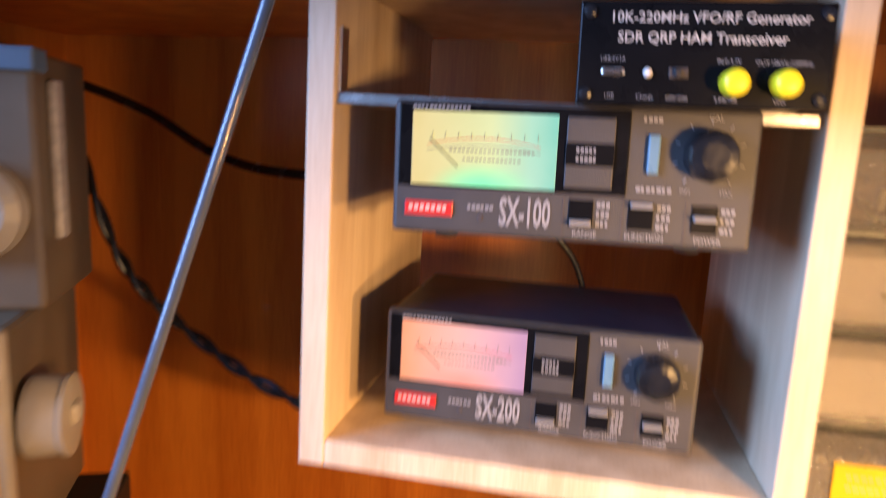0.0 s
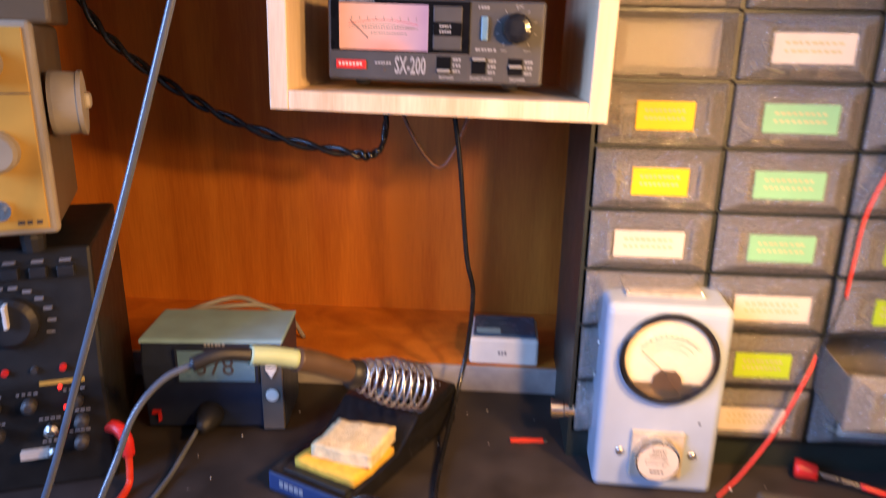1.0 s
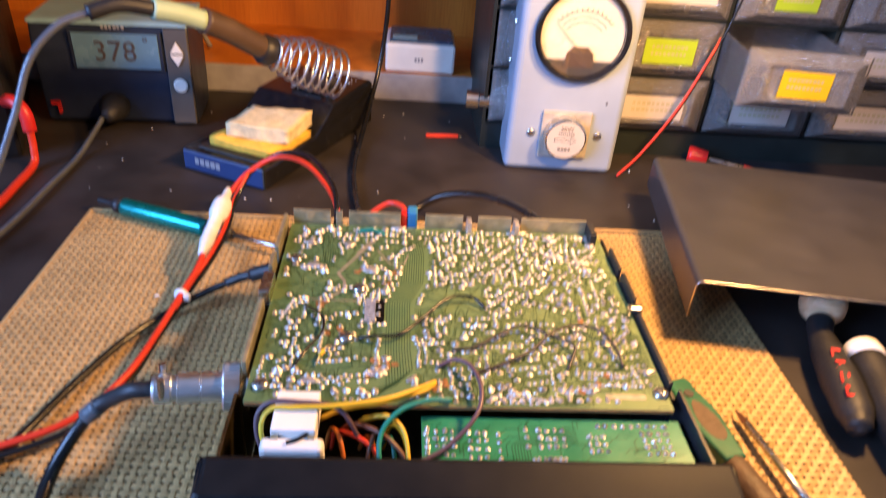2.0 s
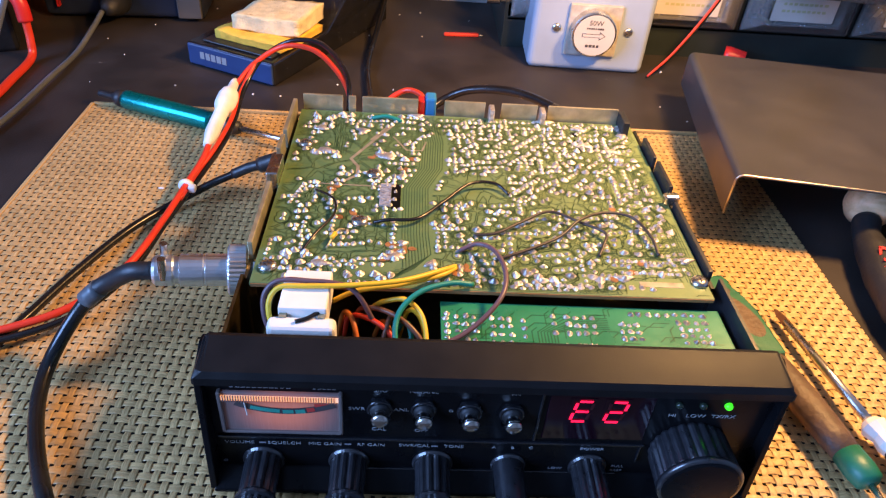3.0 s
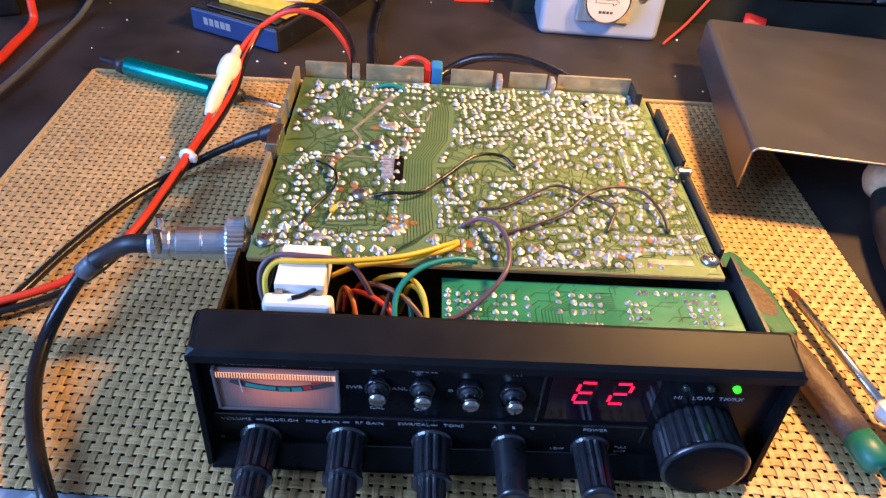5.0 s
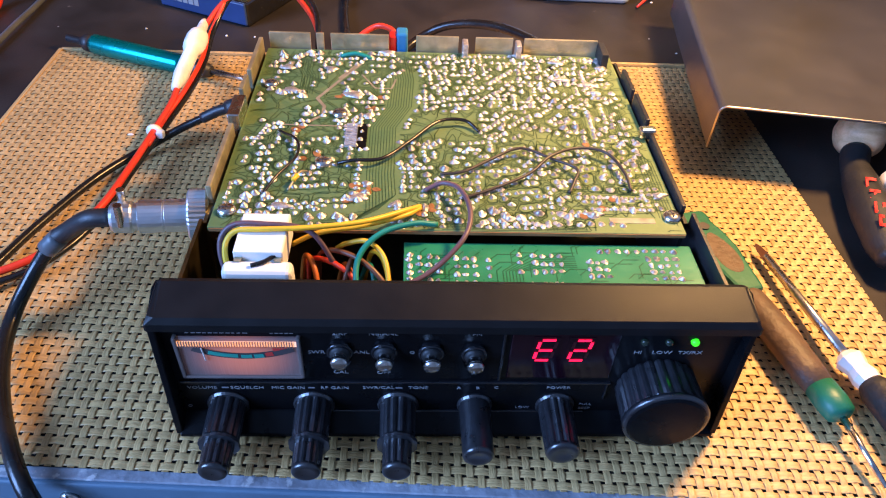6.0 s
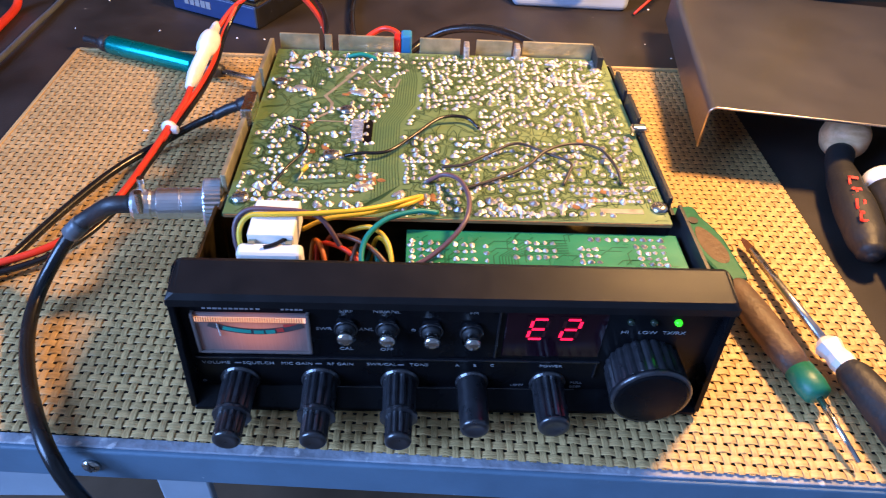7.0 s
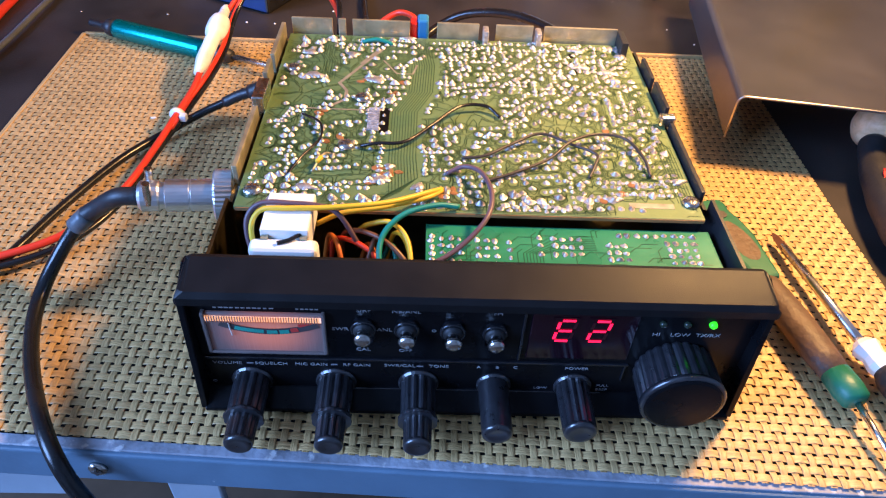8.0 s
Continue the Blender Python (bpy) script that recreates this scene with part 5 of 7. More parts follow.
b = extrude([(-0.0065, 0.0), (-0.0080, 0.004), (-0.0072, 0.009), (-0.0088, 0.016), (-0.0098, 0.028), (-0.0080, 0.044), (-0.0060, 0.056), (0.0060, 0.056), (0.0072, 0.044), (0.0092, 0.028), (0.0080, 0.016), (0.0062, 0.009), (0.0070, 0.004), (0.0055, 0.0)], m @ Matrix(((1, 0, 0, 0), (0, 0, 1, -0.005), (0, 1, 0, 0), (0, 0, 0, 1))), 0.010, bevel=0.0016)
part("green_end", b, M_GREENPL, t, "green rubber end with a hanging hole")
part("hanging_hole", lathe([(0.0026, -0.0056), (0.0026, 0.0056)], 16, m @ pose(0, 0, 0.0125, 90, 0, 0)), M_INK, t)
inlay = [(0.0056 * math.cos(a) * (1 + 0.22 * math.sin(a)), 0.031 + 0.014 * math.sin(a)) for a in (math.pi * k / 12 for k in range(24))]
b = extrude(inlay, m @ Matrix(((1, 0, 0, 0), (0, 0, 1, -0.0051), (0, 1, 0, 0), (0, 0, 0, 1))), 0.0102, bevel=0.0002)
part("end_inlay", b, M_BROWNPL, t)
part("grip", flat_lathe([(0.0056, 0.052), (0.0064, 0.057), (0.0072, 0.070), (0.0075, 0.082), (0.0070, 0.098), (0.0062, 0.106)], m), M_BROWNPL, t, "worn brown grip", smooth=True)
part("collar", flat_lathe([(0.0062, 0.106), (0.0065, 0.114), (0.0058, 0.119), (0.0036, 0.1205)], m, 0.9), M_GREENPL, t, "green collar", smooth=True)
part("blade", rod((0.1490, 0.0030, 0.0095), (0.1545, -0.0255, 0.0055), 0.0014, 0.0010, 12), M_CHROME, t, smooth=True)

t = thing("cross_head_screwdriver", pose(0, 0, 0), "cross-head screwdriver with a white collar and black handle", "screwdriver")
tip, col, end = Vector((0.1545, 0.1040, 0.0040)), Vector((0.1640, 0.0290, 0.0085)), Vector((0.1790, -0.0350, 0.0100))
part("tip", lathe([(0.0006, 0), (0.0020, 0.004), (0.0026, 0.010), (0.0022, 0.012)], 4, along(tip, col)), M_BROWN, t, "dark worn cross-head tip")
part("shaft", rod(tip + (col - tip) * 0.13, col, 0.0021, seg=16), M_STEEL, t, smooth=True)
part("collar", lathe([(0.0036, -0.002), (0.0060, 0.001), (0.0046, 0.006), (0.0056, 0.010), (0.0046, 0.015)], 10, along(col, end)), M_WHITEPL, t, "white plastic collar")
part("handle", lathe([(0.0050, 0.013), (0.0068, 0.017), (0.0076, 0.030), (0.0090, 0.045), (0.0088, 0.070), (0.0070, 0.076)], 22, along(col, end)), M_RUBBER, t, smooth=True)

def swell(pts, radii, seg=22):
    """A tube whose radius changes from point to point."""
    P = spline(pts, 6)
    b = tube(P, 1.0, raw=True, seg=seg)
    b.verts.ensure_lookup_table()
    for i, c in enumerate(P):
        f = i / 6
        k = min(int(f), len(radii) - 2)
        u = f - k
        u = u * u * (3 - 2 * u)
        r = radii[k] * (1 - u) + radii[k + 1] * u
        for v in b.verts[i * seg:(i + 1) * seg]:
            v.co = c + (v.co - c) * r
    return b


t = thing("ball_end_tool", pose(0, 0, 0), "black rubber tool handle with wooden ball end, red print", "hand tool")
part("handle", swell([(0.2340, 0.1720, 0.0130), (0.2280, 0.1600, 0.0125), (0.2230, 0.1400, 0.0120), (0.2190, 0.1200, 0.0118), (0.2150, 0.1000, 0.0112), (0.2120, 0.0880, 0.0105), (0.2110, 0.0835, 0.0100)], [0.0078, 0.0072, 0.0092, 0.0105, 0.0098, 0.0070, 0.0025]), M_RUBBER, t, smooth=True)
part("ball", lathe([(0.004, -0.0125), (0.0088, -0.0108), (0.0128, -0.0060), (0.0142, 0.0), (0.0134, 0.0060), (0.0100, 0.0105), (0.0076, 0.0130)], 30, along((0.2430, 0.1880, 0.0160), (0.2340, 0.1720, 0.0140))), M_BALLWOOD, t, "turned pale wooden ball", smooth=True)
strokes = (((0, 0, 1, 4), (3, 0, 4, 4), (0, 3, 4, 4)), ((0, 0, 1, 4), (3, 0, 4, 4), (0, 1.5, 4, 2.5)), ((0, 0, 4, 1), (0, 0, 1, 4), (0, 3, 4, 4)), ((0, 0, 1, 4), (0, 3, 4, 4), (3, 2, 4, 4)))
for i, st4 in enumerate(strokes):
    p = Vector((0.2195, 0.1330, 0.0212)).lerp(Vector((0.2115, 0.1030, 0.0209)), i / 3)
    b = None
    for a0, c0, a1, c1 in st4:
        b = box((a0 - 2) * 0.0016, (a1 - 2) * 0.0016, (c0 - 2) * 0.0013, (c1 - 2) * 0.0013, 0, 0.0006, bm=b)
    o = part("red_mark", b, M_REDPL, t, "red printed mark")
    o.matrix_local = pose(*p, 0, -24, 78)
t = thing("white_end_tool", pose(0, 0, 0), "black tool handle with a white ring at its end", "hand tool")
part("handle", swell([(0.2430, 0.1350, 0.0125), (0.2390, 0.1180, 0.0125), (0.2345, 0.1000, 0.0122), (0.2300, 0.0750, 0.0118), (0.2285, 0.0650, 0.0115)], [0.0108, 0.0100, 0.0112, 0.0100, 0.0040]), M_RUBBER, t, smooth=True)
part("ring", lathe([(0.0060, -0.006), (0.0105, -0.003), (0.0114, 0.003), (0.0108, 0.006)], 22, along((0.2455, 0.1440, 0.0125), (0.2430, 0.1340, 0.0125))), M_WHITEPL, t, "white plastic ring", smooth=True)

# ---- soldering stand, iron and station ----
MS = pose(-0.1690, 0.3600, -0.003, 0, 0, -26)
stand = thing("soldering_stand", MS, "black soldering iron stand with a blue front and sponge tray", "soldering stand")
b = extrude([(0.0, 0.0), (0.0, 0.0185), (0.075, 0.0200), (0.105, 0.040), (0.172, 0.044), (0.178, 0.040), (0.178, 0.0)], side(-0.0430), 0.0805, bevel=0.0018)
base = part("base", b, M_GLOSS, stand)
part("front_plate", box(-0.0420, 0.0365, -0.0012, 0.0030, 0.0015, 0.0178, 0.001), M_STANDBLUE, stand, "blue front with faded print")
bars(-0.030, -0.004, 0.0105, 0.0055, 5, -0.0013, M_PRINT, stand, "maker_print", 5)
part("tray", box(-0.0320, 0.0320, 0.006, 0.070, 0.0188, 0.0205, 0.0008), M_BLACK, stand)
part("spring_foot", box(-0.016, 0.016, 0.118, 0.150, 0.0425, 0.0475, 0.001), M_GREYPL, stand, "splattered grey foot of the spring")
for i in range(46):
    part("solder_drop", lathe([(0.0009, 0), (0.0007, 0.0005), (0.0003, 0.0007)], 7, pose(rnd.uniform(-0.033, 0.033), rnd.uniform(0.112, 0.168), 0.0434) @ Matrix.Diagonal((rnd.uniform(0.6, 1.8), rnd.uniform(0.6, 1.8), 1, 1))), M_SOLDER, stand)


def slab(sx, sy, sz, seed, cut):
    b2 = bmesh.new()
    bmesh.ops.create_cube(b2, size=1)
    bmesh.ops.subdivide_edges(b2, edges=b2.edges[:], cuts=cut, use_grid_fill=True)
    for v in b2.verts:
        v.co = Vector((v.co.x * sx, v.co.y * sy, (v.co.z + 0.5) * sz))
        v.co += 0.0022 * Vector(noise.noise_vector(v.co * 45 + Vector((seed, 0, 0)))) + 0.0008 * Vector(noise.noise_vector(v.co * 170))
        v.co.z = max(v.co.z, 0)
    return b2


o = part("sponge", slab(0.062, 0.058, 0.0060, 3, 8), M_SPONGE, None, smooth=True)
o.matrix_world = MS @ pose(0.005, 0.043, 0.0206)
tagged(o, "yellow soldering sponge in its tray", "sponge", "sponges")
o = part("sponge", slab(0.056, 0.048, 0.0115, 8, 10), M_SPONGEPALE, None, smooth=True)
o.matrix_world = MS @ pose(0.008, 0.052, 0.0270, 0, -3, 8)
tagged(o, "dried pale used sponge lying on the other one", "sponge", "sponges")

coilA, coilB = Vector((-0.1400, 0.4120, 0.0900)), Vector((-0.0800, 0.4480, 0.0600))
iron = thing("soldering_iron", pose(0, 0, 0), "soldering iron with a pale green grip resting in the coil spring", "soldering iron")
part("collar", lathe([(0.0095, -0.008), (0.0125, -0.004), (0.0125, 0.004), (0.010, 0.007)], 20, along(coilA, coilB)), M_BLACK, iron, smooth=True)
part("handle", tube([(-0.1770, 0.3690, 0.1225), (-0.1640, 0.3830, 0.1130), (-0.1500, 0.4000, 0.0995), (-0.1400, 0.4120, 0.0900)], 0.0093, 8, 18), M_BROWNGRIP, iron, "dark brown handle", smooth=True)
part("grip", tube([(-0.2060, 0.3500, 0.1335), (-0.1920, 0.3590, 0.1290), (-0.1765, 0.3695, 0.1222)], 0.0072, 8, 18), M_GRIP, iron, "pale green grip", smooth=True)
part("strain_relief", tube([(-0.2050, 0.3505, 0.1333), (-0.2250, 0.3400, 0.1375), (-0.2420, 0.3300, 0.1330)], 0.0055, 8, 14), M_BLACK, iron, smooth=True)
part("cord", tube([(-0.2400, 0.3310, 0.1335), (-0.2580, 0.3180, 0.1270), (-0.2730, 0.3020, 0.1080), (-0.2840, 0.2880, 0.0750), (-0.2960, 0.2600, 0.0350), (-0.3040, 0.2150, 0.0040), (-0.3100, 0.1500, 0.0010), (-0.3600, 0.1000, 0.0010)], 0.0024), M_SHEEN, iron, smooth=True)
ax = (coilB - coilA).normalized()
u = ax.orthogonal().normalized()
v = ax.cross(u)
pts = []
for i in range(9 * 18 + 1):
    a = 2 * math.pi * i / 18
    f = i / (9 * 18)
    r = 0.0125 + 0.0080 * min(1, f * 2.2)
    pts.append(coilA + ax * (0.004 + 0.068 * f) + r * (math.cos(a) * u + math.sin(a) * v))
part("coil_spring", tube(pts, 0.0012, raw=True, seg=8), M_SATIN, stand, "bright coiled steel spring", smooth=True).matrix_parent_inverse = MS.inverted()
part("spring_post", rod((-0.0960, 0.4620, 0.0390), (-0.0960, 0.4610, 0.0560), 0.0035, seg=12), M_BLACK, stand).matrix_parent_inverse = MS.inverted()

st = thing("soldering_station", pose(-0.284, 0.464, -0.003, 0, 0, 5), "dark soldering station with a teal lid and digital readout", "soldering station")
b = extrude([(0.0, 0.004), (0.008, 0.0), (0.065, 0.0), (0.070, 0.004), (0.070, 0.094), (0.0, 0.092), (-0.004, 0.070), (-0.004, 0.050)], side(-0.0655), 0.131, bevel=0.0025)
body = part("body", b, M_NAVY, st)
part("side_panel", box(0.0450, 0.0652, -0.0052, 0.0, 0.004, 0.090, 0.001), M_SMOKE, st, "grey key panel")
part("lid", extrude([(-0.004, 0.0915), (0.070, 0.0935), (0.070, 0.0965), (0.000, 0.0948)], side(-0.0665), 0.133, bevel=0.0018), M_TEAL, st, "teal lid")
lcd = part("readout", box(-0.0330, 0.0435, -0.0062, 0.0, 0.0530, 0.0872, 0.0010), M_NAVY, st)
part("lcd_glass", box(-0.0300, 0.0405, -0.0068, 0.0, 0.0550, 0.0855, 0.0004), M_LCD, lcd, "grey-green liquid crystal readout")
write("378", 0.0255, 0.0040, -0.0071, 0.0695, M_INK, lcd, "readout_number", wide=0.95)
write("°", 0.0150, 0.0300, -0.0071, 0.0770, M_INK, lcd, "readout_number")
bars(-0.006, 0.014, 0.0896, 0.0030, 6, -0.0020, M_PRINT, st, "maker_print", 9)
for z, k in ((0.0745, 1), (0.0635, -1)):
    b = extrude([(-0.0055, -0.0045 * k), (0.0055, -0.0045 * k), (0.0, 0.0050 * k)][:: k], pose(0.0552, -0.0052, z, 90, 0, 0), 0.0018)
    part("arrow_key", b, M_WHITEPL, st)
part("round_key", lathe([(0.0062, 0), (0.0062, 0.0014), (0.0050, 0.0020)], 22, pose(0.0552, -0.0050, 0.0405, 90, 0, 0)), M_WHITEPL, st, "round white key")
part("socket", lathe([(0.0125, 0), (0.0130, 0.004), (0.0115, 0.012), (0.0080, 0.020), (0.0050, 0.030)], 22, pose(-0.0050, -0.001, 0.0190, 90, 0, 0)), M_RUBBER, st, "ribbed black cable plug", smooth=True)
b = box(-0.0590, -0.0530, -0.0055, 0, 0.020, 0.0225)
part("red_mark", box(-0.0535, -0.0515, -0.0055, 0, 0.012, 0.0225, bm=b), M_REDPL, st)
cd = thing("station_cord", pose(0, 0, 0), "grey cord from the soldering station lying on the desk", "cable")
part("cord", tube([(-0.2905, 0.4320, 0.0150), (-0.2930, 0.4150, 0.0080), (-0.2950, 0.3800, 0.0002), (-0.2960, 0.3350, 0.0002), (-0.2990, 0.2600, 0.0002), (-0.3150, 0.1900, 0.0002), (-0.3500, 0.1300, 0.0002)], 0.0021), M_GREYCABLE, cd, smooth=True)
for k in range(2):
    w = thing("grey_wire", pose(0, 0, 0), "pale grey flex draped behind the soldering station", "cable", "flexes")
    part("cord", tube([(-0.400, 0.60, 0.027), (-0.375, 0.565, 0.050 + 0.01 * k), (-0.345, 0.548, 0.082), (-0.30, 0.555 + 0.015 * k, 0.088 + 0.004 * k), (-0.27, 0.575, 0.082), (-0.25, 0.60, 0.060), (-0.24, 0.62, 0.0275)], 0.0026), M_FLEX, w, smooth=True)


# ---- wattmeter ----
wm = thing("wattmeter", pose(0.1140, 0.4060, -0.003, 0, 0, -2), "grey enamelled wattmeter with a round dial and plug-in element", "wattmeter")
b = extrude([(0.0, 0.0), (0.0, 0.162), (0.004, 0.166), (0.080, 0.169), (0.085, 0.165), (0.097, 0.075), (0.085, 0.0)], side(-0.0500), 0.0985)
bmesh.ops.bevel(b, geom=b.edges[:], offset=0.006, segments=5, profile=0.5, affect="EDGES")
part("case", b, M_GREYBLUE, wm)
dial = part("meter", lathe([(0.0400, 0.0), (0.0400, 0.0040), (0.0386, 0.0054), (0.0360, 0.0048), (0.0345, 0.0006)], 44, pose(0, 0.0012, 0.1050, 90, 0, 0)), M_GLOSS, wm, "round meter in a black ring")
part("dial_face", lathe([(0.0365, 0), (0.0365, 0.0006)], 44, pose(0, 0.0006, 0.1050, 90, 0, 0)), M_DIAL, dial, "cream dial")
for r0, a0, a1 in ((0.0290, -48, 48), (0.0245, -48, 48), (0.0200, -48, 48)):
    bb = bmesh.new()
    vv = []
    for i in range(25):
        a = math.radians(a0 + (a1 - a0) * i / 24)
        vv.append([bb.verts.new((rr * math.sin(a), -0.0006, 0.0950 + rr * math.cos(a))) for rr in (r0, r0 + 0.0005)])
    for p, q in zip(vv, vv[1:]):
        bb.faces.new((p[0], p[1], q[1], q[0]))
    part("scale", bb, M_INK, dial)
for i in range(13):
    a = math.radians(-48 + 8 * i)
    part("tick", rod((0.0290 * math.sin(a), -0.0006, 0.0950 + 0.0290 * math.cos(a)), (0.0320 * math.sin(a), -0.0006, 0.0950 + 0.0320 * math.cos(a)), 0.00025, seg=4), M_INK, dial)
part("movement", extrude([(-0.0125, 0.0780), (-0.0110, 0.0900), (-0.006, 0.0950), (0.006, 0.0950), (0.0110, 0.0900), (0.0125, 0.0780)], pose(0, -0.0004, 0, 90, 0, 0), 0.0014), M_BROWNGRIP, dial, "dark brown movement cover")
part("lower_shade", extrude([(0.0345 * math.cos(math.radians(a)), 0.105 + 0.0345 * math.sin(math.radians(a))) for a in range(218, 323, 8)], pose(0, -0.0002, 0, 90, 0, 0), 0.0010), M_GREYPL, dial)
part("needle", rod((0.001, -0.0020, 0.0900), (-0.0235, -0.0020, 0.1130), 0.0003, seg=6), M_INK, dial)
part("glass", lathe([(0.0352, 0.0), (0.0352, 0.0006)], 44, pose(0, -0.0024, 0.1050, 90, 0, 0)), M_METERGLASS, dial).visible_shadow = False
dial.matrix_local = pose(0.0010, -0.0018, 0.0180) @ pose(0, 0, 0.105) @ Matrix.Diagonal((0.975, 1, 0.975, 1)) @ pose(0, 0, -0.105)
plate = part("element_plate", box(-0.0215, 0.0215, -0.0030, 0.001, 0.0150, 0.0570, 0.0010), M_PLATE, wm, "tarnished square element plate")
part("element", lathe([(0.0180, 0), (0.0183, 0.0100), (0.0176, 0.0118), (0.0160, 0.0122)], 36, pose(-0.001, -0.0025, 0.0365, 90, 0, 0)), M_STEEL, wm, "round plug-in element with an arrow", smooth=False)
part("element_label", lathe([(0.0164, 0), (0.0164, 0.0004)], 36, pose(-0.001, -0.0146, 0.0365, 90, 0, 0)), M_LABW, wm, "paper label")
write("50W", 0.0056, -0.001, -0.0151, 0.0465, M_INK, wm)
bars(-0.008, 0.006, 0.0422, 0.0014, 8, -0.0150, M_INK, wm, "print", 4)
bars(-0.007, 0.005, 0.0280, 0.0020, 4, -0.0150, M_INK, wm, "print", 6)
part("arrow", extrude([(-0.010, 0.0350), (0.004, 0.0350), (0.004, 0.0330), (0.009, 0.0365), (0.004, 0.0400), (0.004, 0.0380), (-0.010, 0.0380)], pose(-0.001, -0.0148, 0, 90, 0, 0), 0.0003), M_INK, wm)
part("arrow", extrude([(-0.0094, 0.0355), (0.0045, 0.0355), (0.0045, 0.0342), (0.0082, 0.0365), (0.0045, 0.0388), (0.0045, 0.0375), (-0.0094, 0.0375)], pose(-0.001, -0.0151, 0, 90, 0, 0), 0.0002), M_LABW, wm)
for x in (-0.0295, 0.0295):
    s = part("panel_screw", lathe([(0.0038, 0), (0.0036, 0.0012), (0.0018, 0.0020)], 18, pose(x, 0.0004, 0.0360, 90, 0, 0)), M_STEEL, wm, smooth=True)
    part("slot", box(x - 0.0030, x + 0.0030, -0.0019, -0.0014, 0.0355, 0.0365), M_INK, s)
part("adjuster", lathe([(0.0014, 0), (0.0010, 0.0008)], 10, pose(0.032, 0.0004, 0.066, 90, 0, 0)), M_INK, wm)
np_ = part("name_plate", box(-0.0330, 0.0300, 0.022, 0.066, 0.1665, 0.1695, 0.0004), M_PLATE, wm, "worn tan name plate")
for x in (-0.031, 0.028):
    for y in (0.025, 0.063):
        part("rivet", lathe([(0.0016, 0), (0.0010, 0.0012)], 10, pose(x, y, 0.1693)), M_STEEL, np_)
for s in (-1, 1):
    c2 = part("coax_socket", lathe([(0.0105, 0), (0.0105, 0.004), (0.0076, 0.005), (0.0076, 0.022), (0.0086, 0.023), (0.0086, 0.034), (0.0050, 0.034)], 24, pose(s * 0.0512, 0.050, 0.0440, 0, s * 90, 0)), M_CHROME, wm, "chromed coaxial socket")
for y, z in ((0.020, 0.125), (0.070, 0.120), (0.030, 0.090)):
    part("case_screw", lathe([(0.0024, 0), (0.0016, 0.0014)], 12, pose(-0.0514, y, z, 0, -90, 0)), M_STEEL, wm)
part("strap_stud", lathe([(0.005, 0), (0.005, 0.004), (0.003, 0.006)], 14, pose(-0.0514, 0.060, 0.140, 0, -90, 0)), M_STEEL, wm)

w = thing("red_black_wire", pose(0, 0, 0), "thin red and black test wire hanging over the drawers", "cable")
part("red_core", tube([(0.166, 0.398, -0.001), (0.186, 0.404, 0.020), (0.212, 0.412, 0.060), (0.232, 0.420, 0.105), (0.240, 0.428, 0.118)], 0.0011), M_RED, w, smooth=True)
part("red_core", tube([(0.252, 0.424, 0.170), (0.252, 0.422, 0.205), (0.254, 0.420, 0.245), (0.272, 0.418, 0.300), (0.288, 0.418, 0.345), (0.301, 0.420, 0.40)], 0.0010), M_RED, w, smooth=True)
part("black_core", tube([(0.167, 0.400, -0.001), (0.188, 0.406, 0.018), (0.214, 0.414, 0.058), (0.234, 0.422, 0.104), (0.246, 0.428, 0.135), (0.251, 0.426, 0.170), (0.250, 0.424, 0.205), (0.252, 0.422, 0.245), (0.270, 0.420, 0.300), (0.286, 0.420, 0.345), (0.299, 0.422, 0.40)], 0.0009), M_CABLE, w, smooth=True)
pr = thing("test_clip", pose(0, 0, 0), "red insulated test clip lying on the desk", "test clip")
part("boot", lathe([(0.0080, 0), (0.0085, 0.004), (0.0072, 0.012), (0.0065, 0.018)], 16, along((0.2440, 0.4380, 0.0060), (0.2600, 0.4310, 0.0060))), M_REDPL, pr, smooth=True)
part("pin", rod((0.2590, 0.4315, 0.006), (0.292, 0.4150, 0.005), 0.0018, seg=10), M_STEEL, pr)
part("lead", tube([(0.290, 0.4160, 0.005), (0.320, 0.404, 0.003), (0.40, 0.392, 0.001)], 0.0024), M_REDPL, pr, smooth=True)
tag = thing("red_tag", pose(-0.004, 0.468, -0.003, 0, 0, 4), "small red plastic wire end on the desk", "wire scrap")
part("sleeve", box(0, 0.032, 0, 0.004, 0, 0.003, 0.001), M_RED, tag)
part("bare_end", box(0.032, 0.036, 0.001, 0.003, 0.0, 0.002, 0.0006), M_STEEL, tag)

# ---- drawer cabinet ----
cab = thing("drawer_cabinet", pose(0, 0, 0), "dark green cabinet of clear plastic parts drawers", "drawer cabinet")
PX, PZ, X0, Z0 = 0.1025, 0.0517, 0.0505, 0.0245
ROWS_N, COLS = 9, 4
part("shell", box(X0 - 0.004, X0 - 0.001, 0.452, 0.60, -0.003, Z0 + ROWS_N * PZ), M_CABFRAME, cab)
part("shell", box(X0 - 0.001, X0 + COLS * PX, 0.597, 0.60, -0.003, Z0 + ROWS_N * PZ), M_CABFRAME, cab)
part("plinth", box(X0 - 0.001, X0 + COLS * PX, 0.452, 0.597, -0.003, Z0 - 0.001), M_CABFRAME, cab)
for c in range(1, COLS + 1):
    part("upright", box(X0 + c * PX - 0.0035, X0 + c * PX, 0.452, 0.597, Z0 - 0.001, Z0 + ROWS_N * PZ), M_CABFRAME, cab)
for r in range(ROWS_N + 1):
    part("shelf", box(X0 - 0.001, X0 + COLS * PX - 0.0035, 0.452, 0.597, Z0 + r * PZ - 0.0026, Z0 + r * PZ), M_CABFRAME, cab)

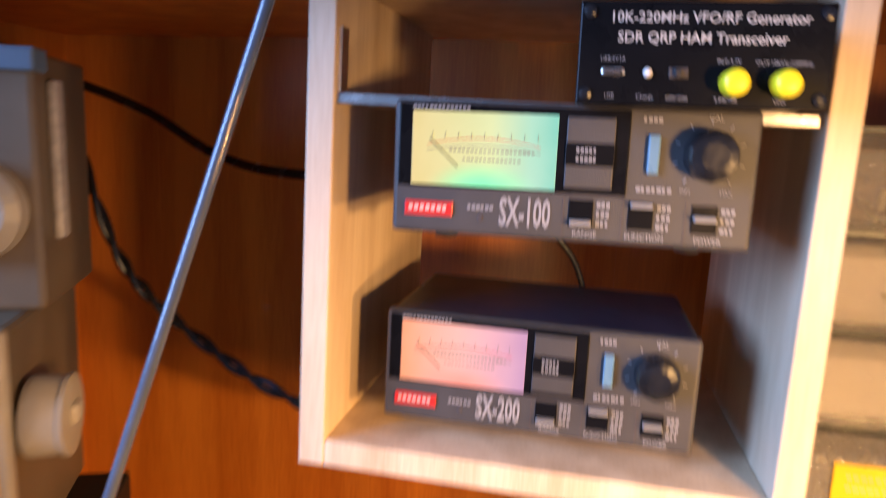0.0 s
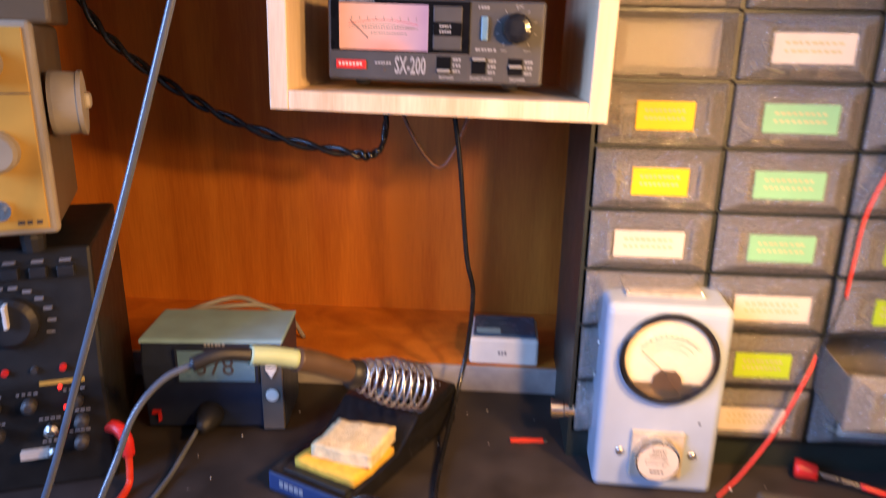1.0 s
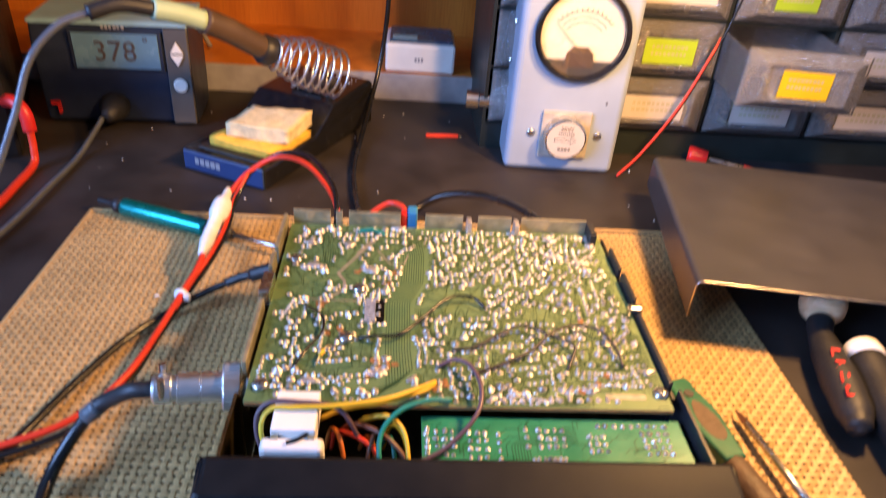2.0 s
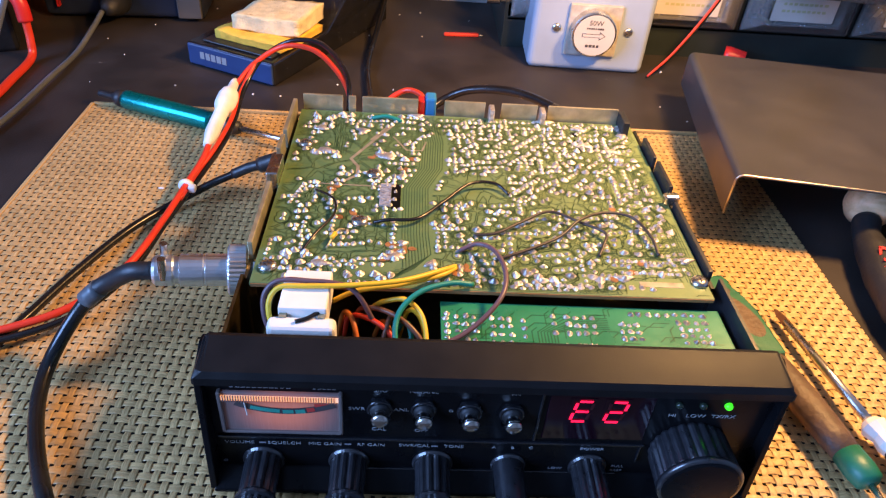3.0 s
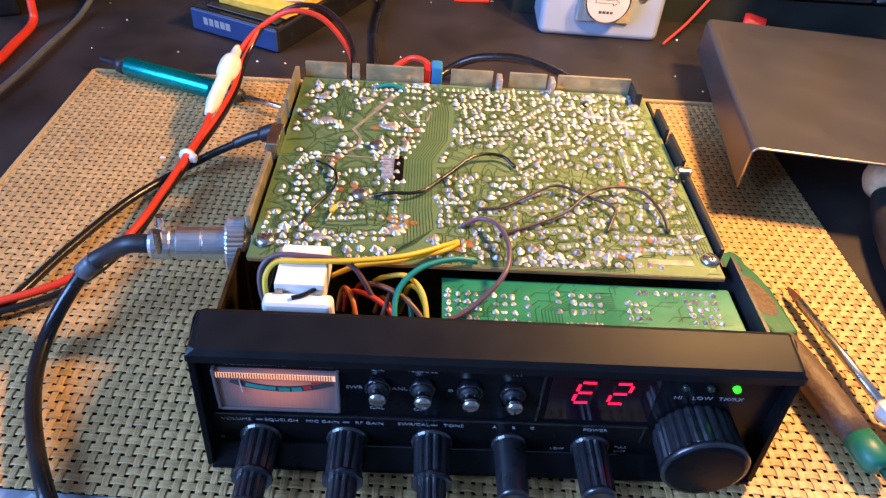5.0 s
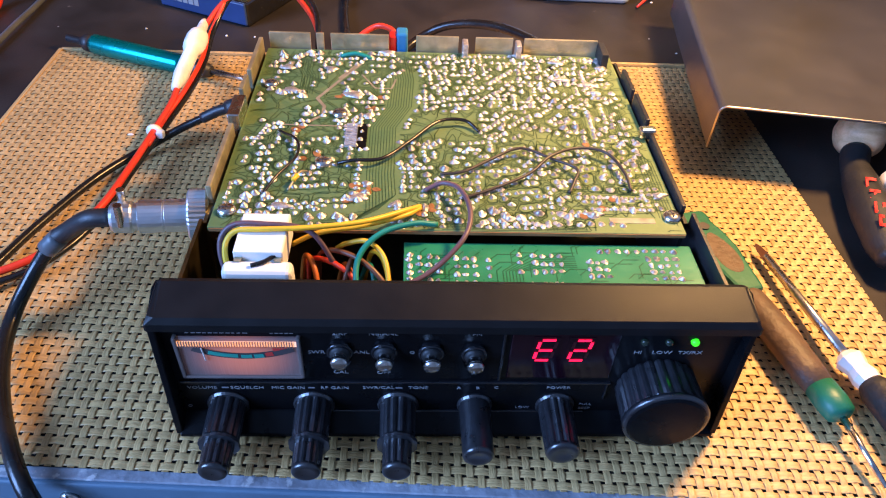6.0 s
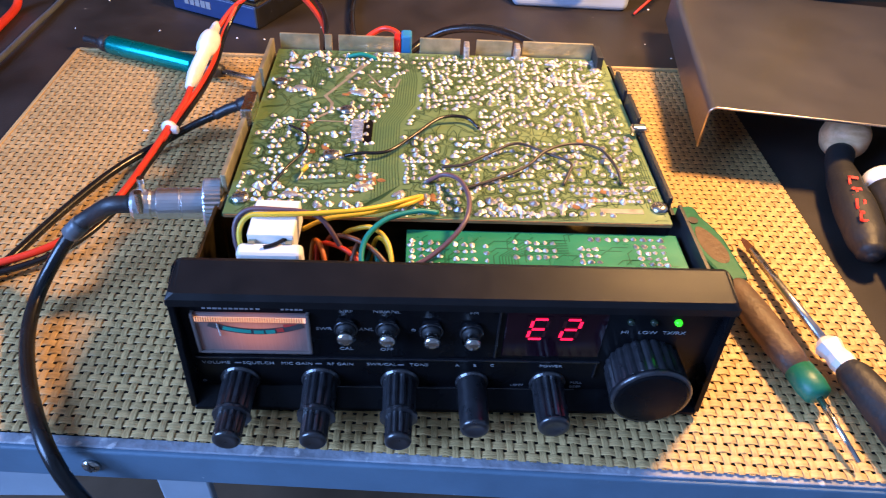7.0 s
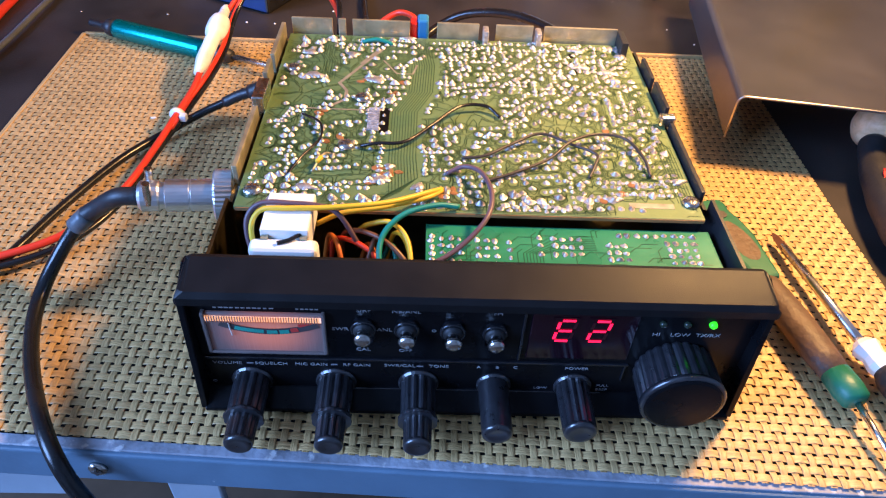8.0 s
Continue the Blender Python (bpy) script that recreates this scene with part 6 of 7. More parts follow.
LABELS = {(0, 5): (M_LABY, 0.044), (0, 4): (M_LABY, 0.044), (0, 3): (M_LABW, 0.056), (0, 2): (M_LABW, 0.05), (0, 1): (M_LABL, 0.05),
          (1, 6): (M_LABW, 0.060), (1, 5): (M_LABG, 0.056), (1, 4): (M_LABG, 0.054), (1, 3): (M_LABG, 0.052), (1, 2): (M_LABW, 0.062), (1, 1): (M_LABL, 0.046), (1, 0): (M_LABW, 0.056),
          (2, 6): (M_LABT, 0.06), (2, 5): (M_LABW, 0.052), (2, 4): (M_LABL, 0.040), (2, 3): (M_LABL, 0.038), (2, 2): (M_LABL, 0.038), (2, 1): (M_LABY, 0.040), (2, 0): (M_LABW, 0.056),
          (3, 1): (M_LABW, 0.05), (3, 0): (M_LABW, 0.06), (3, 3): (M_LABW, 0.04)}


def hollow_front(wd, ht):
    """A drawer front: a thin pyramid frame round a recessed flat."""
    b = bmesh.new()
    pts = [[(-wd / 2 + ix, y, -ht / 2 + ix * 0.6), (wd / 2 - ix, y, -ht / 2 + ix * 0.6), (wd / 2 - ix, y, ht / 2 - ix * 0.6), (-wd / 2 + ix, y, ht / 2 - ix * 0.6)] for ix, y in ((0, 0.012), (0.0, 0.009), (0.014, 0.0), (0.0165, 0.0), (0.0175, 0.0025))]
    rings = [[b.verts.new(p) for p in ring] for ring in pts]
    for p, q in zip(rings, rings[1:]):
        for i in range(4):
            b.faces.new((p[i], p[(i + 1) % 4], q[(i + 1) % 4], q[i]))
    b.faces.new(rings[-1])
    bmesh.ops.recalc_face_normals(b, faces=b.faces[:])
    return b


WD, HT = PX - 0.0055, PZ - 0.0042
me_front = bpy.data.meshes.new("drawer_front")
hollow_front(WD, HT).to_mesh(me_front)
me_front.materials.append(M_PLASTICCLEAR)
bt = box(-WD / 2 + 0.002, -WD / 2 + 0.0034, 0.010, 0.128, -HT / 2, HT / 2 - 0.006)
bt = box(WD / 2 - 0.0034, WD / 2 - 0.002, 0.010, 0.128, -HT / 2, HT / 2 - 0.006, bm=bt)
bt = box(-WD / 2 + 0.0034, WD / 2 - 0.0034, 0.010, 0.128, -HT / 2, -HT / 2 + 0.0014, bm=bt)
bt = box(-WD / 2 + 0.0034, WD / 2 - 0.0034, 0.1266, 0.128, -HT / 2, HT / 2 - 0.006, bm=bt)
me_tray = bpy.data.meshes.new("drawer_tray")
bt.to_mesh(me_tray)
me_tray.materials.append(M_PLASTICCLEAR)
rd = random.Random(21)
for c in range(COLS):
    for r in range(ROWS_N):
        pull = 0.075 if (c, r) == (2, 1) else 0.0
        x, z = X0 + (c + 0.5) * PX - 0.0015, Z0 + (r + 0.5) * PZ - 0.001
        if pull:
            x -= 0.014
        nm = {M_LABY: "yellow", M_LABG: "mint green", M_LABL: "lime green", M_LABW: "white", M_LABT: "turquoise"}
        lab = LABELS.get((c, r))
        what = f"clear plastic parts drawer with a {nm[lab[0]]} label" if lab else "clear plastic parts drawer without a label"
        d = thing("parts_drawer", pose(x, 0.440 - pull, z, 0, 0, -6 if pull else 0), what + (", pulled out" if pull else " in the cabinet"), "drawer", "parts drawers")
        for nme, me in (("drawer_front", me_front), ("drawer_tray", me_tray)):
            o = new(nme, me)
            o.parent = d
        b = None
        for k in range(16):
            s = rd.uniform(0.003, 0.010)
            px, py, pz = rd.uniform(-0.034, 0.034), rd.uniform(0.018, 0.075), -HT / 2 + 0.0016
            b = box(px - s, px + s, py - s * 0.6, py + s * 0.6, pz, pz + rd.uniform(0.004, 0.026), 0.0008, 1, bm=b)
        part("contents", b, M_INNER, d, "small stored parts")
        b = None
        for k in range(9):
            px, py = rd.uniform(-0.036, 0.036), rd.uniform(0.016, 0.04)
            pz = -HT / 2 + 0.0018 + rd.uniform(0, 0.016)
            b = rod((px, py, pz), (px + rd.uniform(-0.012, 0.012), py + rd.uniform(-0.004, 0.01), pz + rd.uniform(-0.001, 0.012)), rd.uniform(0.0006, 0.0022), seg=8, bm=b)
        part("metal_parts", b, M_TIN, d, "small bright metal parts")
        # white block behind two drawer fronts imitates the lamp's glare on the plastic
        if (c, r) in ((0, 6), (0, 7)):
            part("glare_block", box(-0.040, 0.040, 0.016, 0.030, -HT / 2 + 0.0016, HT / 2 - 0.004, 0.002), M_WHITEPL, d, "white block standing in for lamp glare on the drawer front")
        if lab:
            lw = lab[1]
            off = rd.uniform(-0.002, 0.002)
            o = part("label", box(off - lw / 2, off + lw / 2, 0.0012, 0.0018, -0.0115, 0.0105), lab[0], d, nm[lab[0]] + " paper label")
            for zz in (0.0035, -0.0025):
                bars(off - lw * 0.36, off + lw * 0.36, zz, 0.0022, 9, 0.0012, M_FAINT, o, "print", rd.randint(0, 99), 0.0001)

# ---- small box shelf with meters ----
MB = pose(-0.0720, 0.3820, 0.3087, 0, 1.1, 0.5)
sh = thing("box_shelf", MB, "small pale wooden box shelf hung below the board", "shelf")
HW, TH, DP, HH = 0.1190, 0.0135, 0.205, 0.2500
part("side_board", box(-HW, -HW + TH, 0, DP, 0.0, HH, 0.0008), M_PALEWOOD, sh)
part("side_board", box(HW - TH, HW, 0, DP, 0.0, HH, 0.0008), M_PALEWOOD, sh)
part("bottom_board", box(-HW + TH, HW - TH, 0.0004, DP, 0.0, TH, 0.0008), M_PALEWOOD, sh)
part("top_board", box(-HW + TH, HW - TH, 0.0004, DP, HH - TH, HH, 0.0008), M_PALEWOOD, sh)


def power_meter(m, number, lit, label):
    t = thing("power_meter", m, label, "power meter", "power meters")
    part("case", box(-0.0770, 0.0770, 0.004, 0.104, 0.0, 0.0575, 0.0035, 3), M_NAVY, t)
    part("front_frame", box(-0.0775, 0.0775, 0.0, 0.008, 0.0005, 0.0580, 0.0022, 3), M_GREYPL, t)
    part("upper_panel", box(-0.0752, 0.0250, -0.0006, 0.002, 0.0210, 0.0566, 0.0006), M_FACE, t)
    mt = part("meter", box(-0.0690, -0.0050, -0.0010, 0.001, 0.0220, 0.0535, 0.0004), lit, t, "back-lit meter card")
    for r0 in (0.030, 0.0255):
        bb = bmesh.new()
        vv = []
        for i in range(17):
            f = -1 + 2 * i / 16
            vv.append([bb.verts.new((-0.037 + 0.025 * f, -0.0014, 0.0225 + (r0 + d2) * (0.66 - 0.10 * f * f))) for d2 in (0, 0.0006)])
        for p, q in zip(vv, vv[1:]):
            bb.faces.new((p[0], p[1], q[1], q[0]))
        part("scale", bb, M_REDINK if r0 > 0.026 else M_SOFTINK, mt)
    for i in range(9):
        x = -0.060 + i * 0.0058
        part("tick", box(x, x + 0.0003, -0.0015, -0.001, 0.0425, 0.0445), M_SOFTINK, mt)
    part("needle", rod((-0.0480, -0.0016, 0.0300), (-0.0610, -0.0016, 0.0420), 0.0003, seg=5), M_INK, mt)
    bars(-0.052, -0.014, 0.0372, 0.0009, 20, -0.0012, M_SOFTINK, mt, "print", 7)
    bars(-0.046, -0.020, 0.0335, 0.0008, 14, -0.0012, M_SOFTINK, mt, "print", 8)
    bars(-0.0690, -0.0430, 0.0551, 0.0012, 14, -0.0007, M_PRINT, t, "print", 2)
    part("band_plate", box(-0.0015, 0.0190, -0.0014, 0.0, 0.0235, 0.0530, 0.0006), M_GREYPL, t, "grey band plate")
    part("band_stripe", box(-0.0013, 0.0188, -0.0018, -0.0010, 0.0330, 0.0425), M_FACE, t)
    bars(0.0030, 0.0120, 0.0395, 0.0016, 5, -0.0019, M_PRINT, t, "print", 12)
    bars(0.0030, 0.0120, 0.0358, 0.0016, 5, -0.0019, M_PRINT, t, "print", 13)
    part("slide_switch", box(0.0325, 0.0375, -0.0026, 0.0, 0.0310, 0.0470, 0.0008), M_LCD, t, "pale blue slide switch")
    bars(0.0300, 0.0380, 0.0530, 0.0018, 4, -0.0003, M_PRINT, t, "print", 14)
    bars(0.0290, 0.0440, 0.0245, 0.0018, 7, -0.0003, M_PRINT, t, "print", 15)
    write("CAL", 0.0032, 0.0590, -0.0003, 0.0545, M_PRINT, t)
    write("MIN", 0.0024, 0.0490, -0.0003, 0.0245, M_PRINT, t)
    write("MAX", 0.0024, 0.0655, -0.0003, 0.0245, M_PRINT, t)
    kb = part("calibration_knob", lathe([(0.0107, 0), (0.0109, 0.001), (0.0101, 0.010), (0.0090, 0.0125), (0.0056, 0.0133), (0.002, 0.0133)], 40, pose(0.0575, 0.0, 0.0395, 90, 0, 0), flute=0.03, teeth=4), M_GLOSS, t, "round black calibration knob")
    for a in range(-140, 141, 35):
        w2 = math.radians(a)
        part("tick", rod((0.0575 + 0.0128 * math.sin(w2), -0.0002, 0.0395 + 0.0128 * math.cos(w2)), (0.0575 + 0.0148 * math.sin(w2), -0.0002, 0.0395 + 0.0148 * math.cos(w2)), 0.0003, seg=4), M_PRINT, t)
    part("maker_badge", box(-0.0715, -0.0495, -0.0010, 0.001, 0.0085, 0.0145, 0.0004), M_REDPL, t, "red maker's badge")
    bars(-0.0695, -0.0515, 0.0118, 0.0022, 7, -0.0011, M_LABW, t, "badge_print", 16)
    bars(-0.0430, -0.0310, 0.0130, 0.0016, 6, -0.0003, M_PRINT, t, "print", 17)
    part("zero_screw", lathe([(0.0014, 0), (0.0010, 0.0006)], 12, pose(-0.0370, 0.0, 0.0085, 90, 0, 0)), M_INK, t)
    write(number, 0.0165, -0.0175, -0.0003, 0.0112, M_PRINT, t, wide=0.46, bold=0.022)
    part("panel_line", box(-0.0752, 0.0752, -0.0002, 0.0, 0.0203, 0.0208), M_INK, t)
    for x, nm2, dz in ((0.0028, "RANGE", -0.0035), (0.0280, "FUNCTION", 0.0052), (0.0540, "POWER", 0.0010)):
        part("groove", box(x - 0.0040, x - 0.0034, -0.0002, 0.0, 0.0015, 0.0203), M_INK, t)
        sw = part("push_switch", box(x - 0.0014, x + 0.0092, -0.0005, 0.001, 0.0072, 0.0190, 0.0003), M_FACE, t, "black switch well")
        part("lever", box(x - 0.0008, x + 0.0086, -0.0040, 0.0, 0.0116 + dz, 0.0136 + dz, 0.0006), M_FLEX, sw, "pale grey switch lever")
        for j in range(3):
            bars(x + 0.0105, x + 0.0165, 0.0170 - 0.0040 * j, 0.0018, 3, -0.0003, M_PRINT, t, "print", 20 + j)
        write(nm2, 0.0032, x + 0.0060, -0.0003, 0.0042, M_PRINT, t, bold=0.01)
    for x in (-0.055, 0.055):
        part("foot", lathe([(0.005, 0), (0.006, 0.0018), (0.005, 0.0035)], 14, pose(x, 0.018, -0.0030)), M_RUBBER, t)
    return t


power_meter(pose(-0.0760, 0.4040, 0.3300, 0, 0.8, -0.5), "SX-200", M_PINKLIT, "dark grey power meter with a pink-lit dial in the box shelf")
power_meter(pose(-0.0655, 0.3690, 0.4345, 0, 0.2, 1.5) @ Matrix.Diagonal((0.975, 1, 1, 1)), "SX-100", M_GREENLIT, "dark grey power meter with a green-lit dial hung below a bracket")

br = thing("steel_bracket", MB @ pose(0, 0, 0), "thin steel bracket shelf inside the wooden box", "bracket")
part("plate", box(-HW + TH, HW - TH - 0.002, 0.004, 0.120, 0.1800, 0.1814, 0.0003), M_STEEL, br)
part("upstand", box(-HW + TH, -HW + TH + 0.0016, 0.004, 0.014, 0.1814, 0.2150, 0.0003), M_SATIN, br)
for x in (-0.05, 0.05):
    part("strut", box(x, x + 0.01, 0.02, 0.10, 0.1770, 0.1800, 0.0004), M_STEEL, br)

part("front_lip", box(-HW + TH, HW - TH - 0.002, 0.0025, 0.004, 0.1800, 0.1850, 0.0004), M_STEEL, br, "bright folded front edge")
w = thing("box_cable", pose(0, 0, 0), "thin black cable hanging behind the meters in the box", "cable")
part("cord", tube([(-0.030, 0.470, 0.545), (-0.055, 0.485, 0.500), (-0.085, 0.500, 0.440), (-0.060, 0.510, 0.400), (-0.045, 0.515, 0.345), (-0.050, 0.520, 0.3235)], 0.0020), M_CABLE, w, smooth=True)
vf = thing("signal_generator_unit", pose(-0.0195, 0.3430, 0.4915, 0, 0, 2.0) @ Matrix.Diagonal((0.985, 0.985, 0.985, 1)), "black signal generator box with white print and two yellow caps", "signal generator")
part("case", box(-0.0420, 0.0420, 0.0025, 0.075, 0.0005, 0.0370, 0.001), M_BLACK, vf)
part("front_plate", box(-0.0450, 0.0450, 0.0, 0.0025, 0.0, 0.0380, 0.0008), M_FACE, vf)
write("10K-220MHz VFO/RF Generator", 0.0052, 0.001, -0.0003, 0.0320, M_LABW, vf, bold=0.012)
write("SDR QRP HAM Transceiver", 0.0052, -0.001, -0.0003, 0.0248, M_LABW, vf, bold=0.012)
for s, x, z in (("USB:5V1A", -0.0320, 0.0170), ("USB", -0.0325, 0.0035), ("Charge", -0.0195, 0.0033), ("OFF/ON", -0.0080, 0.0031), ("S-METER", 0.0095, 0.0030), ("VFO", 0.0280, 0.0028), ("IN:0-3.3V", 0.0095, 0.0168), ("OUT:10KHz-220MHz", 0.0285, 0.0165)):
    write(s, 0.0022, x, -0.0003, z, M_PRINT, vf)
p = part("usb_port", box(-0.0365, -0.0270, -0.0006, 0.001, 0.0108, 0.0140, 0.0012), M_STEEL, vf)
part("opening", box(-0.0352, -0.0283, -0.0009, 0.0, 0.0116, 0.0132, 0.0006), M_INK, p)
part("charge_lamp", lathe([(0.0019, 0), (0.0016, 0.0012), (0.0006, 0.0018)], 14, pose(-0.0190, 0, 0.0122, 90, 0, 0)), M_WHITEPL, vf, smooth=True)
part("slide_switch", box(-0.0115, -0.0045, -0.0006, 0.0, 0.0105, 0.0142, 0.0003), M_INK, vf)
part("slider", box(-0.0095, -0.0072, -0.0024, 0.0, 0.0110, 0.0137, 0.0003), M_BLACK, vf)
for x in (0.0110, 0.0285):
    part("socket_cap", lathe([(0.0043, 0), (0.0049, 0.001), (0.0049, 0.008), (0.0043, 0.0095), (0.0025, 0.010)], 26, pose(x, 0, 0.0090, 90, 0, 0)), M_YELLOWKNOB, vf, "yellow plastic socket cap", smooth=True)
for x in (-0.0415, 0.0415):
    for z in (0.0040, 0.0340):
        s = part("corner_screw", lathe([(0.0026, 0), (0.0024, 0.0008), (0.001, 0.0012)], 14, pose(x, 0, z, 90, 0, 0)), M_GLOSS, vf)

# ---- instruments stacked beside the cupboard wall ----
bk = thing("bench_instrument", pose(-0.3400, 0.3850, -0.003, 0, 0, 22), "black bench multimeter with knobs, keys and sockets", "test instrument")
b = extrude([(0.0, 0.0), (-0.012, 0.10), (0.004, 0.205), (0.16, 0.205), (0.17, 0.0)], side(-0.19), 0.19, bevel=0.003)
part("case", b, M_BENCHBLACK, bk)
dk = part("range_knob", lathe([(0.0200, 0), (0.0195, 0.006), (0.0150, 0.010)], 30, pose(-0.060, -0.004, 0.150, 86, 0, 0)), M_BLACK, bk, "round range knob")
part("pointer", box(-0.0615, -0.0585, -0.0190, -0.010, 0.150, 0.168, 0.0006), M_WHITEPL, dk)
for a in range(-110, 111, 20):
    w2 = math.radians(a)
    part("range_mark", box(-0.060 + 0.028 * math.sin(w2) - 0.003, -0.060 + 0.028 * math.sin(w2) + 0.003, -0.0060, -0.003, 0.150 + 0.028 * math.cos(w2) - 0.0008, 0.150 + 0.028 * math.cos(w2) + 0.0008), M_DIMPRINT, bk)
for i in range(5):
    part("push_key", box(-0.100 + i * 0.019, -0.088 + i * 0.019, -0.0050, 0.004, 0.184, 0.192, 0.0008), M_BLACK, bk)
    part("key_mark", box(-0.098 + i * 0.019, -0.090 + i * 0.019, -0.0020, 0.004, 0.1955, 0.1968), M_DIMPRINT, bk)
for i in range(4):
    part("indicator", lathe([(0.0028, 0), (0.0024, 0.003)], 12, pose(-0.088 + i * 0.020, -0.0105, 0.112, 95, 0, 0)), M_REDPL if i % 3 != 2 else M_GREYPL, bk)
for x, z in ((-0.032, 0.096), (-0.030, 0.078)):
    part("lamp", lathe([(0.0018, 0), (0.0012, 0.002)], 10, pose(x, -0.0125, z, 95, 0, 0)), M_REDLED, bk, "small lit red lamp")
part("marked_strip", box(-0.046, -0.014, -0.0125, -0.004, 0.0985, 0.1015), M_OCHRE, bk)
for i, (x, z, mm) in enumerate(((-0.080, 0.083, M_GREYPL), (-0.055, 0.083, M_GREYPL), (-0.022, 0.083, M_GREYPL), (-0.080, 0.060, M_GREYPL), (-0.042, 0.060, M_STEEL), (-0.020, 0.064, M_GREYPL), (-0.022, 0.046, M_GREYPL), (-0.042, 0.040, M_STEEL))):
    part("socket", lathe([(0.0055, 0), (0.0055, 0.006), (0.0030, 0.008)], 14, pose(x, -0.011, z, 95, 0, 0)), mm, bk)
    bars(x - 0.008, x + 0.008, z + 0.0095, 0.0016, 4, -0.0125, M_DIMPRINT, bk, "print", 30 + i)
part("fuse_label", box(-0.068, -0.044, -0.0108, -0.004, 0.034, 0.040), M_LABW, bk)
rl = thing("red_test_lead", pose(0, 0, 0), "red test lead plugged into the black instrument", "cable")
part("plug", tube([(-0.3440, 0.3830, 0.0470), (-0.3320, 0.3780, 0.0475), (-0.3245, 0.3750, 0.0400), (-0.3230, 0.3735, 0.0260)], 0.0052, 8, 14), M_REDPL, rl, smooth=True)
part("lead", tube([(-0.3230, 0.3735, 0.0280), (-0.3225, 0.3710, 0.0120), (-0.3220, 0.3640, 0.0010), (-0.3205, 0.3300, 0.0000), (-0.3200, 0.2880, 0.0002), (-0.3330, 0.2200, 0.0002), (-0.3800, 0.1700, 0.0002)], 0.0030), M_RED, rl, smooth=True)

gn = thing("signal_generator", pose(-0.3500, 0.3640, 0.2080, 0, 0, 25), "beige signal generator with an ochre face, on the black instrument", "test instrument")
part("case", box(-0.17, 0.0, 0.006, 0.15, 0.010, 0.158, 0.005, 3), M_BEIGE, gn)
part("face_rim", box(-0.172, 0.002, 0.0, 0.012, 0.010, 0.160, 0.004, 3), M_CREAM, gn)
part("face_panel", box(-0.168, -0.004, -0.0012, 0.003, 0.0145, 0.1555, 0.001), M_OCHRE, gn, "ochre printed face")
part("groove", box(-0.168, -0.004, -0.0016, 0.0, 0.1110, 0.1118), M_INK, gn)
for x, z, r in ((-0.030, 0.132, 0.0125), (-0.030, 0.072, 0.0150)):
    part("knob", lathe([(r, 0), (r * 0.96, 0.010), (r * 0.8, 0.013)], 28, pose(x, -0.001, z, 90, 0, 0)), M_CREAM, gn, "round cream knob", smooth=False)
part("socket", lathe([(0.0075, 0), (0.0075, 0.003), (0.0045, 0.003), (0.0045, 0.010)], 20, pose(-0.034, -0.001, 0.030, 90, 0, 0)), M_CHROME, gn, "coaxial output socket")
for i, (x, z) in enumerate(((-0.034, 0.100), (-0.034, 0.093), (-0.014, 0.020))):
    bars(x - 0.010, x + 0.008, z, 0.0028, 3, -0.0014, M_INK, gn, "print", 40 + i)
kn = part("side_knob", lathe([(0.0230, 0), (0.0235, 0.003), (0.0225, 0.018), (0.0235, 0.019), (0.0235, 0.022), (0.016, 0.0228)], 40, pose(0.004, 0.030, 0.1020, 0, 90, 0)), M_CREAM, gn, "large cream side dial")
part("crank", box(0.022, 0.031, 0.022, 0.036, 0.098, 0.110, 0.003), M_CREAM, kn)
for x in (-0.15, -0.02):
    for y in (0.02, 0.13):
        part("foot", lathe([(0.008, -0.0065), (0.009, 0.004), (0.007, 0.011)], 12, pose(x, y, 0.0)), M_RUBBER, gn)
up = thing("upper_instrument", pose(-0.3640, 0.4150, 0.3660, 0, 0, 25), "small beige instrument with a metal lip, on the signal generator", "test instrument")
part("case", box(-0.15, 0.0, 0.0, 0.11, 0.0, 0.150, 0.004, 3), M_BEIGE, up)
part("lip", box(-0.152, 0.002, -0.004, 0.02, 0.138, 0.1515, 0.002), M_TRIM, up)
part("clamp", box(0.0, 0.006, 0.02, 0.035, 0.04, 0.135, 0.002), M_PLATE, up, "brassy clamp")
part("dial", lathe([(0.030, 0), (0.029, 0.012), (0.022, 0.016)], 30, pose(-0.036, 0, 0.060, 90, 0, 0)), M_CREAM, up)

# ---- small white box on the ledge ----
sb = thing("small_box", pose(-0.0100, 0.5735, 0.0256, 0, 0, -1), "small white box with a dark blue top on the ledge", "box")
part("body", box(-0.0370, 0.0370, 0.0, 0.064, 0.0, 0.030, 0.003), M_WHITEPL, sb)
part("top_panel", box(-0.0330, 0.0340, 0.006, 0.060, 0.0295, 0.0330, 0.001), M_SCREENBLUE, sb, "dark blue top")
part("label", box(-0.0300, -0.004, 0.010, 0.022, 0.0328, 0.0336), M_TEAL, sb)
bars(-0.006, 0.004, 0.014, 0.0040, 3, 0.0, M_DIMPRINT, sb, "print", 50)

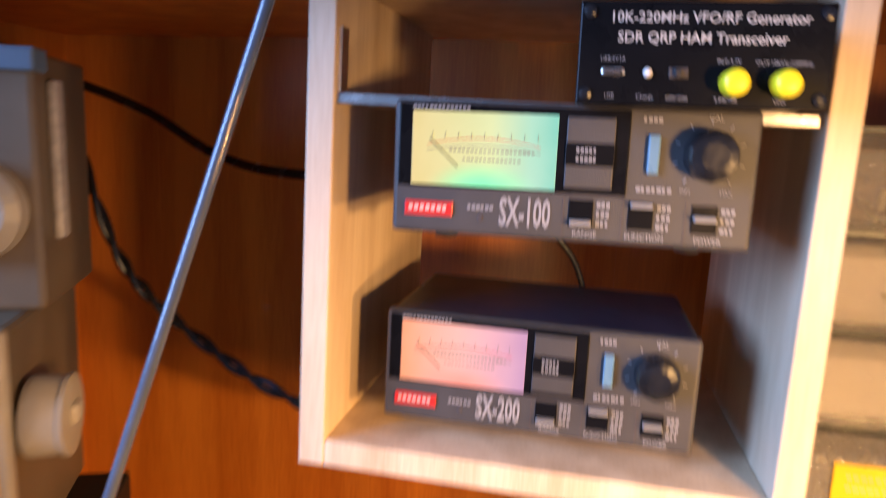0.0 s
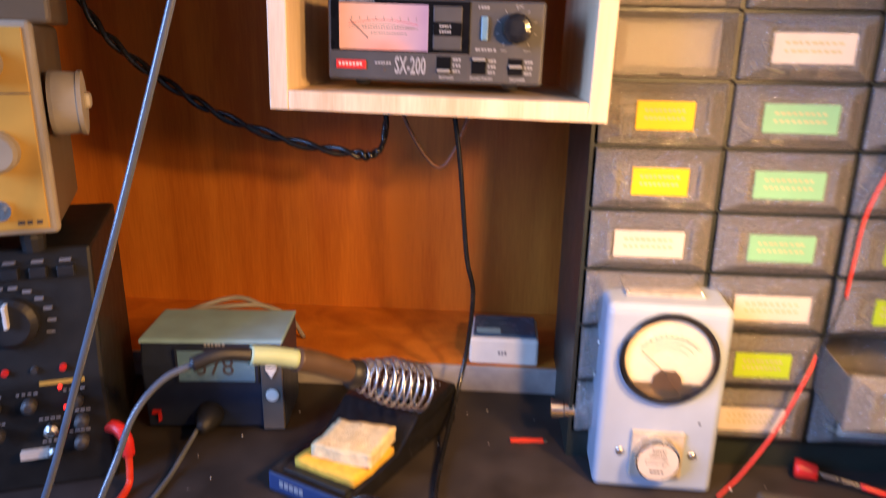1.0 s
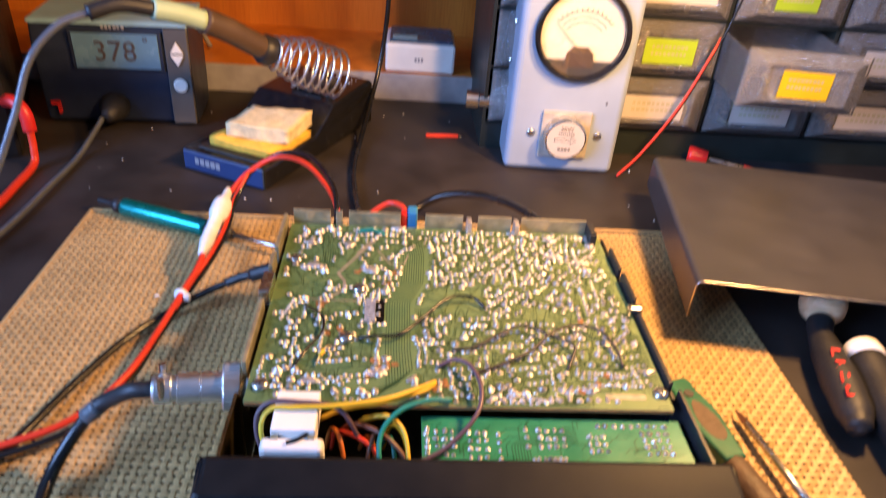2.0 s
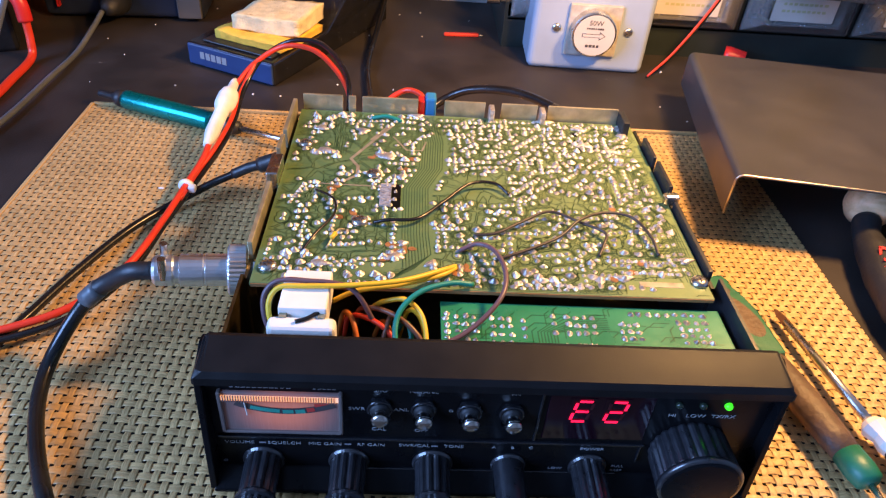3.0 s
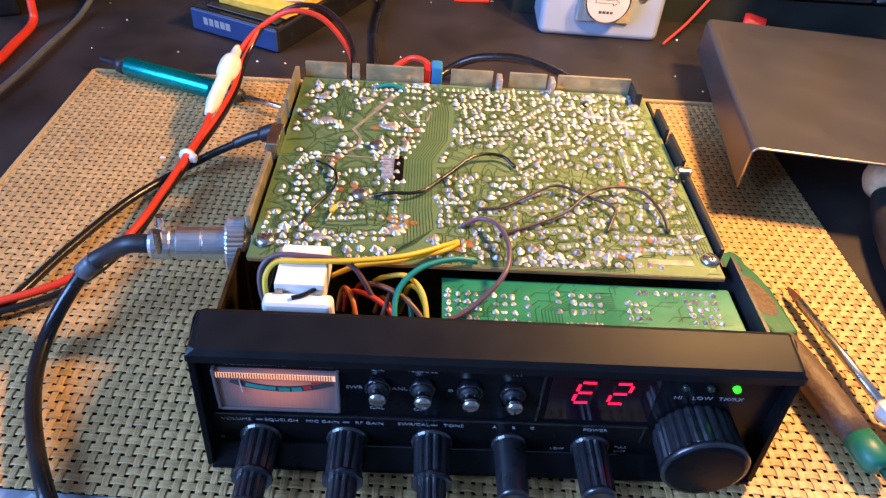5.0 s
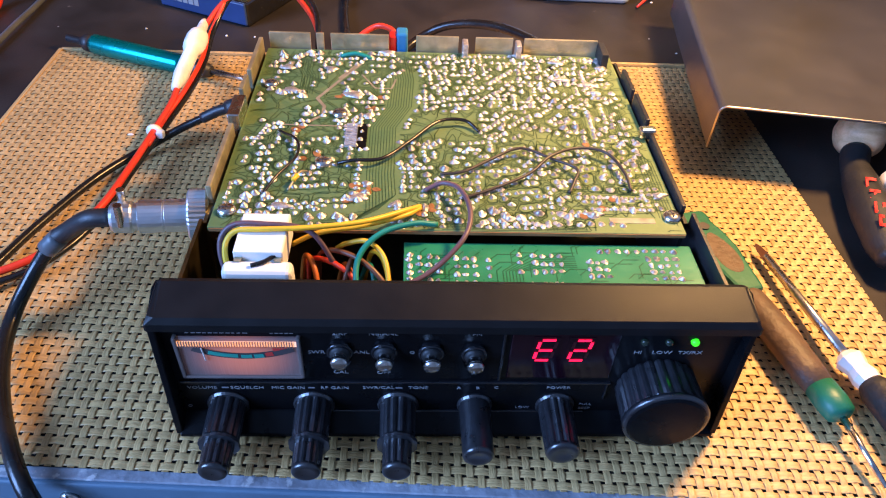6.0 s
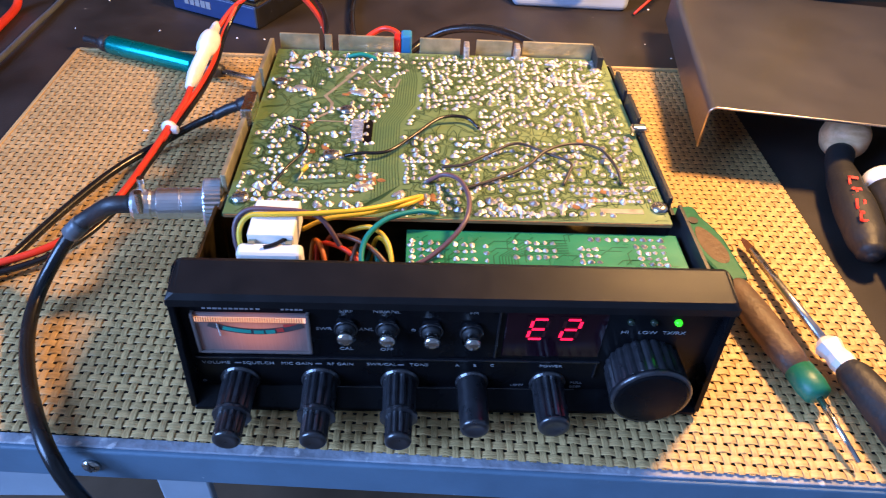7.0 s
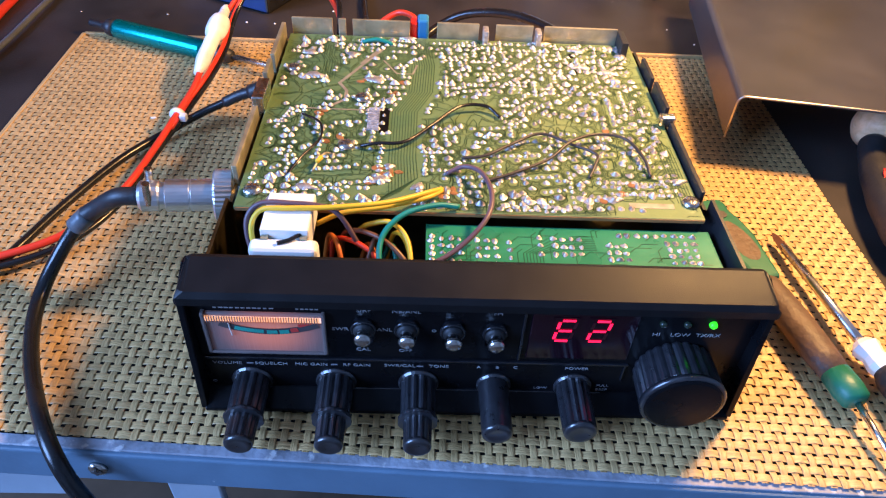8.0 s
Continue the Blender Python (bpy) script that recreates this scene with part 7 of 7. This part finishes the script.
# ---- cables on the cupboard wall ----
w = thing("wall_cable", pose(0, 0, 0), "thick black cable sagging along the back panel", "cable")
part("cord", tube([(-0.600, 0.66, 0.520), (-0.545, 0.66, 0.515), (-0.455, 0.65, 0.488), (-0.380, 0.64, 0.452), (-0.300, 0.62, 0.440), (-0.18, 0.60, 0.445)], 0.0045), M_CABLE, w, smooth=True)
w = thing("twisted_pair", pose(0, 0, 0), "black twisted flex sagging below the box shelf", "cable")
path = spline([(-0.450, 0.53, 0.520), (-0.430, 0.53, 0.457), (-0.404, 0.53, 0.385), (-0.375, 0.53, 0.348), (-0.328, 0.53, 0.314), (-0.279, 0.53, 0.287), (-0.216, 0.53, 0.266), (-0.160, 0.53, 0.257), (-0.144, 0.53, 0.256), (-0.132, 0.53, 0.268), (-0.128, 0.53, 0.312)], 14)
for ph in (0, math.pi):
    q = [p + 0.0027 * Vector((math.sin(i * 0.42 + ph) * 0.4, math.cos(i * 0.42 + ph), math.sin(i * 0.42 + ph))) for i, p in enumerate(path)]
    part("core", tube(q, 0.0025, raw=True, seg=8), M_CABLE, w, smooth=True)
w = thing("looped_wire", pose(0, 0, 0), "thin dark wire looping below the box shelf", "cable")
part("cord", tube([(-0.122, 0.57, 0.312), (-0.118, 0.57, 0.289), (-0.100, 0.57, 0.255), (-0.082, 0.57, 0.239), (-0.068, 0.57, 0.255), (-0.056, 0.57, 0.286), (-0.048, 0.57, 0.312)], 0.0019), M_BROWN, w, smooth=True)
w = thing("hanging_cable", pose(0, 0, 0), "black cable hanging from the box shelf down to the desk", "cable")
part("cord", tube([(-0.0680, 0.500, 0.318), (-0.0590, 0.500, 0.255), (-0.0510, 0.500, 0.171), (-0.0440, 0.510, 0.130), (-0.0480, 0.520, 0.070), (-0.0560, 0.500, 0.030), (-0.0640, 0.450, 0.006), (-0.0680, 0.390, 0.001), (-0.0640, 0.340, 0.001), (-0.0560, 0.290, 0.002), (-0.0500, 0.230, 0.005), (-0.050, 0.206, 0.012)], 0.0023), M_CABLE, w, smooth=True)
w = thing("blue_grey_cable", pose(0, 0, 0), "glossy dark cable stretched from the board above to the desk", "cable")
part("cord", tube([(-0.168, 0.329, 0.565), (-0.192, 0.317, 0.480), (-0.243, 0.290, 0.300), (-0.281, 0.268, 0.170), (-0.312, 0.245, 0.065), (-0.340, 0.215, 0.003), (-0.40, 0.15, 0.001)], 0.0024), M_SHEEN, w, smooth=True)

# ---- crumbs and clippings on the desk ----
for i in range(34):
    x, y = rnd.uniform(-0.32, 0.30), rnd.uniform(0.31, 0.54)
    if 0.05 < x < 0.18 and 0.39 < y:
        continue
    r = rnd.uniform(0.0005, 0.0011)
    o = part("crumb", lathe([(r, 0), (r * 0.7, r * 0.6), (r * 0.2, r * 0.8)], 6, pose(x, y, -0.003)), M_TRANSL if i % 3 else M_SOLDER)
    tagged(o, "tiny pale crumb or solder bit on the desk", "crumb", "crumbs")
for x, y in ((-0.176, 0.196),):
    o = part("crumb", lathe([(0.0011, 0), (0.0007, 0.0006)], 6, pose(x, y, -0.0004) @ Matrix.Diagonal((1.8, 0.7, 1, 1))), M_TRANSL)
    tagged(o, "tiny pale scrap on the placemat", "crumb", "crumbs")
